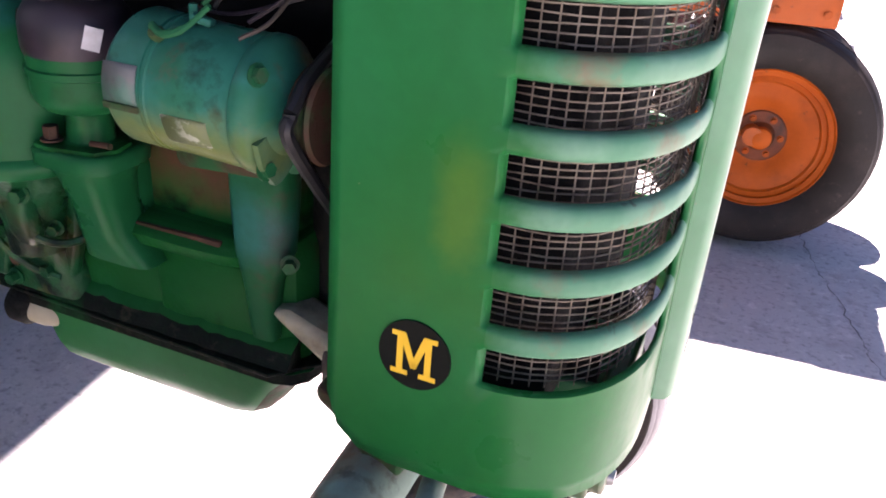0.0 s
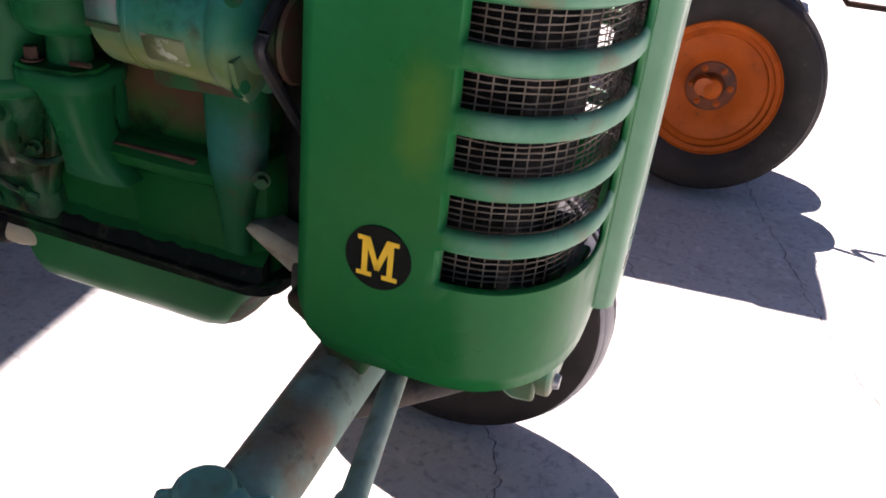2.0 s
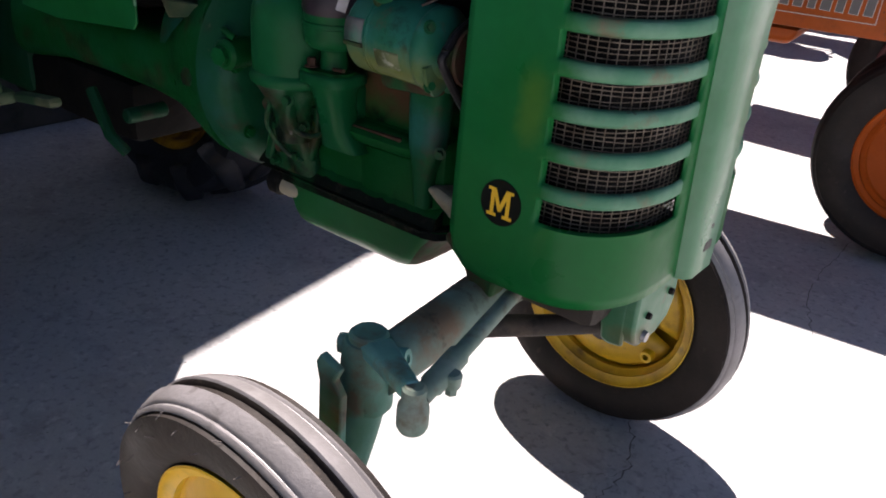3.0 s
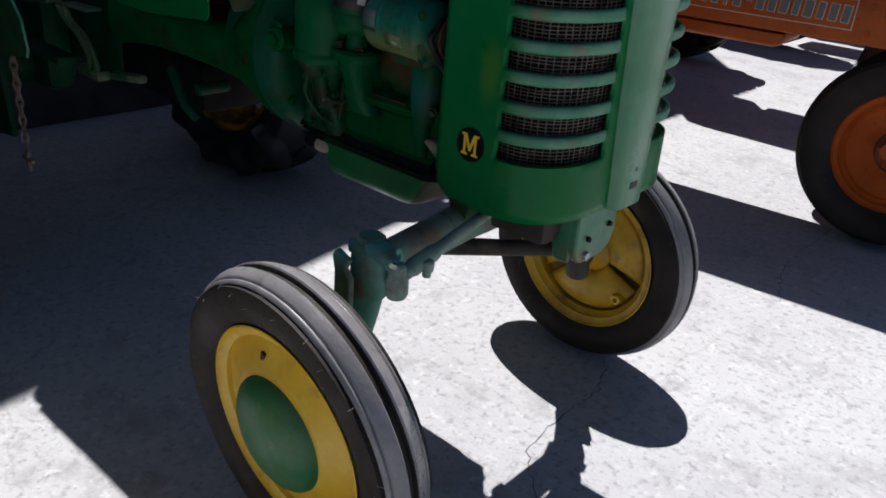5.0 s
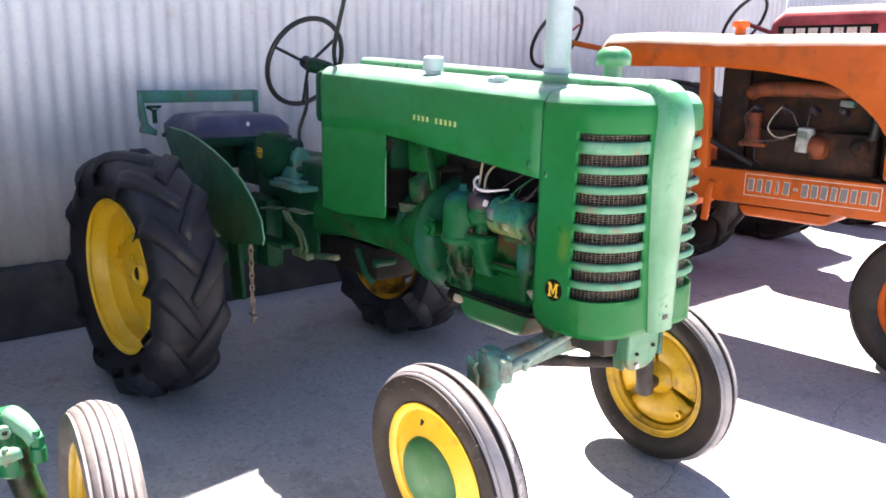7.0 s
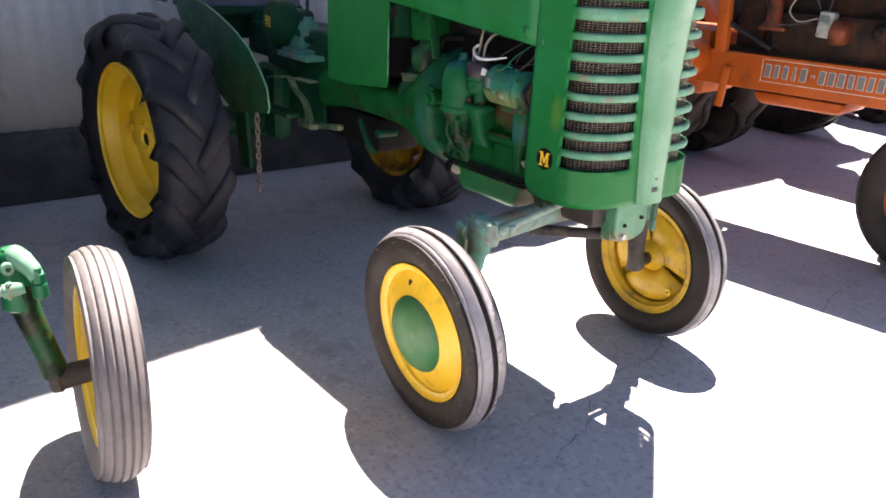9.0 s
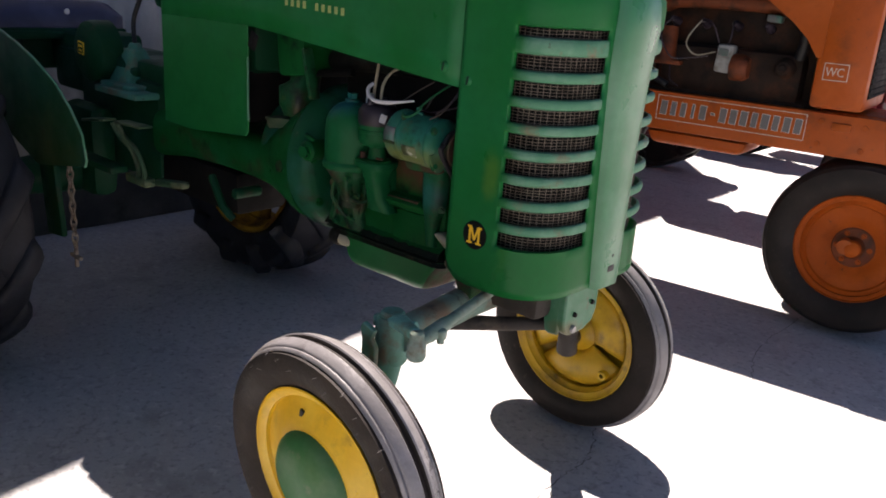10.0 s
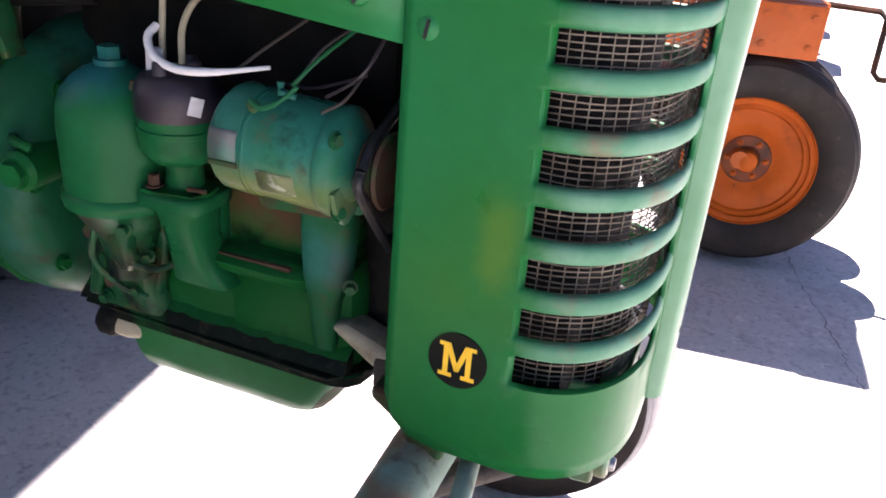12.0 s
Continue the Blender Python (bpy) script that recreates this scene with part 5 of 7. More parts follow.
    box(bm, (0.045, 0.05, 0.10), (-0.325, -0.118, 0.745), bevel=0.01)
    casting(bm, [(-0.332, -0.152, 0.799, 0.050, 0.046), (-0.332, -0.152, 0.812, 0.051, 0.047), (-0.332, -0.152, 0.816, 0.047, 0.043)])
    ped = part("distributor_pedestal", bm, m_filter, tractor, "green cast pedestal of the distributor", smooth=60, m=about(-0.330, -0.152, 0.011, 0.93))
    bm = B()
    lathe(bm, [(0.0, 0.812), (0.034, 0.812), (0.035, 0.818), (0.024, 0.821), (0.022, 0.845), (0.025, 0.850), (0.040, 0.853), (0.048, 0.862), (0.050, 0.872), (0.050, 0.885), (0.0525, 0.886), (0.0525, 0.892), (0.050, 0.893), (0.051, 0.905), (0.0, 0.905)], 32, c)
    dist = part("distributor", bm, m_filter, tractor, "green distributor with a dark cap", m=about(-0.330, -0.152, 0.011, 0.93))
    bm = B()
    lathe(bm, [(0.0515, 0.904), (0.053, 0.910), (0.0525, 0.928), (0.050, 0.938), (0.044, 0.947), (0.030, 0.953), (0.0, 0.954)], 32, c)
    part("distributor_cap", bm, m_cap, dist, "dark brown distributor cap")
    for dx, dy in ((0.026, 0.0), (0.0, 0.026), (0.0, -0.026)):
        bm = B()
        cyl(bm, (-0.330 + dx, -0.155 + dy, 0.95), (-0.330 + dx, -0.155 + dy, 0.966), 0.010, 0.009, seg=12, round_end=0.002)
        part("cap_tower", bm, m_cap, dist)
    bm = B()
    cyl(bm, (-0.352, -0.163, 0.945), (-0.352, -0.163, 0.974), 0.011, 0.010, seg=14, round_end=0.002)
    part("cap_terminal", bm, m_white_wire, dist, "white terminal on the cap")
    bm = B()
    box(bm, (0.016, 0.002, 0.020), (-0.283, -0.182, 0.924), (0, 18, 58))
    part("cap_label", bm, m_white_wire, dist, "small white tag on the cap", smooth=0)
    bm = B()
    tube(bm, curve([(-0.383, -0.168, 0.935), (-0.390, -0.172, 0.905), (-0.387, -0.176, 0.875), (-0.374, -0.18, 0.855)], 5), 0.0035, 8)
    part("distributor_clip", bm, m_rusty, dist, "spring clip of the cap")
    bm = B()
    plate(bm, [(-0.366, -0.193), (-0.345, -0.196), (-0.295, -0.186), (-0.285, -0.165), (-0.29, -0.14), (-0.36, -0.14)], 0.004, Matrix.Translation((0, 0, 0.816)))
    clamp = part("distributor_clamp", bm, m_engine, dist, "clamp plate under the distributor")
    bm = B()
    bolt(bm, (-0.352, -0.182, 0.822), (0, 0, 1), 0.0075, 0.012)
    part("clamp_bolt", bm, m_rusty, clamp)
    bm = B()
    tube(bm, [(-0.305, -0.178, 0.826), (-0.277, -0.182, 0.829)], 0.003, 8)
    part("clamp_screw", bm, m_rusty, clamp)
    # generator: body, cover band, scuffed panel, end plate and pulley
    bm = B()
    a, b = Vector((-0.264, -0.155, 0.895)), Vector((-0.10, -0.155, 0.889))
    lathe(bm, [(0.0, -0.004), (0.040, -0.003), (0.051, 0.002), (0.056, 0.008), (0.057, 0.014), (0.057, 0.050), (0.0585, 0.051), (0.0585, 0.054), (0.057, 0.055), (0.057, 0.142), (0.054, 0.146), (0.0, 0.146)], 44, along(a, b))
    gen = part("generator", bm, m_generator, tractor, "blue-green cylindrical generator with worn maker's plate", m=Matrix.Translation((-0.10, 0, 0)) @ Matrix.Diagonal((0.88, 1, 1, 1)) @ Matrix.Translation((0.10, 0, 0)))
    way = along(a, b)
    bm = B()
    lathe(bm, [(0.0565, 0.012), (0.0588, 0.013), (0.0588, 0.048), (0.0565, 0.049)], 44, way)
    part("generator_band", bm, m_generator, gen, "sheet cover band round the generator")
    bm = B()
    box(bm, (0.040, 0.004, 0.006), (-0.236, -0.2135, 0.8835), (8, 0, 0), bevel=0.001)
    part("band_lug", bm, m_rusty, gen, "rusty folded lug of the band")
    bm = B()
    for i in range(7):
        u = math.radians(156 + 4.5 * i)
        v = math.radians(156 + 4.5 * (i + 1))
        q = [(-0.255, u), (-0.255, v), (-0.217, v), (-0.217, u)]
        bm.faces.new([bm.verts.new((x, -0.155 + 0.0598 * math.cos(w), 0.8945 + 0.0598 * math.sin(w))) for x, w in q])
    bmesh.ops.remove_doubles(bm, verts=bm.verts, dist=1e-5)
    part("scuffed_panel", bm, m_scuffed, gen, "grey scuffed strip on the cover band", solid=0.001)
    bm = B()
    lathe(bm, [(0.0, 0.144), (0.0575, 0.144), (0.0585, 0.146), (0.0585, 0.156), (0.054, 0.162), (0.040, 0.170), (0.030, 0.178), (0.0, 0.178)], 40, way)
    plate(bm, [(-0.205, 0.872), (-0.198, 0.850), (-0.182, 0.831), (-0.172, 0.831), (-0.145, 0.845), (-0.15, 0.89)], 0.006, Matrix.Translation((-0.094, 0, 0)) @ Matrix(((0, 0, -1, 0), (1, 0, 0, 0), (0, 1, 0, 0), (0, 0, 0, 1))))
    part("generator_end", bm, m_generator, gen, "end plate with a pointed mounting ear")
    bm = B()
    for i in range(6):
        u, v = math.radians(188 + 4.5 * i), math.radians(188 + 4.5 * (i + 1))
        bm.faces.new([bm.verts.new((x, -0.155 + 0.0577 * math.cos(w), 0.892 + 0.0577 * math.sin(w))) for x, w in ((-0.193, u), (-0.193, v), (-0.143, v), (-0.143, u))])
    bmesh.ops.remove_doubles(bm, verts=bm.verts, dist=1e-5)
    part("maker_plate", bm, m_plate, gen, "worn maker's plate with unreadable marks", solid=0.0008)
    bm = B()
    lathe(bm, [(0.0, 0.0), (0.036, 0.0), (0.041, 0.004), (0.034, 0.011), (0.034, 0.016), (0.041, 0.023), (0.039, 0.027), (0.0, 0.027)], 32, along((-0.078, -0.152, 0.888), (0, -0.152, 0.888)))
    part("pulley", bm, m_rusty, gen, "rusty belt pulley")
    for z, y in ((0.925, -0.195), (0.846, -0.188)):
        bm = B()
        bolt(bm, (-0.100, y, z), (1, -0.3, 0.2), 0.0065, 0.007)
        part("generator_bolt", bm, m_leg, gen)
    bm = B()
    cyl(bm, (-0.207, -0.190, 0.941), (-0.205, -0.200, 0.946), 0.007, 0.006, seg=10, round_end=0.002)
    part("terminal_stud", bm, m_rusty, gen)
    bm = B()
    tube(bm, curve([(-0.205, -0.20, 0.951), (-0.19, -0.203, 0.946), (-0.172, -0.196, 0.952), (-0.15, -0.19, 0.97)], 5), [0.0034] * 10 + [0.0024] * 6, 8)
    part("terminal_lead", bm, m_leg, gen, "stub of painted cable on the terminal")
    bm = B()
    box(bm, (0.022, 0.010, 0.007), (-0.178, -0.168, 0.953), (0, 12, 10), bevel=0.003)
    cyl(bm, (-0.19, -0.165, 0.950), (-0.19, -0.165, 0.964), 0.0042, seg=6)
    part("generator_terminal", bm, m_generator, gen)
    # fan belt, fan and radiator core
    bm = B()
    tube(bm, curve([(-0.070, -0.196, 0.90), (-0.070, -0.15, 0.930), (-0.070, 0.02, 0.98), (-0.070, 0.05, 0.90), (-0.070, 0.0, 0.70), (-0.070, -0.06, 0.72), (-0.070, -0.192, 0.87), (-0.070, -0.196, 0.90)], 6), 0.006, 8)
    part("fan_belt", bm, m_black, tractor, "black rubber fan belt")
    bm = B()
    for i in range(4):
        box(bm, (0.004, 0.06, 0.15), (-0.03, 0.09 * math.sin(i * math.pi / 2), 0.92 + 0.09 * math.cos(i * math.pi / 2)), (i * 90, 0, 0), bevel=0.001)
    cyl(bm, (-0.07, 0, 0.92), (-0.02, 0, 0.92), 0.03)
    part("fan", bm, m_black, tractor, "dark cooling fan")
    # near-black core: the darkness behind the slots is put into its colour
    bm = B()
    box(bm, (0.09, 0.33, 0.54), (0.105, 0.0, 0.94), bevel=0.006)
    part("radiator", bm, m_near_black, tractor, "dark radiator core behind the grille")
    # pale front plates between engine and grille shell
    bm = B()
    plate(bm, [(-0.145, 0.672), (-0.12, 0.675), (-0.05, 0.652), (0.02, 0.640), (0.02, 0.60), (-0.04, 0.612), (-0.085, 0.632)], 0.05, Matrix.Translation((0, -0.085, 0)) @ XZ)
    part("frame_horn", bm, m_tan, tractor, "tan worn frame horn between engine and grille", bevel=0.010)
    bm = B()
    box(bm, (0.11, 0.16, 0.22), (-0.075, 0.0, 0.74), bevel=0.02)
    part("timing_cover", bm, m_grime, tractor, "dark oily timing cover")
    # added block, near-black, stands for the dark void beside the shell
    bm = B()
    box(bm, (0.05, 0.05, 0.09), (-0.062, -0.10, 0.745), bevel=0.008)
    part("dark_bracket", bm, m_near_black, tractor, "near-black block filling the gap beside the grille shell")
    # small pale cover below the gasket
    bm = B()
    lathe(bm, [(0.0, -0.052), (0.012, -0.051), (0.022, -0.042), (0.028, -0.025), (0.029, -0.008), (0.027, 0.004), (0.0, 0.006)], 24, pose(-0.478, -0.115, 0.578, 0, -78, 8) @ Matrix.Diagonal((0.8, 1, 1, 1)))
    cap = part("drain_cover", bm, m_tan, tractor, "small pale tan rounded cover below the engine")
    bm = B()
    lathe(bm, [(0.029, -0.010), (0.035, -0.006), (0.036, 0.012), (0.03, 0.02)], 24, pose(-0.478, -0.115, 0.578, 0, -78, 8) @ Matrix.Diagonal((0.8, 1, 1, 1)))
    part("cover_ring", bm, m_grime, cap)
    # manifold, carburettor and pipes high in the bay
    bm = B()
    tube(bm, curve([(-0.60, -0.04, 1.02), (-0.45, -0.055, 1.035), (-0.30, -0.05, 1.04), (-0.2, -0.03, 1.05)], 5), 0.03, 12)
    part("manifold", bm, m_grime, tractor, "grimy green manifold")
    bm = B()
    casting(bm, [(-0.66, -0.12, 0.87, 0.035, 0.035), (-0.66, -0.12, 0.90, 0.045, 0.045), (-0.665, -0.115, 0.945, 0.05, 0.045), (-0.66, -0.10, 0.96, 0.035, 0.035), (-0.655, -0.095, 1.02, 0.038, 0.038), (-0.655, -0.095, 1.05, 0.05, 0.045)])
    part("carburettor", bm, m_mount, tractor, "grimy dark green carburettor", smooth=60)
    bm = B()
    box(bm, (0.012, 0.03, 0.13), (-0.583, -0.145, 0.990), (0, -15, 0), bevel=0.003)
    part("bay_strut", bm, m_mount, tractor, "flat green strut inside the engine bay")
    bm = B()
    box(bm, (0.115, 0.10, 0.12), (-0.662, -0.10, 1.035), (0, -6, 0), bevel=0.012)
    part("air_cleaner_box", bm, m_engine, tractor, "oily green box above the carburettor")
    bm = B()
    plate(bm, [(-0.76, 0.855), (-0.70, 0.86), (-0.585, 0.868), (-0.575, 0.862), (-0.575, 0.852), (-0.60, 0.85), (-0.74, 0.825)], 0.06, Matrix.Translation((0, -0.10, 0)) @ XZ)
    part("bay_shelf", bm, m_pedal, tractor, "worn olive brown bracket shelf in the bay", bevel=0.003)
    bm = B()
    tube(bm, [(-0.62, -0.10, 0.985), (-0.47, -0.10, 1.005)], 0.010, 12)
    part("intake_pipe", bm, m_near_black, tractor, "near-black intake pipe behind the filter")
    bm = B()
    tube(bm, curve([(-0.354, -0.150, 0.996), (-0.354, -0.165, 0.986), (-0.338, -0.177, 0.971), (-0.305, -0.184, 0.963), (-0.260, -0.182, 0.966), (-0.200, -0.168, 0.977)], 7), [0.0046] * 28 + [0.0042, 0.0038, 0.0034, 0.003, 0.0028, 0.0026, 0.0024, 0.0022], 10)
    part("white_cable", bm, m_white_wire, tractor, "thick white ignition cable", m=pose(0.010, 0, 0))
    for pts in (((-0.37, -0.10, 1.07), (-0.348, -0.13, 1.04), (-0.338, -0.15, 0.985), (-0.335, -0.155, 0.955)), ((-0.28, -0.08, 1.045), (-0.305, -0.12, 1.03), (-0.313, -0.145, 1.0), (-0.31, -0.155, 0.96))):
        bm = B()
        tube(bm, curve(pts, 6), 0.0038, 8)
        part("ignition_lead", bm, m_tan, tractor, "brown ignition lead")
    rnd = random.Random(3)
    for i, (p, q, mt) in enumerate((((-0.15, -0.19, 0.97), (-0.10, -0.13, 1.03), m_leg), ((-0.235, -0.168, 0.965), (-0.175, -0.12, 1.02), m_brown_grease), ((-0.115, -0.195, 0.95), (-0.085, -0.14, 1.0), m_brown_grease), ((-0.17, -0.15, 0.96), (-0.09, -0.12, 1.04), m_black), ((-0.20, -0.14, 0.955), (-0.11, -0.11, 0.97), m_cap), ((-0.13, -0.16, 0.955), (-0.075, -0.14, 1.02), m_cap))):
        bm = B()
        p, q = Vector(p), Vector(q)
        mid = p.lerp(q, 0.5) + Vector((rnd.uniform(-0.01, 0.012), -0.01, rnd.uniform(-0.012, 0.004)))
        tube(bm, curve([p, mid, q], 5), 0.0022 if mt is m_leg else 0.0018, 6)
        part("thin_wire", bm, mt, tractor, "thin wire to the generator")


build_engine()


def build_rear():
    # a tapering tunnel from the flywheel housing back to the transmission
    bm = B()
    rows = []
    for x, hw, z0, z1 in ((-0.61, 0.168, 0.585, 0.92), (-0.66, 0.160, 0.60, 0.895), (-0.71, 0.148, 0.622, 0.855), (-0.77, 0.136, 0.640, 0.815), (-0.85, 0.130, 0.648, 0.795), (-1.00, 0.128, 0.650, 0.79), (-1.20, 0.130, 0.645, 0.79), (-1.36, 0.14, 0.62, 0.80)):
        row = []
        for k in range(24):
            t = 2 * math.pi * k / 24
            c, q = math.cos(t), math.sin(t)
            row.append(bm.verts.new((x, -0.02 + hw * math.copysign(abs(c) ** 0.6, c), (z0 + z1) / 2 + (z1 - z0) / 2 * math.copysign(abs(q) ** 0.6, q))))
        rows.append(row)
    for u, v in zip(rows, rows[1:]):
        for k in range(24):
            bm.faces.new((u[k], u[(k + 1) % 24], v[(k + 1) % 24], v[k]))
    bm.faces.new(rows[0])
    bm.faces.new(rows[-1])
    part("clutch_housing", bm, m_engine, tractor, "oily green clutch housing tapering back below the hood", smooth=60)
    # near-black puts the shade under the cowl into the case's colour
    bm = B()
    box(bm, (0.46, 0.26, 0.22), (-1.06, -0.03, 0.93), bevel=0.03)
    part("steering_gear_case", bm, m_near_black, tractor, "dark steering gear case under the cowl")
    # added mass, near-black to stand for the shade under the housing
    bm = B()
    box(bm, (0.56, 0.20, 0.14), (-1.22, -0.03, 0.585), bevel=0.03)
    part("drawbar_support", bm, m_near_black, tractor, "near-black filler mass under the clutch housing")
    # added filler plate, closes the view through the shaded bay in near-black
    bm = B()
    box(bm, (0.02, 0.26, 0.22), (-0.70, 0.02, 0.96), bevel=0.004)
    part("firewall", bm, m_near_black, tractor, "dark plate behind the engine")
    bm = B()
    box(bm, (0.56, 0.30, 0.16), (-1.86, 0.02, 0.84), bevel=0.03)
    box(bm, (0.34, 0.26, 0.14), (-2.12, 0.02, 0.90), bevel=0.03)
    part("hydraulic_housing", bm, m_shaded_green, tractor, "dark green hydraulic housing under the seat")
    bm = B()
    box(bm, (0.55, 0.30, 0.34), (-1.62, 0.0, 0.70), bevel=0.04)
    case = part("transmission_case", bm, m_shaded_green, tractor, "dark green transmission and final drive housing")
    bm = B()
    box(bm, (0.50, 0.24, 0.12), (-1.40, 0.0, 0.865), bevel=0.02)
    part("transmission_cover", bm, m_shaded_green, case)
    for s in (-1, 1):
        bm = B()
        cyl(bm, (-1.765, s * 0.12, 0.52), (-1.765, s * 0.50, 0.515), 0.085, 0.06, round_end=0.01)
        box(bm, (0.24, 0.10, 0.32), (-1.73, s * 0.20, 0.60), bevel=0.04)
        part("axle_housing", bm, m_shaded_green, tractor, "dark green rear axle housing")
        # fender plate inside the wheel: straight bottom, round top, with a rolled outer lip
        bm = B()
        out = [(-1.62, 0.585), (-1.29, 0.640), (-1.278, 0.66), (-1.293, 0.735), (-1.36, 0.805), (-1.45, 0.87), (-1.58, 0.925), (-1.72, 0.968), (-1.87, 1.002), (-2.02, 1.024), (-2.2, 1.03), (-2.25, 0.98), (-2.15, 0.85), (-1.9, 0.68)]
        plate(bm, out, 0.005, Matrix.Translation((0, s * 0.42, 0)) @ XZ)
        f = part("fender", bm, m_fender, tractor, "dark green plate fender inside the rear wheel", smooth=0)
        bm = B()
        tube(bm, [(x, s * 0.42 - 0.003, z) for x, z in out[1:11]], 0.004, 8)
        part("fender_lip", bm, m_bar, f, "pale rim of the fender")
        bm = B()
        box(bm, (0.30, 0.06, 0.02), (-1.30, s * 0.33, 0.645), bevel=0.004)
        part("footplate", bm, m_shaded_green, tractor, "narrow steel footplate beside the transmission", m=pose(-0.11, 0, -0.02))
        # drawbar links that hang under the axle
        bm = B()
        box(bm, (0.11, 0.02, 0.30), (-1.47, s * 0.40, 0.50), (0, -6, 0), bevel=0.006)
        part("hanger_link", bm, m_shaded_green, tractor, "hanging flat steel link under the fender", m=pose(-0.12, 0, 0))
    bm = B()
    for i in range(11):
        lathe(bm, [(0.009, -0.0035), (0.0125, 0), (0.009, 0.0035), (0.0055, 0)], 8, pose(-1.30, -0.40, 0.65 - 0.026 * i, 90, 0, 90 * (i % 2)) @ Matrix.Diagonal((1, 1.9, 1, 1)), close=True)
    box(bm, (0.012, 0.012, 0.06), (-1.30, -0.40, 0.345), bevel=0.003)
    box(bm, (0.07, 0.012, 0.012), (-1.30, -0.40, 0.352), bevel=0.003)
    part("hanging_chain", bm, m_chain, tractor, "pale rusty chain hanging with a pin at its end", m=pose(-0.125, -0.01, -0.035))
    # brake drum cover with badge
    bm = B()
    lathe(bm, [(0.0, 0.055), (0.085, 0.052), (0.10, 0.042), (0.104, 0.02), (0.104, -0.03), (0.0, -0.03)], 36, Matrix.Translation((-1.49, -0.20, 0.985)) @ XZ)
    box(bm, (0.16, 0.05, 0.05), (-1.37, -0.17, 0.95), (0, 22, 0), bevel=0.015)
    drum = part("pulley_cover", bm, m_shaded_green, tractor, "round dark green cover with a small yellow badge", m=pose(-0.205, 0.045, -0.05))
    bm = B()
    box(bm, (0.042, 0.002, 0.042), (-1.515, -0.2565, 0.995), (0, 6, 0), bevel=0.0008)
    box(bm, (0.034, 0.002, 0.034), (-1.515, -0.2575, 0.995), (0, 6, 0), bevel=0.0008, mat=1)
    box(bm, (0.024, 0.002, 0.008), (-1.515, -0.2585, 1.001), (0, 6, 0), mat=0)
    box(bm, (0.020, 0.002, 0.006), (-1.515, -0.2585, 0.987), (0, 6, 0), mat=0)
    part("badge", bm, [m_decal_yellow, m_shaded_green], drum, "square yellow and green maker's badge", smooth=0)
    bm = B()
    box(bm, (0.15, 0.15, 0.13), (-1.34, -0.10, 0.995), bevel=0.012, taper=(0.35, 0.35))
    cyl(bm, (-1.34, -0.10, 1.05), (-1.34, -0.10, 1.075), 0.026, 0.02, round_end=0.004)
    box(bm, (0.27, 0.24, 0.022), (-1.27, -0.10, 0.925), bevel=0.006)
    box(bm, (0.20, 0.20, 0.014), (-1.30, -0.10, 0.943), bevel=0.004)
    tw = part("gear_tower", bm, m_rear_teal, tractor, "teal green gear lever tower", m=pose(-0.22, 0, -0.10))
    bm = B()
    tube(bm, curve([(-1.34, -0.10, 1.06), (-1.36, -0.09, 1.15), (-1.33, -0.07, 1.25), (-1.36, -0.05, 1.36)], 6), 0.008, 10)
    part("gear_lever", bm, m_black, tw, "thin bent gear lever")
    # pedals and levers
    for size, at, turn in (((0.15, 0.045, 0.008), (-1.30, -0.31, 0.785), (0, -8, 0)), ((0.15, 0.045, 0.008), (-1.10, -0.30, 0.80), (0, -2, 0))):
        bm = B()
        box(bm, size, at, turn, bevel=0.003)
        part("pedal_pad", bm, m_pedal, tractor, "worn green pedal pad", m=pose(-0.12, 0, -0.03))
    for d in (0.0, 0.035):
        bm = B()
        tube(bm, curve([(-1.21 + d, -0.31, 0.79), (-1.19 + d, -0.30, 0.75), (-1.12 + d, -0.30, 0.72), (-1.10 + d, -0.29, 0.66), (-1.13 + d, -0.28, 0.62)], 5), 0.008, 8)
        part("pedal_lever", bm, m_pedal, tractor, "bent worn green pedal lever", m=pose(-0.12, 0, -0.03))
    bm = B()
    box(bm, (0.12, 0.04, 0.03), (-1.13, -0.27, 0.62), bevel=0.008)
    box(bm, (0.16, 0.03, 0.022), (-0.98, -0.25, 0.635), (0, -8, 0), bevel=0.008)
    part("pedal_bracket", bm, m_pedal, tractor, "worn green pedal bracket", m=pose(-0.12, 0, -0.03))
    bm = B()
    cyl(bm, (-0.85, -0.11, 0.62), (-0.85, -0.20, 0.62), 0.015, round_end=0.004)
    tube(bm, [(-0.93, -0.22, 0.66), (-0.86, -0.23, 0.585), (-0.84, -0.21, 0.55)], 0.012, 8)
    part("clutch_shaft", bm, m_shaded_green, tractor, "clutch cross shaft and arm")
    bm = B()
    bolt(bm, (-0.665, -0.168, 0.735), (0, -1, 0.1), 0.018, 0.012)
    part("housing_plug", bm, m_mount, tractor, "hexagon plug on the side of the clutch housing")
    # seat with back rail
    bm = B()
    sx, sy = 0.40, 0.48
    n = 12
    for z, inset, crown in ((0, 0, 0),):
        rows = []
        for i in range(n + 1):
            row = []
            for j in range(n + 1):
                u, v = 2 * i / n - 1, 2 * j / n - 1
                e = (1 - abs(u) ** 5) * (1 - abs(v) ** 5)
                row.append(bm.verts.new((-2.02 + u * sx / 2, -0.05 + v * sy / 2, 1.045 + 0.055 * e ** 0.28 + 0.008 * (1 - u * u) * (1 - v * v))))
            rows.append(row)
        for a, b in zip(rows, rows[1:]):
            for j in range(n):
                bm.faces.new((a[j], a[j + 1], b[j + 1], b[j]))
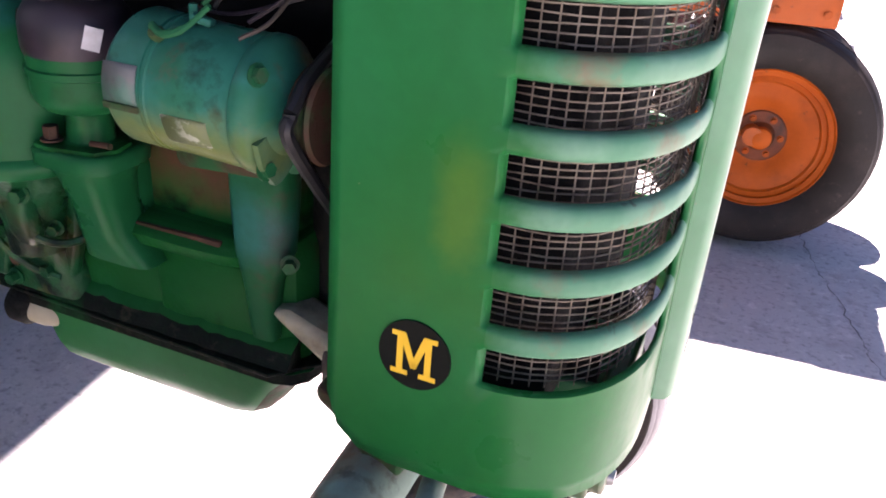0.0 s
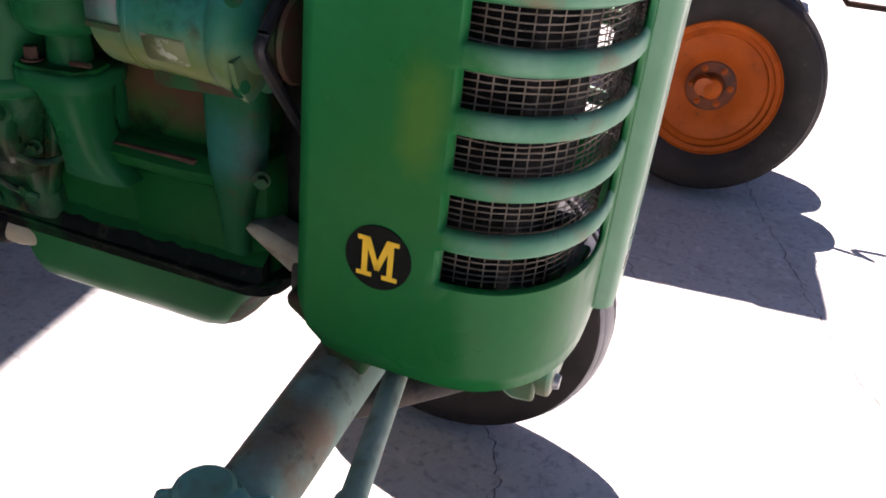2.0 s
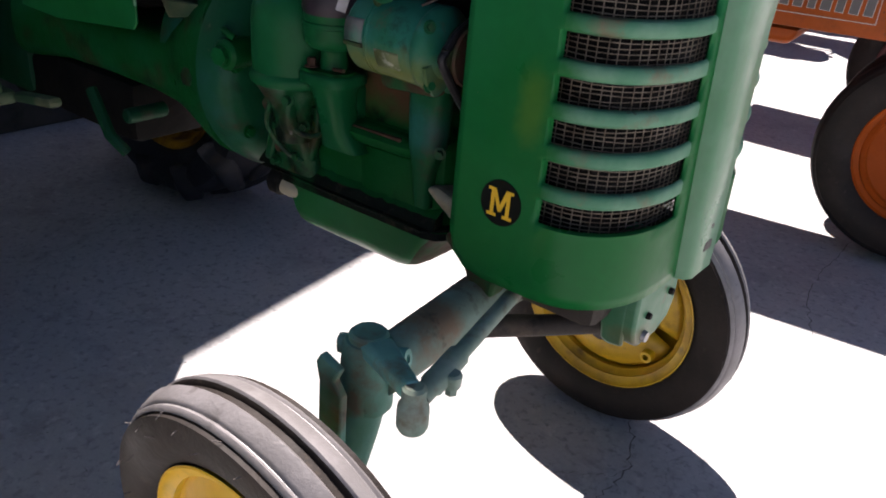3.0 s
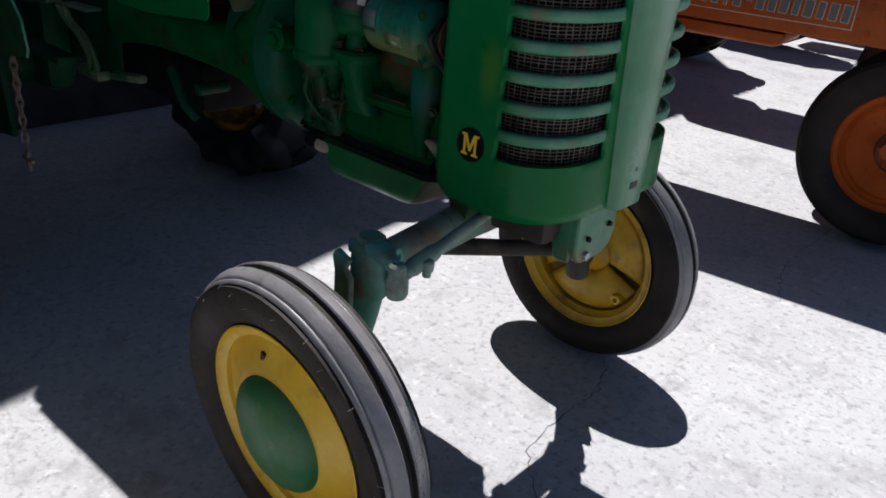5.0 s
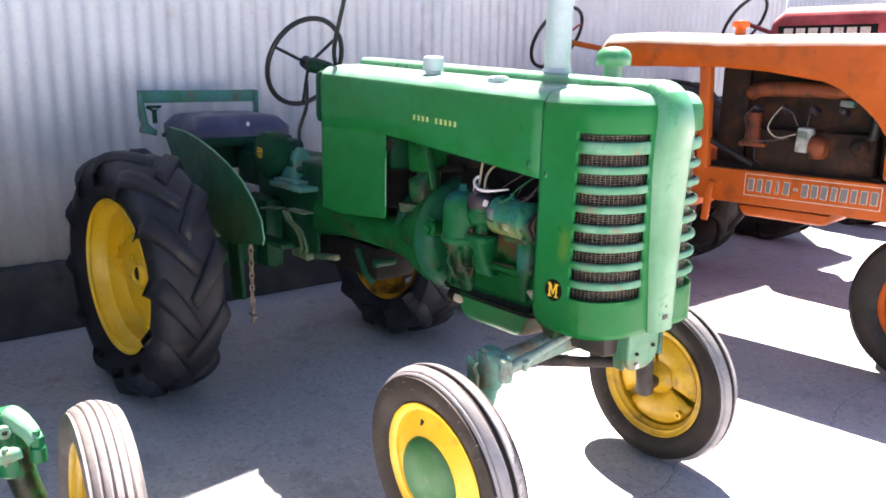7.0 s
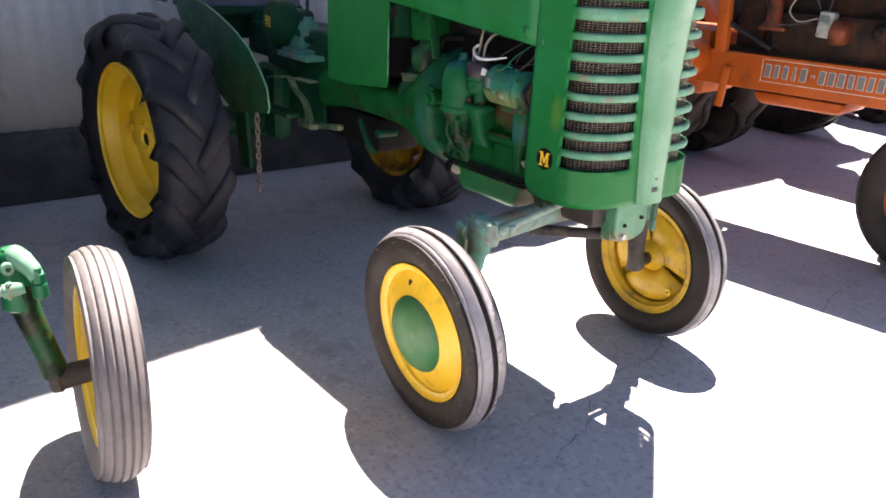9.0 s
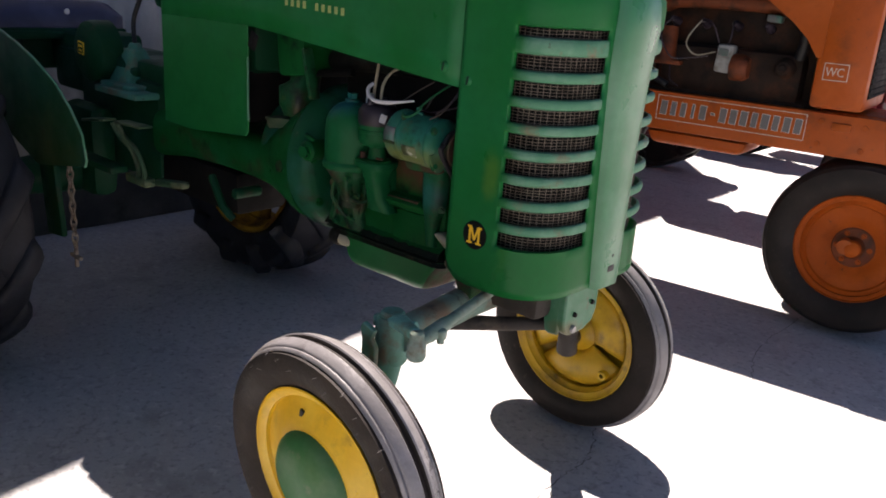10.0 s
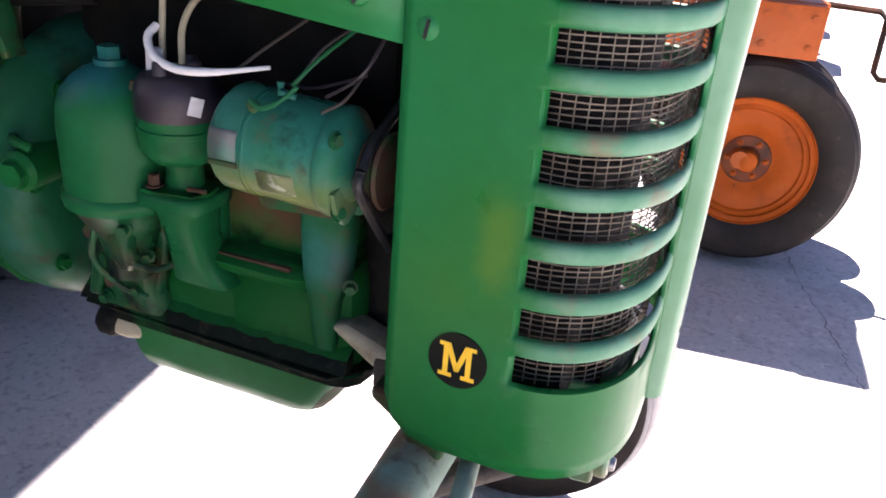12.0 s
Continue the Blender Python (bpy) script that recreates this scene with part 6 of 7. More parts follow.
        edge = [rows[0][j] for j in range(n + 1)] + [rows[i][n] for i in range(1, n + 1)] + [rows[n][j] for j in range(n - 1, -1, -1)] + [rows[i][0] for i in range(n - 1, 0, -1)]
        low = [bm.verts.new((v.co.x, v.co.y, 1.0)) for v in edge]
        for k in range(len(edge)):
            bm.faces.new((edge[k], edge[(k + 1) % len(edge)], low[(k + 1) % len(edge)], low[k]))
        bm.faces.new(low)
    cushion = part("seat_cushion", bm, m_vinyl, tractor, "flat navy blue vinyl seat cushion", smooth=60, m=pose(-0.28, -0.05, -0.02))
    bm = B()
    cyl(bm, (-1.818, -0.03, 1.06), (-1.814, -0.03, 1.06), 0.011, 0.009, seg=14)
    part("seat_button", bm, m_white_wire, cushion, "small white mark on the cushion")
    bm = B()
    box(bm, (0.42, 0.50, 0.022), (-2.02, -0.05, 0.988), bevel=0.006)
    box(bm, (0.10, 0.30, 0.14), (-1.95, -0.02, 0.91), bevel=0.02)
    box(bm, (0.03, 0.50, 0.03), (-1.82, -0.05, 0.975), bevel=0.006)
    part("seat_frame", bm, m_shaded_green, tractor, "dark green seat frame", m=pose(-0.28, -0.05, -0.02))
    bm = B()
    pts = [(-2.12, -0.43, 1.04), (-2.26, -0.43, 1.05), (-2.30, -0.42, 1.10), (-2.305, -0.42, 1.20)]
    box(bm, (0.012, 0.63, 0.062), (-2.305, -0.12, 1.195), bevel=0.004)
    plate(bm, [(-2.312, 1.226), (-2.27, 1.226), (-2.20, 1.07), (-2.10, 1.045), (-2.10, 1.02), (-2.25, 1.02), (-2.312, 1.10)], 0.010, Matrix.Translation((0, -0.425, 0)) @ XZ)
    box(bm, (0.05, 0.012, 0.20), (-2.29, 0.19, 1.125), bevel=0.004)
    box(bm, (0.20, 0.02, 0.03), (-2.20, -0.43, 1.035), bevel=0.005)
    box(bm, (0.20, 0.02, 0.03), (-2.20, 0.19, 1.035), bevel=0.005)
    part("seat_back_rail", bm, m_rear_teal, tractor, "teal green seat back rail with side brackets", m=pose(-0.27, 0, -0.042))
    bm = B()
    tube(bm, [(-2.17, -0.40, 1.05), (-2.175, -0.40, 1.11)], 0.012, 8)
    tube(bm, [(-2.175, -0.435, 1.13), (-2.175, -0.40, 1.108), (-2.175, -0.365, 1.13), (-2.175, -0.435, 1.13)], 0.007, 8)
    part("hitch_lever", bm, m_shaded_green, tractor, "small lever with a loop handle beside the seat", m=pose(-0.28, 0, -0.02))
    # steering
    bm = B()
    sm = along((-1.655, -0.01, 1.334), (-1.670, -0.0122, 1.340))
    R = 0.195
    rings = []
    for i in range(48):
        a = 2 * math.pi * i / 48
        rings.append([bm.verts.new(sm @ Vector(((R + 0.011 * math.cos(b)) * math.cos(a), (R + 0.011 * math.cos(b)) * math.sin(a), 0.011 * math.sin(b)))) for b in [2 * math.pi * k / 10 for k in range(10)]])
    for i in range(48):
        u, v = rings[i], rings[(i + 1) % 48]
        for k in range(10):
            bm.faces.new((u[k], u[(k + 1) % 10], v[(k + 1) % 10], v[k]))
    wheel = part("steering_wheel", bm, m_black, tractor, "black three-spoke steering wheel")
    for i in range(3):
        a = 2 * math.pi * i / 3 + 0.35
        bm = B()
        tube(bm, [sm @ Vector((0.02 * math.cos(a), 0.02 * math.sin(a), -0.02)), sm @ Vector((R * math.cos(a), R * math.sin(a), 0))], 0.007, 8)
        part("spoke", bm, m_black, wheel)
    bm = B()
    cyl(bm, sm @ Vector((0, 0, 0.012)), sm @ Vector((0, 0, -0.05)), 0.028, 0.03, round_end=0.006)
    part("wheel_hub", bm, m_black, wheel)
    bm = B()
    tube(bm, [(-1.60, -0.01, 1.325), (-1.12, -0.01, 1.27)], 0.022, 14)
    cyl(bm, (-1.59, -0.01, 1.323), (-1.46, -0.01, 1.305), 0.034, 0.03, round_end=0.006)
    part("steering_column", bm, m_shaded_green, tractor, "dark green steering column")
    bm = B()
    tube(bm, curve([(-1.36, -0.04, 1.32), (-1.35, -0.05, 1.40), (-1.28, -0.05, 1.56), (-1.24, -0.05, 1.66)], 5), 0.009, 8)
    part("throttle_lever", bm, m_black, tractor, "long thin throttle lever")


build_rear()


# ---- the orange tractor ----
def build_orange():
    T = thing("orange_tractor", "vintage orange row crop tractor parked beside the green one", "tractor", pose(0.013, 1.886, -0.022, 0, 0, 5.8))
    bm = B()
    box(bm, (1.42, 0.05, 0.165), (-0.315, 0.03, 0.79), bevel=0.006)
    rail = part("frame_rail", bm, m_orange, T, "orange frame rail with white outlined lettering")
    bm = B()
    box(bm, (1.42, 0.05, 0.165), (-0.315, 0.40, 0.79), bevel=0.006)
    part("frame_rail", bm, m_orange, T, "orange frame rail")
    # outlined plain lettering blocks in a white frame
    bm = B()
    x0, x1, z0, z1 = -0.62, 0.005, 0.752, 0.858
    for a, b, c, d in ((x0, z0, x1, z0 + 0.0025), (x0, z1 - 0.0025, x1, z1), (x0, z0, x0 + 0.0025, z1), (x1 - 0.0025, z0, x1, z1)):
        box(bm, (c - a, 0.002, d - b), ((a + c) / 2, 0.004, (b + d) / 2))
    for i in range(14):
        w = (0.031, 0.026, 0.026, 0.014, 0.030, 0.02, 0.031, 0.031, 0.032, 0.026, 0.034, 0.027, 0.031, 0.030)[i]
        h = 0.062 if i != 5 else 0.012
        x = -0.588 + 0.0434 * i
        box(bm, (w, 0.002, h), (x, 0.004, 0.805), (0, 3, 0), bevel=0.0006)
        box(bm, (w - 0.0042, 0.002, h - 0.0042 if i != 5 else 0.008), (x, 0.0028, 0.805), (0, 3, 0), mat=1)
    part("rail_lettering", bm, [m_decal_white, m_decal_grey], rail, "white outlined grey lettering blocks in a thin white frame", smooth=0)
    for x, z in ((0.06, 0.84), (0.06, 0.75), (0.22, 0.835), (0.36, 0.835), (0.22, 0.745), (0.36, 0.745), (-0.75, 0.80)):
        bm = B()
        bolt(bm, (x, 0.006, z), (0, -1, 0), 0.009, 0.006)
        part("bolt", bm, m_orange, rail)
    bm = B()
    box(bm, (0.07, 0.012, 0.03), (0.135, 0.002, 0.825), bevel=0.003)
    part("rail_clip", bm, m_orange, rail)
    bm = B()
    box(bm, (0.36, 0.345, 0.05), (0.22, 0.215, 0.852), bevel=0.006)
    box(bm, (0.30, 0.34, 0.12), (0.22, 0.215, 0.77), bevel=0.01)
    cyl(bm, (0.24, 0.215, 0.72), (0.24, 0.215, 0.36), 0.05, 0.045)
    part("front_bolster", bm, m_orange, T, "orange front bolster casting")
    bm = B()
    tube(bm, [(0.24, 0.0, 0.36), (0.24, 0.43, 0.36)], 0.03, 14)
    part("front_axle", bm, m_orange, T, "short orange front axle")
    for s, y in ((-1, 0.06), (1, 0.37)):
        side = AXLE_Y if s > 0 else pose(0, 0, 0, 0, 0, 180) @ AXLE_Y
        m = pose(0.265, y, 0.352) @ pose(0, 0, 0, 3 * s, 0, 0) @ side
        bm = B()
        lathe(bm, rim_profile(0.218, 0.11, 0.03), 56, close=True)
        lathe(bm, [(0.205, 0.030), (0.178, 0.036), (0.172, 0.027), (0.150, 0.025), (0.143, 0.0245), (0.136, 0.0235), (0.110, 0.018), (0.092, 0.006), (0.080, 0.004), (0.05, 0.004), (0.05, -0.004), (0.080, -0.004), (0.092, -0.002), (0.11, 0.010), (0.136, 0.0155), (0.143, 0.0165), (0.150, 0.017), (0.172, 0.019), (0.178, 0.028), (0.205, 0.022)], 56, close=True)
        wh = part("front_wheel", bm, m_orange_wheel, T, "dirty orange pressed steel front wheel", m=m)
        bm = B()
        front_tyre(bm, 0.352, 0.165, 0.218, Matrix(), ribs=3)
        part("tyre", bm, [m_rubber, m_rubber], wh, "black ribbed front tyre")
        # recess bands in darker orange: the ring of shade is painted on
        bm = B()
        lathe(bm, [(0.082, 0.0045), (0.078, 0.0085), (0.046, 0.0105), (0.040, 0.020), (0.036, 0.034), (0.033, 0.054), (0.022, 0.061), (0.0, 0.063)], 28, mats=[1, 1, 1, 1, 0, 0, 0])
        part("hub", bm, [m_orange_wheel, m_orange_dark], wh, "orange hub cap in a recess coloured darker for its shade")
        for i in range(6):
            a = i * math.pi / 3
            bm = B()
            bolt(bm, (0.062 * math.cos(a), 0.062 * math.sin(a), 0.009), (0, 0, 1), 0.0075, 0.011)
            part("wheel_nut", bm, m_orange_wheel, wh)
    # radiator shell with model letters
    bm = B()
    box(bm, (0.20, 0.46, 0.62), (0.10, 0.20, 1.20), bevel=0.02)
    rad = part("radiator_shell", bm, m_orange, T, "orange radiator shell with a small white letter plate")
    bm = B()
    box(bm, (0.004, 0.38, 0.5), (0.201, 0.20, 1.19), bevel=0.001)
    core = part("radiator_core", bm, m_near_black, rad, "dark radiator core")
    fin = None
    for i in range(20):
        bm = B()
        box(bm, (0.008, 0.37, 0.006))
        if fin is None:
            fin = part("fin", bm, m_near_black, core, m=pose(0.203, 0.20, 0.95), smooth=0)
        else:
            bm.free()
            ob = new("fin", fin.data)
            ob.parent = core
            ob.matrix_local = pose(0.203, 0.20, 0.95 + 0.025 * i)
    bm = B()
    for a, b, c, d in ((0.035, 1.0, 0.125, 1.0025), (0.035, 1.0625, 0.125, 1.065), (0.035, 1.0, 0.0375, 1.065), (0.1225, 1.0, 0.125, 1.065)):
        box(bm, (c - a, 0.002, d - b), ((a + c) / 2, -0.0305, (b + d) / 2))
    part("letter_frame", bm, m_decal_white, rad, smooth=0)
    cu = bpy.data.curves.new("letters", "FONT")
    cu.body, cu.size, cu.extrude, cu.offset = "WC", 0.046, 0.0008, 0.0
    tmp = new("letters", cu)
    me = bpy.data.meshes.new_from_object(tmp.evaluated_get(bpy.context.evaluated_depsgraph_get()))
    bpy.data.objects.remove(tmp)
    me.materials.clear()
    me.materials.append(m_decal_white)
    lt = new("letters", me)
    lt.parent = rad
    lt.matrix_local = pose(0.042, -0.0305, 1.017, 90, 0, 0) @ Matrix.Diagonal((0.85, 1, 1, 1))
    tagged(lt, label="white letters WC")
    # hood and fuel tank: a rounded cover swept along
    bm = B()
    rows = []
    for x, zt, low in ((0.20, 1.50, 1.40), (0.02, 1.505, 1.33), (-0.25, 1.51, 1.30), (-0.55, 1.51, 1.345), (-0.82, 1.51, 1.365), (-0.85, 1.515, 1.365), (-1.25, 1.53, 1.36), (-1.45, 1.525, 1.365), (-1.485, 1.49, 1.385)):
        prof = [(-0.02, low), (-0.03, zt - 0.08)]
        for i in range(1, 6):
            a = math.pi / 2 * i / 5
            prof.append((-0.03 + 0.07 * (1 - math.cos(a)), zt - 0.07 + 0.07 * math.sin(a)))
        prof += [(0.2, zt + 0.012)]
        prof += [(0.4 - y, z) for y, z in prof[-2::-1]]
        rows.append([bm.verts.new((x, y, z)) for y, z in prof])
    for u, v in zip(rows, rows[1:]):
        for k in range(len(u) - 1):
            bm.faces.new((u[k], u[k + 1], v[k + 1], v[k]))
    bm.faces.new(rows[-1])
    bm.faces.new(rows[0])
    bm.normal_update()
    # upward and shoulder faces take the paler copy with the painted sheen
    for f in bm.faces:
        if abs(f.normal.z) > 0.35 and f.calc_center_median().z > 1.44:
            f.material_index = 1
    part("hood", bm, [m_orange, m_sunlit_orange], T, "rounded orange hood and fuel tank, sun sheen coloured on top", solid=0.004, smooth=50)
    bm = B()
    box(bm, (0.06, 0.05, 0.52), (-0.865, 0.02, 1.12), (0, -3, 0), bevel=0.008)
    part("tank_support", bm, m_orange, T, "orange upright under the tank")
    bm = B()
    tube(bm, [(-0.90, 0.03, 1.03), (-0.60, 0.03, 0.90)], 0.014, 10)
    part("strut", bm, m_black, T)
    # arched side sheet between the hood and the radiator shell
    bm = B()
    plate(bm, [(-0.88, 1.385), (-0.63, 1.375), (-0.46, 1.357), (-0.33, 1.325), (-0.21, 1.275), (-0.11, 1.205), (-0.045, 1.145), (0.0, 1.08), (0.02, 1.08), (0.02, 1.46), (-0.88, 1.46)], 0.004, Matrix.Translation((0, -0.0285, 0)) @ XZ)
    part("hood_side", bm, m_orange, T, "orange side sheet with an arched lower edge", smooth=0)
    bm = B()
    box(bm, (0.68, 0.22, 0.52), (-0.36, 0.25, 1.12), bevel=0.02)
    box(bm, (0.16, 0.22, 0.50), (-0.78, 0.25, 1.13), bevel=0.03)
    blk = part("engine_block", bm, m_rust_soot, T, "dark sooty engine block")
    bm = B()
    box(bm, (0.60, 0.10, 0.22), (-0.36, 0.12, 0.97), bevel=0.03)
    part("crankcase_side", bm, m_rust_soot, blk, "dark greasy crankcase side")
    # added unseen block: stops sun leaking between the engine and far rail
    bm = B()
    box(bm, (0.86, 0.33, 0.17), (-0.45, 0.225, 0.81), bevel=0.03)
    part("sump", bm, m_rust_soot, blk, "added dark filler between the frame rails")
    bm = B()
    tube(bm, curve([(-0.68, 0.12, 1.24), (-0.6, 0.09, 1.262), (-0.35, 0.085, 1.265), (-0.15, 0.09, 1.255), (-0.08, 0.12, 1.22)], 6), 0.036, 14)
    part("manifold", bm, m_orange_dark, blk, "dirty orange manifold")
    for i in range(4):
        bm = B()
        x = -0.62 + 0.133 * i
        cyl(bm, (x, 0.11, 1.165), (x, 0.045, 1.18), 0.020, 0.013, round_end=0.004)
        cyl(bm, (x, 0.045, 1.18), (x, 0.03, 1.184), 0.006, seg=8)
        part("spark_plug", bm, m_cap, blk, "dark spark plug")
    bm = B()
    lathe(bm, [(0.0, 1.15), (0.03, 1.148), (0.034, 1.14), (0.036, 1.03), (0.048, 1.015), (0.05, 1.0), (0.0, 1.0)], 20, Matrix.Translation((-0.63, 0.06, 0)))
    stand = part("oil_filler", bm, m_orange_dark, T, "dirty orange upright filler on the engine")
    bm = B()
    box(bm, (0.13, 0.07, 0.02), (-0.62, 0.06, 0.997), bevel=0.006)
    part("filler_foot", bm, m_orange_dark, stand)
    bm = B()
    box(bm, (0.07, 0.06, 0.115), (-0.372, 0.055, 1.035), (0, 3, 0), bevel=0.010)
    mag = part("magneto", bm, m_scuffed_pale, T, "pale dirty aluminium magneto")
    bm = B()
    box(bm, (0.04, 0.006, 0.03), (-0.375, 0.023, 1.062), (0, 3, 0), bevel=0.002)
    part("magneto_plate", bm, m_scuffed, mag)
    bm = B()
    lathe(bm, [(0.0, 0.0), (0.052, 0.0), (0.056, 0.008), (0.054, 0.05), (0.04, 0.07), (0.0, 0.072)], 24, along((-0.338, 0.05, 1.005), (-0.25, 0.05, 1.003)))
    part("pump", bm, m_orange_dark, T, "round dirty orange pump housing")
    bm = B()
    cyl(bm, (-0.13, 0.09, 1.02), (-0.13, 0.03, 1.02), 0.045, 0.038, round_end=0.012)
    cyl(bm, (-0.13, 0.03, 1.02), (-0.13, 0.012, 1.022), 0.016, seg=12, round_end=0.004)
    part("water_pump", bm, m_rust_soot, T, "brown rusty water pump")
    bm = B()
    box(bm, (0.06, 0.05, 0.03), (-0.20, 0.06, 1.21), (0, 4, 0), bevel=0.006)
    part("coil_bracket", bm, m_scuffed, T, "small grey bracket")
    bm = B()
    tube(bm, curve([(-0.15, 0.05, 1.30), (-0.10, 0.045, 1.25), (-0.07, 0.05, 1.15), (-0.08, 0.06, 1.06)], 6), 0.022, 10)
    part("water_hose", bm, m_black, T, "black rubber water hose")
    for i, pts in enumerate((((-0.62, 0.03, 1.184), (-0.655, 0.01, 1.12), (-0.60, 0.0, 1.03), (-0.55, 0.02, 1.02), (-0.44, 0.03, 1.04)), ((-0.487, 0.03, 1.184), (-0.52, 0.01, 1.13), (-0.53, 0.0, 1.08), (-0.49, 0.02, 1.04), (-0.41, 0.03, 1.06)), ((-0.354, 0.03, 1.184), (-0.35, 0.01, 1.13), (-0.36, 0.02, 1.095)), ((-0.60, 0.03, 0.99), (-0.58, 0.0, 0.93), (-0.55, 0.03, 0.90)), ((-0.487, 0.03, 1.184), (-0.43, 0.0, 1.17), (-0.40, 0.02, 1.10)))):
        bm = B()
        tube(bm, curve(pts, 6), 0.0032, 6)
        part("ignition_wire", bm, m_worn if i == 1 else m_cap, T, "thin ignition wire")
    bm = B()
    box(bm, (0.40, 0.30, 0.06), (-0.45, 0.22, 0.665), bevel=0.02, taper=(1.15, 1.1))
    part("oil_pan", bm, m_orange, T, "orange oil pan under the rails")
    bm = B()
    box(bm, (0.7, 0.36, 0.34), (-1.28, 0.22, 0.80), bevel=0.05)
    part("transmission_case", bm, m_orange, T, "orange transmission housing")
    bm = B()
    cyl(bm, (-1.0, 0.02, 0.83), (-1.0, -0.16, 0.83), 0.10, 0.10, round_end=0.012, seg=32)
    part("belt_pulley", bm, m_orange, T, "round orange belt pulley")
    bm = B()
    box(bm, (0.04, 0.018, 0.20), (-0.80, -0.01, 0.70), (0, 6, 0), bevel=0.006)
    part("hanging_arm", bm, m_orange, T, "short orange arm below the rail")
    bm = B()
    cu = along((-1.95, 0.18, 1.52), (-1.975, 0.18, 1.535))
    R = 0.2
    pts = [cu @ Vector((R * math.cos(2 * math.pi * i / 40), R * math.sin(2 * math.pi * i / 40), 0)) for i in range(41)]
    tube(bm, pts, 0.011, 8, caps=False)
    sw = part("steering_wheel", bm, m_black, T, "black steering wheel")
    for i in range(3):
        a = 2 * math.pi * i / 3 + 0.5
        bm = B()
        tube(bm, [cu @ Vector((0, 0, -0.02)), cu @ Vector((R * math.cos(a), R * math.sin(a), 0))], 0.007, 8)
        part("spoke", bm, m_red, sw)
    bm = B()
    tube(bm, [(-1.95, 0.18, 1.51), (-1.3, 0.18, 1.40)], 0.016, 10)
    part("steering_shaft", bm, m_orange, T, "orange steering shaft")
    # rear wheels and curved fender
    for s, y in ((-1, -0.59), (1, 0.95)):
        side = AXLE_Y if s > 0 else pose(0, 0, 0, 0, 0, 180) @ AXLE_Y
        rw = B()
        rear_tyre(rw, 0.60, 0.28, 0.37)
        w = part("rear_tyre", rw, m_rubber, T, "large dark lugged rear tyre", m=pose(-1.93, y * 0.9 + 0.02, 0.59) @ side, smooth=35)
        add_lugs(w, 0.60, 0.28, m_rubber)
        bm = B()
        lathe(bm, rim_profile(0.37, 0.2, 0.05), 48, close=True)
        lathe(bm, [(0.34, 0.0), (0.2, 0.03), (0.08, 0.03), (0.0, 0.05), (0.0, 0.02), (0.2, 0.01), (0.34, -0.02)], 40)
        part("rim", bm, m_orange, w, "orange rear rim")
        bm = B()
        rows = []
        for i in range(15):
            a = math.radians(15 + 120 * i / 14)
            rows.append([bm.verts.new((-1.93 + 0.66 * math.cos(a), (y * 0.9 + 0.02) + q, 0.59 + 0.66 * math.sin(a))) for q in (-0.14, 0.14)])
        for u, v in zip(rows, rows[1:]):
            bm.faces.new((u[0], u[1], v[1], v[0]))
        part("fender", bm, m_orange, T, "curved orange rear fender", solid=0.004)
    bm = B()
    lathe(bm, [(0.026, 1.49), (0.026, 1.555), (0.04, 1.56), (0.044, 1.57), (0.042, 1.588), (0.0, 1.594)], 24, Matrix.Translation((-0.81, 0.20, 0)))
    part("filler_cap", bm, m_orange, T, "orange filler neck with a cap on the hood")
    bm = B()
    tube(bm, [(0.36, 0.20, 0.86), (0.56, 0.14, 0.86), (0.58, 0.12, 0.84), (0.58, 0.10, 0.68), (0.60, 0.10, 0.66), (0.72, 0.10, 0.66)], 0.010, 8)
    part("starting_crank", bm, m_rust_soot, T, "bent rusty starting crank at the front")


build_orange()


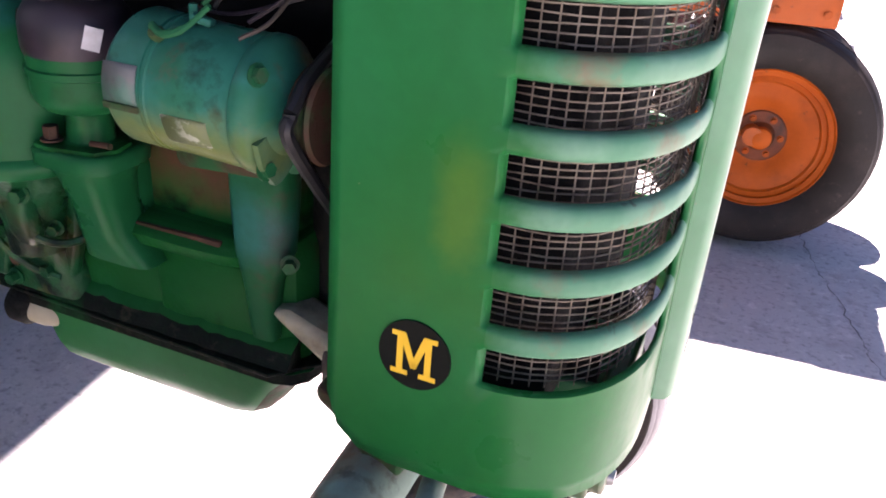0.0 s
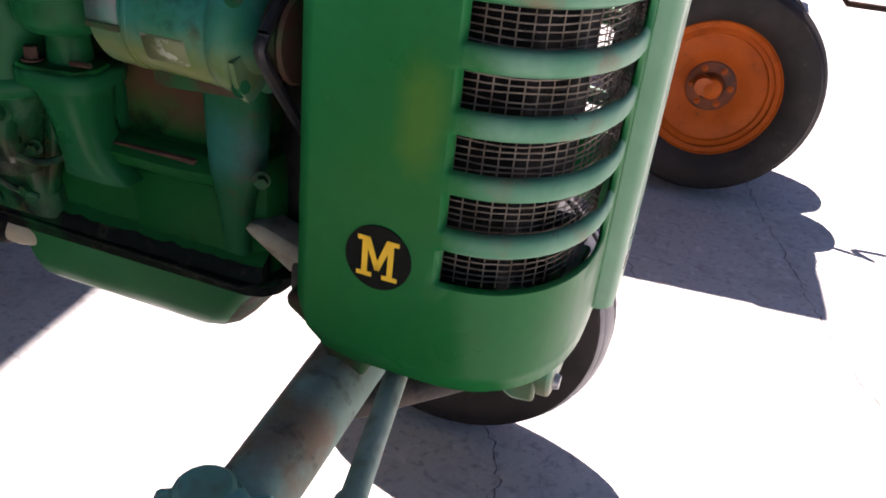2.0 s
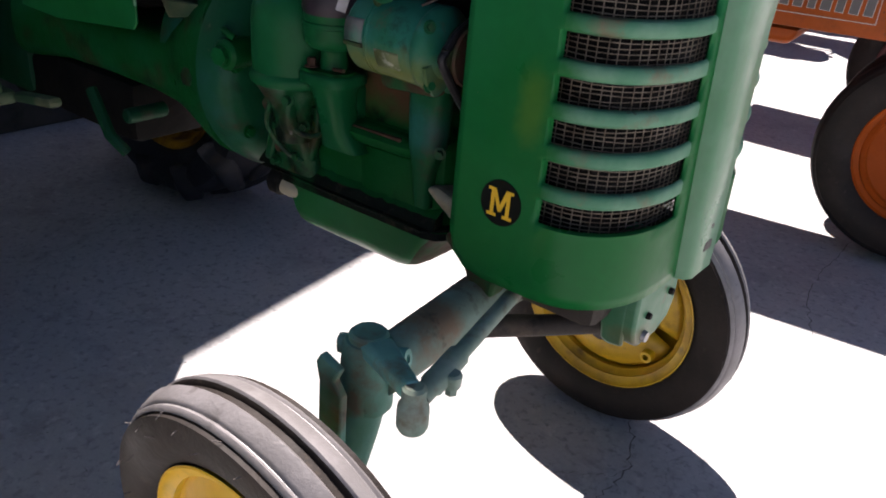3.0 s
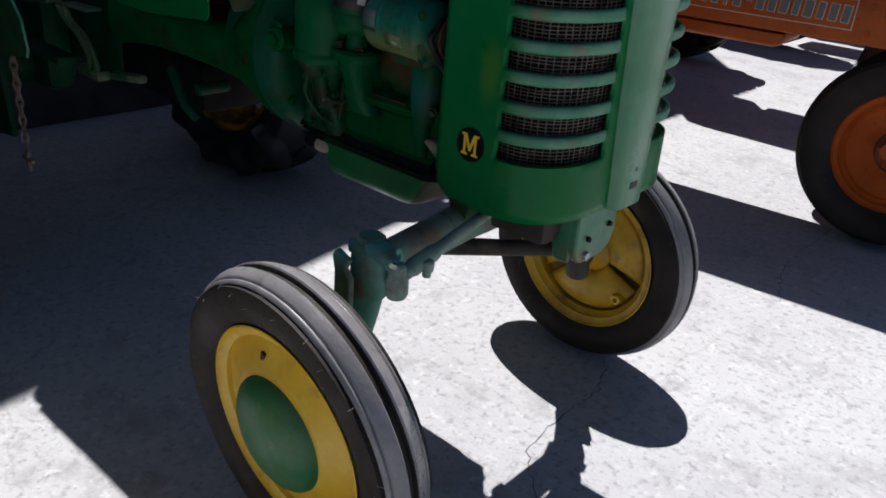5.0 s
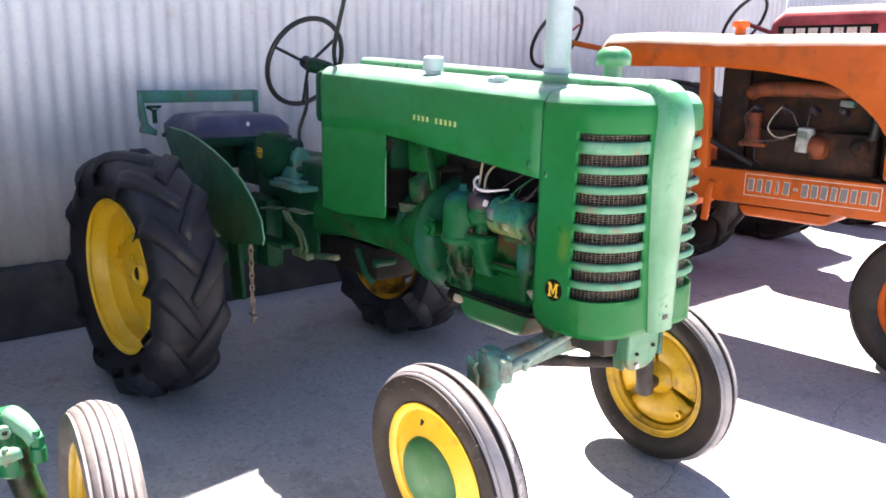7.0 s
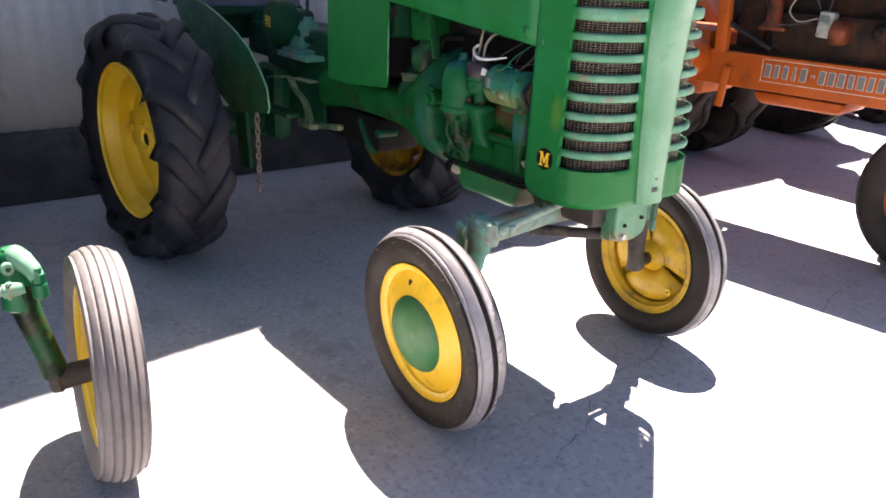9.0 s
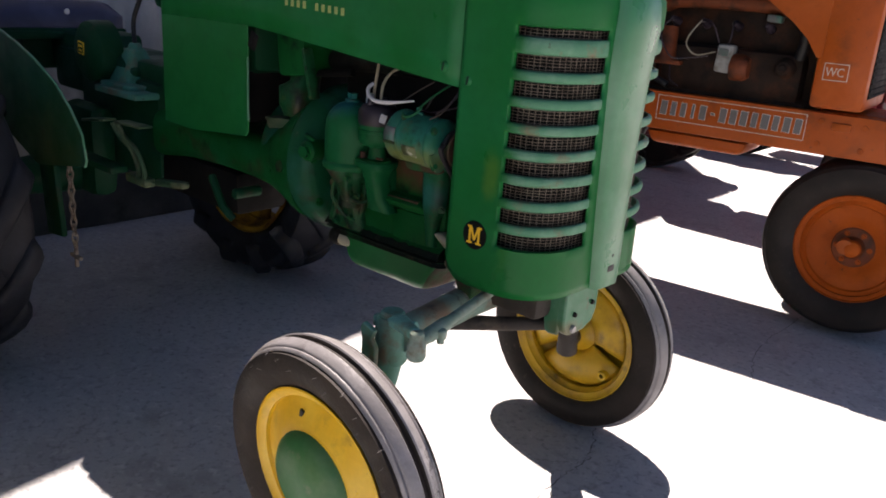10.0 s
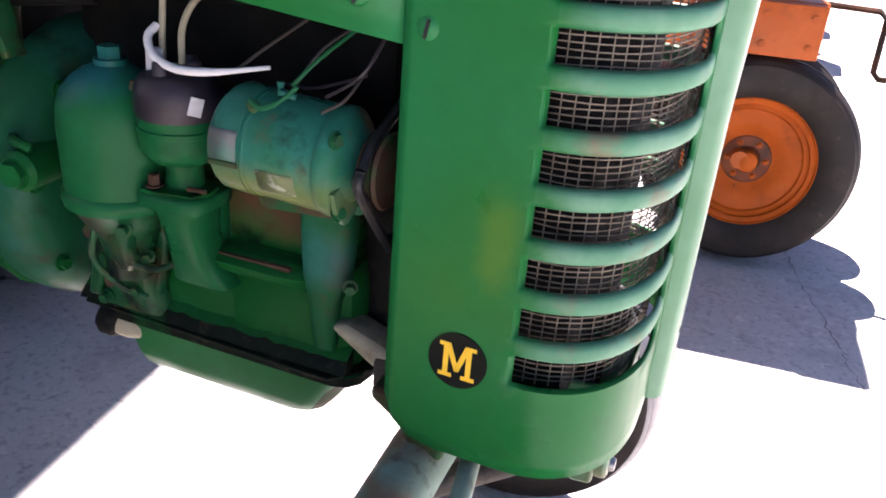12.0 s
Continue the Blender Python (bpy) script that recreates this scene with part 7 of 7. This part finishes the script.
# ---- the green tractor at the other side, seen in part ----
def build_other_green():
    T = thing("second_green_tractor", "freshly painted green tractor with louvred grille parked alongside", "tractor", pose(-0.32, -1.755, GROUND))
    zs = [0.585, 0.605, 0.72, 0.872, 1.126, 1.20, 1.25]
    tops = 1.25

    def outline(z, grow=0.0):
        """Half widths taper from the foot to the cap; the corners are tight."""
        hw = grow + (0.205 - 0.018 * max(0.0, z - 0.60) / 0.27 if z < 0.9 else 0.187 - 0.014 * (z - 0.872) / 0.254)
        lean = (z - 0.56) * -0.04 + grow
        pts = [(-1.3, -hw), (-0.03, -hw)]
        for i in range(1, 6):
            a = math.pi / 2 * i / 5
            pts.append((-0.03 + 0.035 * math.sin(a) + lean, -hw + 0.03 * (1 - math.cos(a))))
        pts.append((0.012 + lean, -0.06))
        return pts + [(x, -y) for x, y in pts[::-1]]

    bm = B()
    rows = [[bm.verts.new((x, y, z)) for x, y in outline(z)] for z in zs]
    for i in range(1, 6):
        a = math.pi / 2 * i / 5
        rows.append([bm.verts.new((x - 0.03 * (1 - math.cos(a)), y * (1 - 0.12 * (1 - math.cos(a))), tops + 0.025 * math.sin(a))) for x, y in outline(tops)])
    for r, (u, v) in enumerate(zip(rows, rows[1:])):
        if r == 3:
            continue
        for k in range(len(u) - 1):
            bm.faces.new((u[k], u[k + 1], v[k + 1], v[k]))
    bm.faces.new(rows[-1])
    part("hood", bm, m_bright_green, T, "bright green hood and grille shell", solid=0.004, smooth=40)
    # louvre bars across the front, each with a proud lip
    for z, thick in ((1.089, 0.020), (1.062, 0.016), (1.016, 0.036), (0.966, 0.016), (0.935, 0.015), (0.904, 0.015), (0.878, 0.012)):
        bm = B()
        pts = outline(z, 0.008)[1:-1]
        inn = [(x - 0.03, y * 0.86) for x, y in outline(z)[1:-1]]
        ring = []
        for (x, y), (p, q) in zip(pts, inn):
            ring.append([bm.verts.new((x, y, z - thick / 2)), bm.verts.new((x, y, z + thick / 2 - 0.003)), bm.verts.new((x - 0.004, y * 0.985, z + thick / 2)), bm.verts.new((p, q, z + thick / 2)), bm.verts.new((p, q, z - thick / 2))])
        for u, v in zip(ring, ring[1:]):
            for k in range(5):
                bm.faces.new((u[k], u[(k + 1) % 5], v[(k + 1) % 5], v[k]))
        bm.faces.new(ring[0])
        bm.faces.new(ring[-1])
        part("louvre_bar", bm, m_bright_green, T, smooth=30)
    bm = B()
    box(bm, (0.06, 0.32, 0.50), (-0.12, 0, 0.92), bevel=0.01)
    part("radiator", bm, m_black, T, "dark radiator behind the louvres")
    bm = B()
    box(bm, (0.045, 0.04, 0.045), (-0.10, 0.200, 1.045), (0, 12, 20), bevel=0.006)
    cyl(bm, (-0.10, 0.16, 1.035), (-0.10, 0.205, 1.04), 0.013)
    cyl(bm, (-0.09, 0.20, 1.03), (-0.09, 0.222, 1.015), 0.004, seg=8)
    part("lamp_bracket", bm, m_bright_green, T, "small green side bracket")
    bm = B()
    tube(bm, [(-0.05, -0.24, 0.53), (-0.05, 0.0, 0.56), (-0.05, 0.24, 0.53)], 0.034, 16)
    box(bm, (0.14, 0.18, 0.12), (-0.06, 0, 0.56), bevel=0.02)
    part("axle_beam", bm, m_bright_green, T, "bright green front axle beam")
    bm = B()
    tube(bm, [(0.060, -0.255, 0.550), (0.060, 0.0, 0.553), (0.060, 0.225, 0.550)], 0.011, 12)
    rod = part("tie_rod", bm, m_arm, T, "pale worn tie rod")
    # m_bar on clamps, ears and arms puts the sun on them into the colour
    for s in (-1, 1):
        bm = B()
        tube(bm, [(0.060, s * 0.20, 0.550), (0.060, s * 0.222, 0.550), (0.062, s * 0.245, 0.552)], [0.016, 0.017, 0.013], 12)
        cyl(bm, (0.064, s * 0.214, 0.570), (0.064, s * 0.214, 0.530), 0.007, seg=6)
        part("rod_clamp", bm, m_bar, rod, "pale clamp at the end of the tie rod")
    for s in (-1, 1):
        bm = B()
        cyl(bm, (-0.02, s * 0.24, 0.47), (-0.02, s * 0.24, 0.598), 0.037, 0.034, round_end=0.006)
        cyl(bm, (-0.02, s * 0.24, 0.594), (-0.02, s * 0.24, 0.616), 0.034, 0.031, round_end=0.006)
        cyl(bm, (-0.02, s * 0.24, 0.614), (-0.02, s * 0.24, 0.622), 0.020, seg=16)
        knuckle = part("steering_knuckle", bm, m_bright_green, T, "bright green steering knuckle with a pale cap")
        bm = B()
        lathe(bm, [(0.006, -0.010), (0.013, -0.010), (0.015, -0.007), (0.015, 0.007), (0.013, 0.010), (0.006, 0.010)], 16, pose(0.022, s * 0.222, 0.588, 0, 80, 0), close=True)
        box(bm, (0.024, 0.020, 0.020), (0.010, s * 0.226, 0.588), bevel=0.005)
        part("clamp_ear", bm, m_bar, knuckle, "pale clamp ear with a bolt hole")
        bm = B()
        tube(bm, [(-0.015, s * 0.243, 0.604), (0.02, s * 0.256, 0.600), (0.05, s * 0.268, 0.585), (0.064, s * 0.274, 0.568)], [0.027, 0.024, 0.020, 0.017], 12)
        part("steering_arm", bm, m_bar, knuckle, "pale green steering arm", smooth=60)
        bm = B()
        cyl(bm, (0.066, s * 0.276, 0.520), (0.066, s * 0.276, 0.560), 0.018, 0.016, round_end=0.005)
        cyl(bm, (0.066, s * 0.276, 0.560), (0.066, s * 0.276, 0.580), 0.015, seg=6)
        cyl(bm, (0.066, s * 0.276, 0.580), (0.066, s * 0.276, 0.594), 0.008, seg=8)
        part("ball_joint", bm, m_bright_green, knuckle, "ball joint with a castle nut")
        bm = B()
        tube(bm, [(-0.02, s * 0.24, 0.53), (-0.016, s * 0.258, 0.44), (-0.006, s * 0.284, 0.34), (-0.002, s * 0.295, 0.285)], [0.036, 0.031, 0.029, 0.032], 16)
        part("knuckle_leg", bm, m_mount, knuckle, "dirty dark green leg of the knuckle")
        bm = B()
        tube(bm, [(-0.006, s * 0.285, 0.272), (0.002, s * 0.305, 0.274), (0.002, s * 0.306, 0.274), (0.02, s * 0.385, 0.285)], [0.036, 0.037, 0.031, 0.029], 18)
        part("spindle", bm, m_brown_grease, knuckle, "dark greasy spindle hub")
        side = AXLE_Y if s > 0 else pose(0, 0, 0, 0, 0, 180) @ AXLE_Y
        bm = B()
        lathe(bm, rim_profile(0.208, 0.08, 0.03), 48, close=True)
        lathe(bm, [(0.19, 0.02), (0.12, 0.008), (0.0, 0.02), (0.0, 0.01), (0.12, 0.0), (0.19, 0.014)], 40)
        w = part("front_wheel", bm, m_yellow, T, "yellow front wheel", m=pose(0.03, s * 0.402, 0.298) @ pose(0, 0, 0, -2 * s, 0, -6) @ side)
        bm = B()
        front_tyre(bm, 0.298, 0.118, 0.208, Matrix(), ribs=5, tread_mat=0, groove=0.004)
        part("tyre", bm, m_old_tyre, w, "weathered pale grey ribbed tyre")
    bm = B()
    box(bm, (1.2, 0.26, 0.4), (-0.75, 0, 0.72), bevel=0.03)
    box(bm, (0.7, 0.36, 0.4), (-1.7, 0, 0.72), bevel=0.05)
    part("engine_and_case", bm, m_bright_green, T, "bright green engine and transmission")
    for s in (-1, 1):
        side = AXLE_Y if s > 0 else pose(0, 0, 0, 0, 0, 180) @ AXLE_Y
        rear_wheel(T, pose(-1.88, s * 0.25, 0.52) @ side, w=0.24)


build_other_green()


# ---- the red tractors beyond the orange one ----
def build_red(at):
    T = thing("red_tractor", "dark red vintage tractor parked beyond the orange one", "tractor", pose(*at), group="red tractors")
    bm = B()
    rows = []
    for x, zt in ((0.25, 1.62), (0.22, 1.70), (0.0, 1.75), (-0.6, 1.78), (-1.2, 1.78), (-1.28, 1.72)):
        prof = [(-0.22, 1.10), (-0.22, zt - 0.10)]
        for i in range(1, 6):
            a = math.pi / 2 * i / 5
            prof.append((-0.22 + 0.10 * (1 - math.cos(a)), zt - 0.10 + 0.10 * math.sin(a)))
        prof += [(-y, z) for y, z in prof[::-1]]
        rows.append([bm.verts.new((x, y, z)) for y, z in prof])
    for u, v in zip(rows, rows[1:]):
        for k in range(len(u) - 1):
            bm.faces.new((u[k], u[k + 1], v[k + 1], v[k]))
    bm.faces.new(rows[0])
    bm.faces.new(rows[-1])
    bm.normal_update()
    # faces that look up get the glare as a paler red
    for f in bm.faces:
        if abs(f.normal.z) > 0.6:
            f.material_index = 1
    hood = part("hood", bm, [m_red, m_sunlit_red], T, "dark red rounded hood with white lettering blocks", solid=0.004, smooth=50)
    bm = B()
    box(bm, (0.66, 0.003, 0.11), (-0.895, -0.222, 1.60), bevel=0.0006)
    part("name_panel", bm, m_decal_black, hood, "dark panel behind the lettering", smooth=0)
    bm = B()
    for i in range(7):
        box(bm, (0.062, 0.003, 0.075), (-1.15 + 0.085 * i, -0.2245, 1.60), bevel=0.0006)
    part("hood_lettering", bm, m_decal_white, hood, "white lettering blocks", smooth=0)
    bm = B()
    box(bm, (0.20, 0.46, 0.72), (0.24, 0, 1.15), bevel=0.03)
    part("grille", bm, m_red, T, "dark red grille shell")
    bm = B()
    box(bm, (0.9, 0.30, 0.42), (-0.35, 0, 0.90), bevel=0.03)
    box(bm, (0.8, 0.40, 0.40), (-1.3, 0, 0.85), bevel=0.05)
    part("engine_and_case", bm, m_red, T, "dark red engine and gear case")
    bm = B()
    box(bm, (0.16, 0.22, 0.30), (0.22, 0, 0.66), bevel=0.02)
    cyl(bm, (0.22, 0, 0.52), (0.22, 0, 0.34), 0.05)
    part("front_bolster", bm, m_red, T, "red front bolster")
    for s in (-1, 1):
        side = AXLE_Y if s > 0 else pose(0, 0, 0, 0, 0, 180) @ AXLE_Y
        bm = B()
        lathe(bm, rim_profile(0.22, 0.11, 0.03), 40, close=True)
        lathe(bm, [(0.2, 0.02), (0.165, 0.016), (0.165, 0.008), (0.2, 0.012)], 36, close=True)
        lathe(bm, [(0.10, 0.016), (0.05, 0.03), (0.0, 0.05), (0.0, 0.02), (0.05, 0.01), (0.10, 0.006)], 36)
        w = part("front_wheel", bm, m_dark_red, T, "dark red front wheel with oval openings", m=pose(0.22, s * 0.17, 0.352) @ side)
        for k in range(8):
            sb = B()
            box(sb, (0.085, 0.030, 0.008), (0.132 * math.cos(k * math.pi / 4), 0.132 * math.sin(k * math.pi / 4), 0.012), (0, 0, 45 * k), bevel=0.002)
            part("spoke", sb, m_dark_red, w)
        bm = B()
        front_tyre(bm, 0.352, 0.15, 0.22, Matrix(), tread_mat=0)
        part("tyre", bm, m_rubber, w, "black front tyre")
        rw = B()
        rear_tyre(rw, 0.65, 0.28, 0.42)
        w = part("rear_tyre", rw, m_rubber, T, "large black rear tyre", m=pose(-1.72, s * 0.66, 0.64) @ side, smooth=35)
        add_lugs(w, 0.65, 0.28, m_rubber)
        bm = B()
        lathe(bm, rim_profile(0.42, 0.2, 0.05), 40, close=True)
        lathe(bm, [(0.40, 0.0), (0.2, 0.03), (0.0, 0.05), (0.0, 0.02), (0.2, 0.01), (0.40, -0.02)], 36)
        part("rim", bm, m_red, w, "red rear rim")
    bm = B()
    cu = along((-1.62, 0, 1.70), (-1.66, 0, 1.725))
    tube(bm, [cu @ Vector((0.21 * math.cos(2 * math.pi * i / 36), 0.21 * math.sin(2 * math.pi * i / 36), 0)) for i in range(37)], 0.012, 8, caps=False)
    part("steering_wheel", bm, m_black, T, "dark steering wheel")
    bm = B()
    tube(bm, [(-1.63, 0, 1.70), (-1.2, 0, 1.55)], 0.016, 8)
    part("steering_shaft", bm, m_red, T)


build_red((-0.26, 3.78, GROUND))
build_red((-0.07, 6.37, GROUND))
build_red((-0.12, 7.95, GROUND))
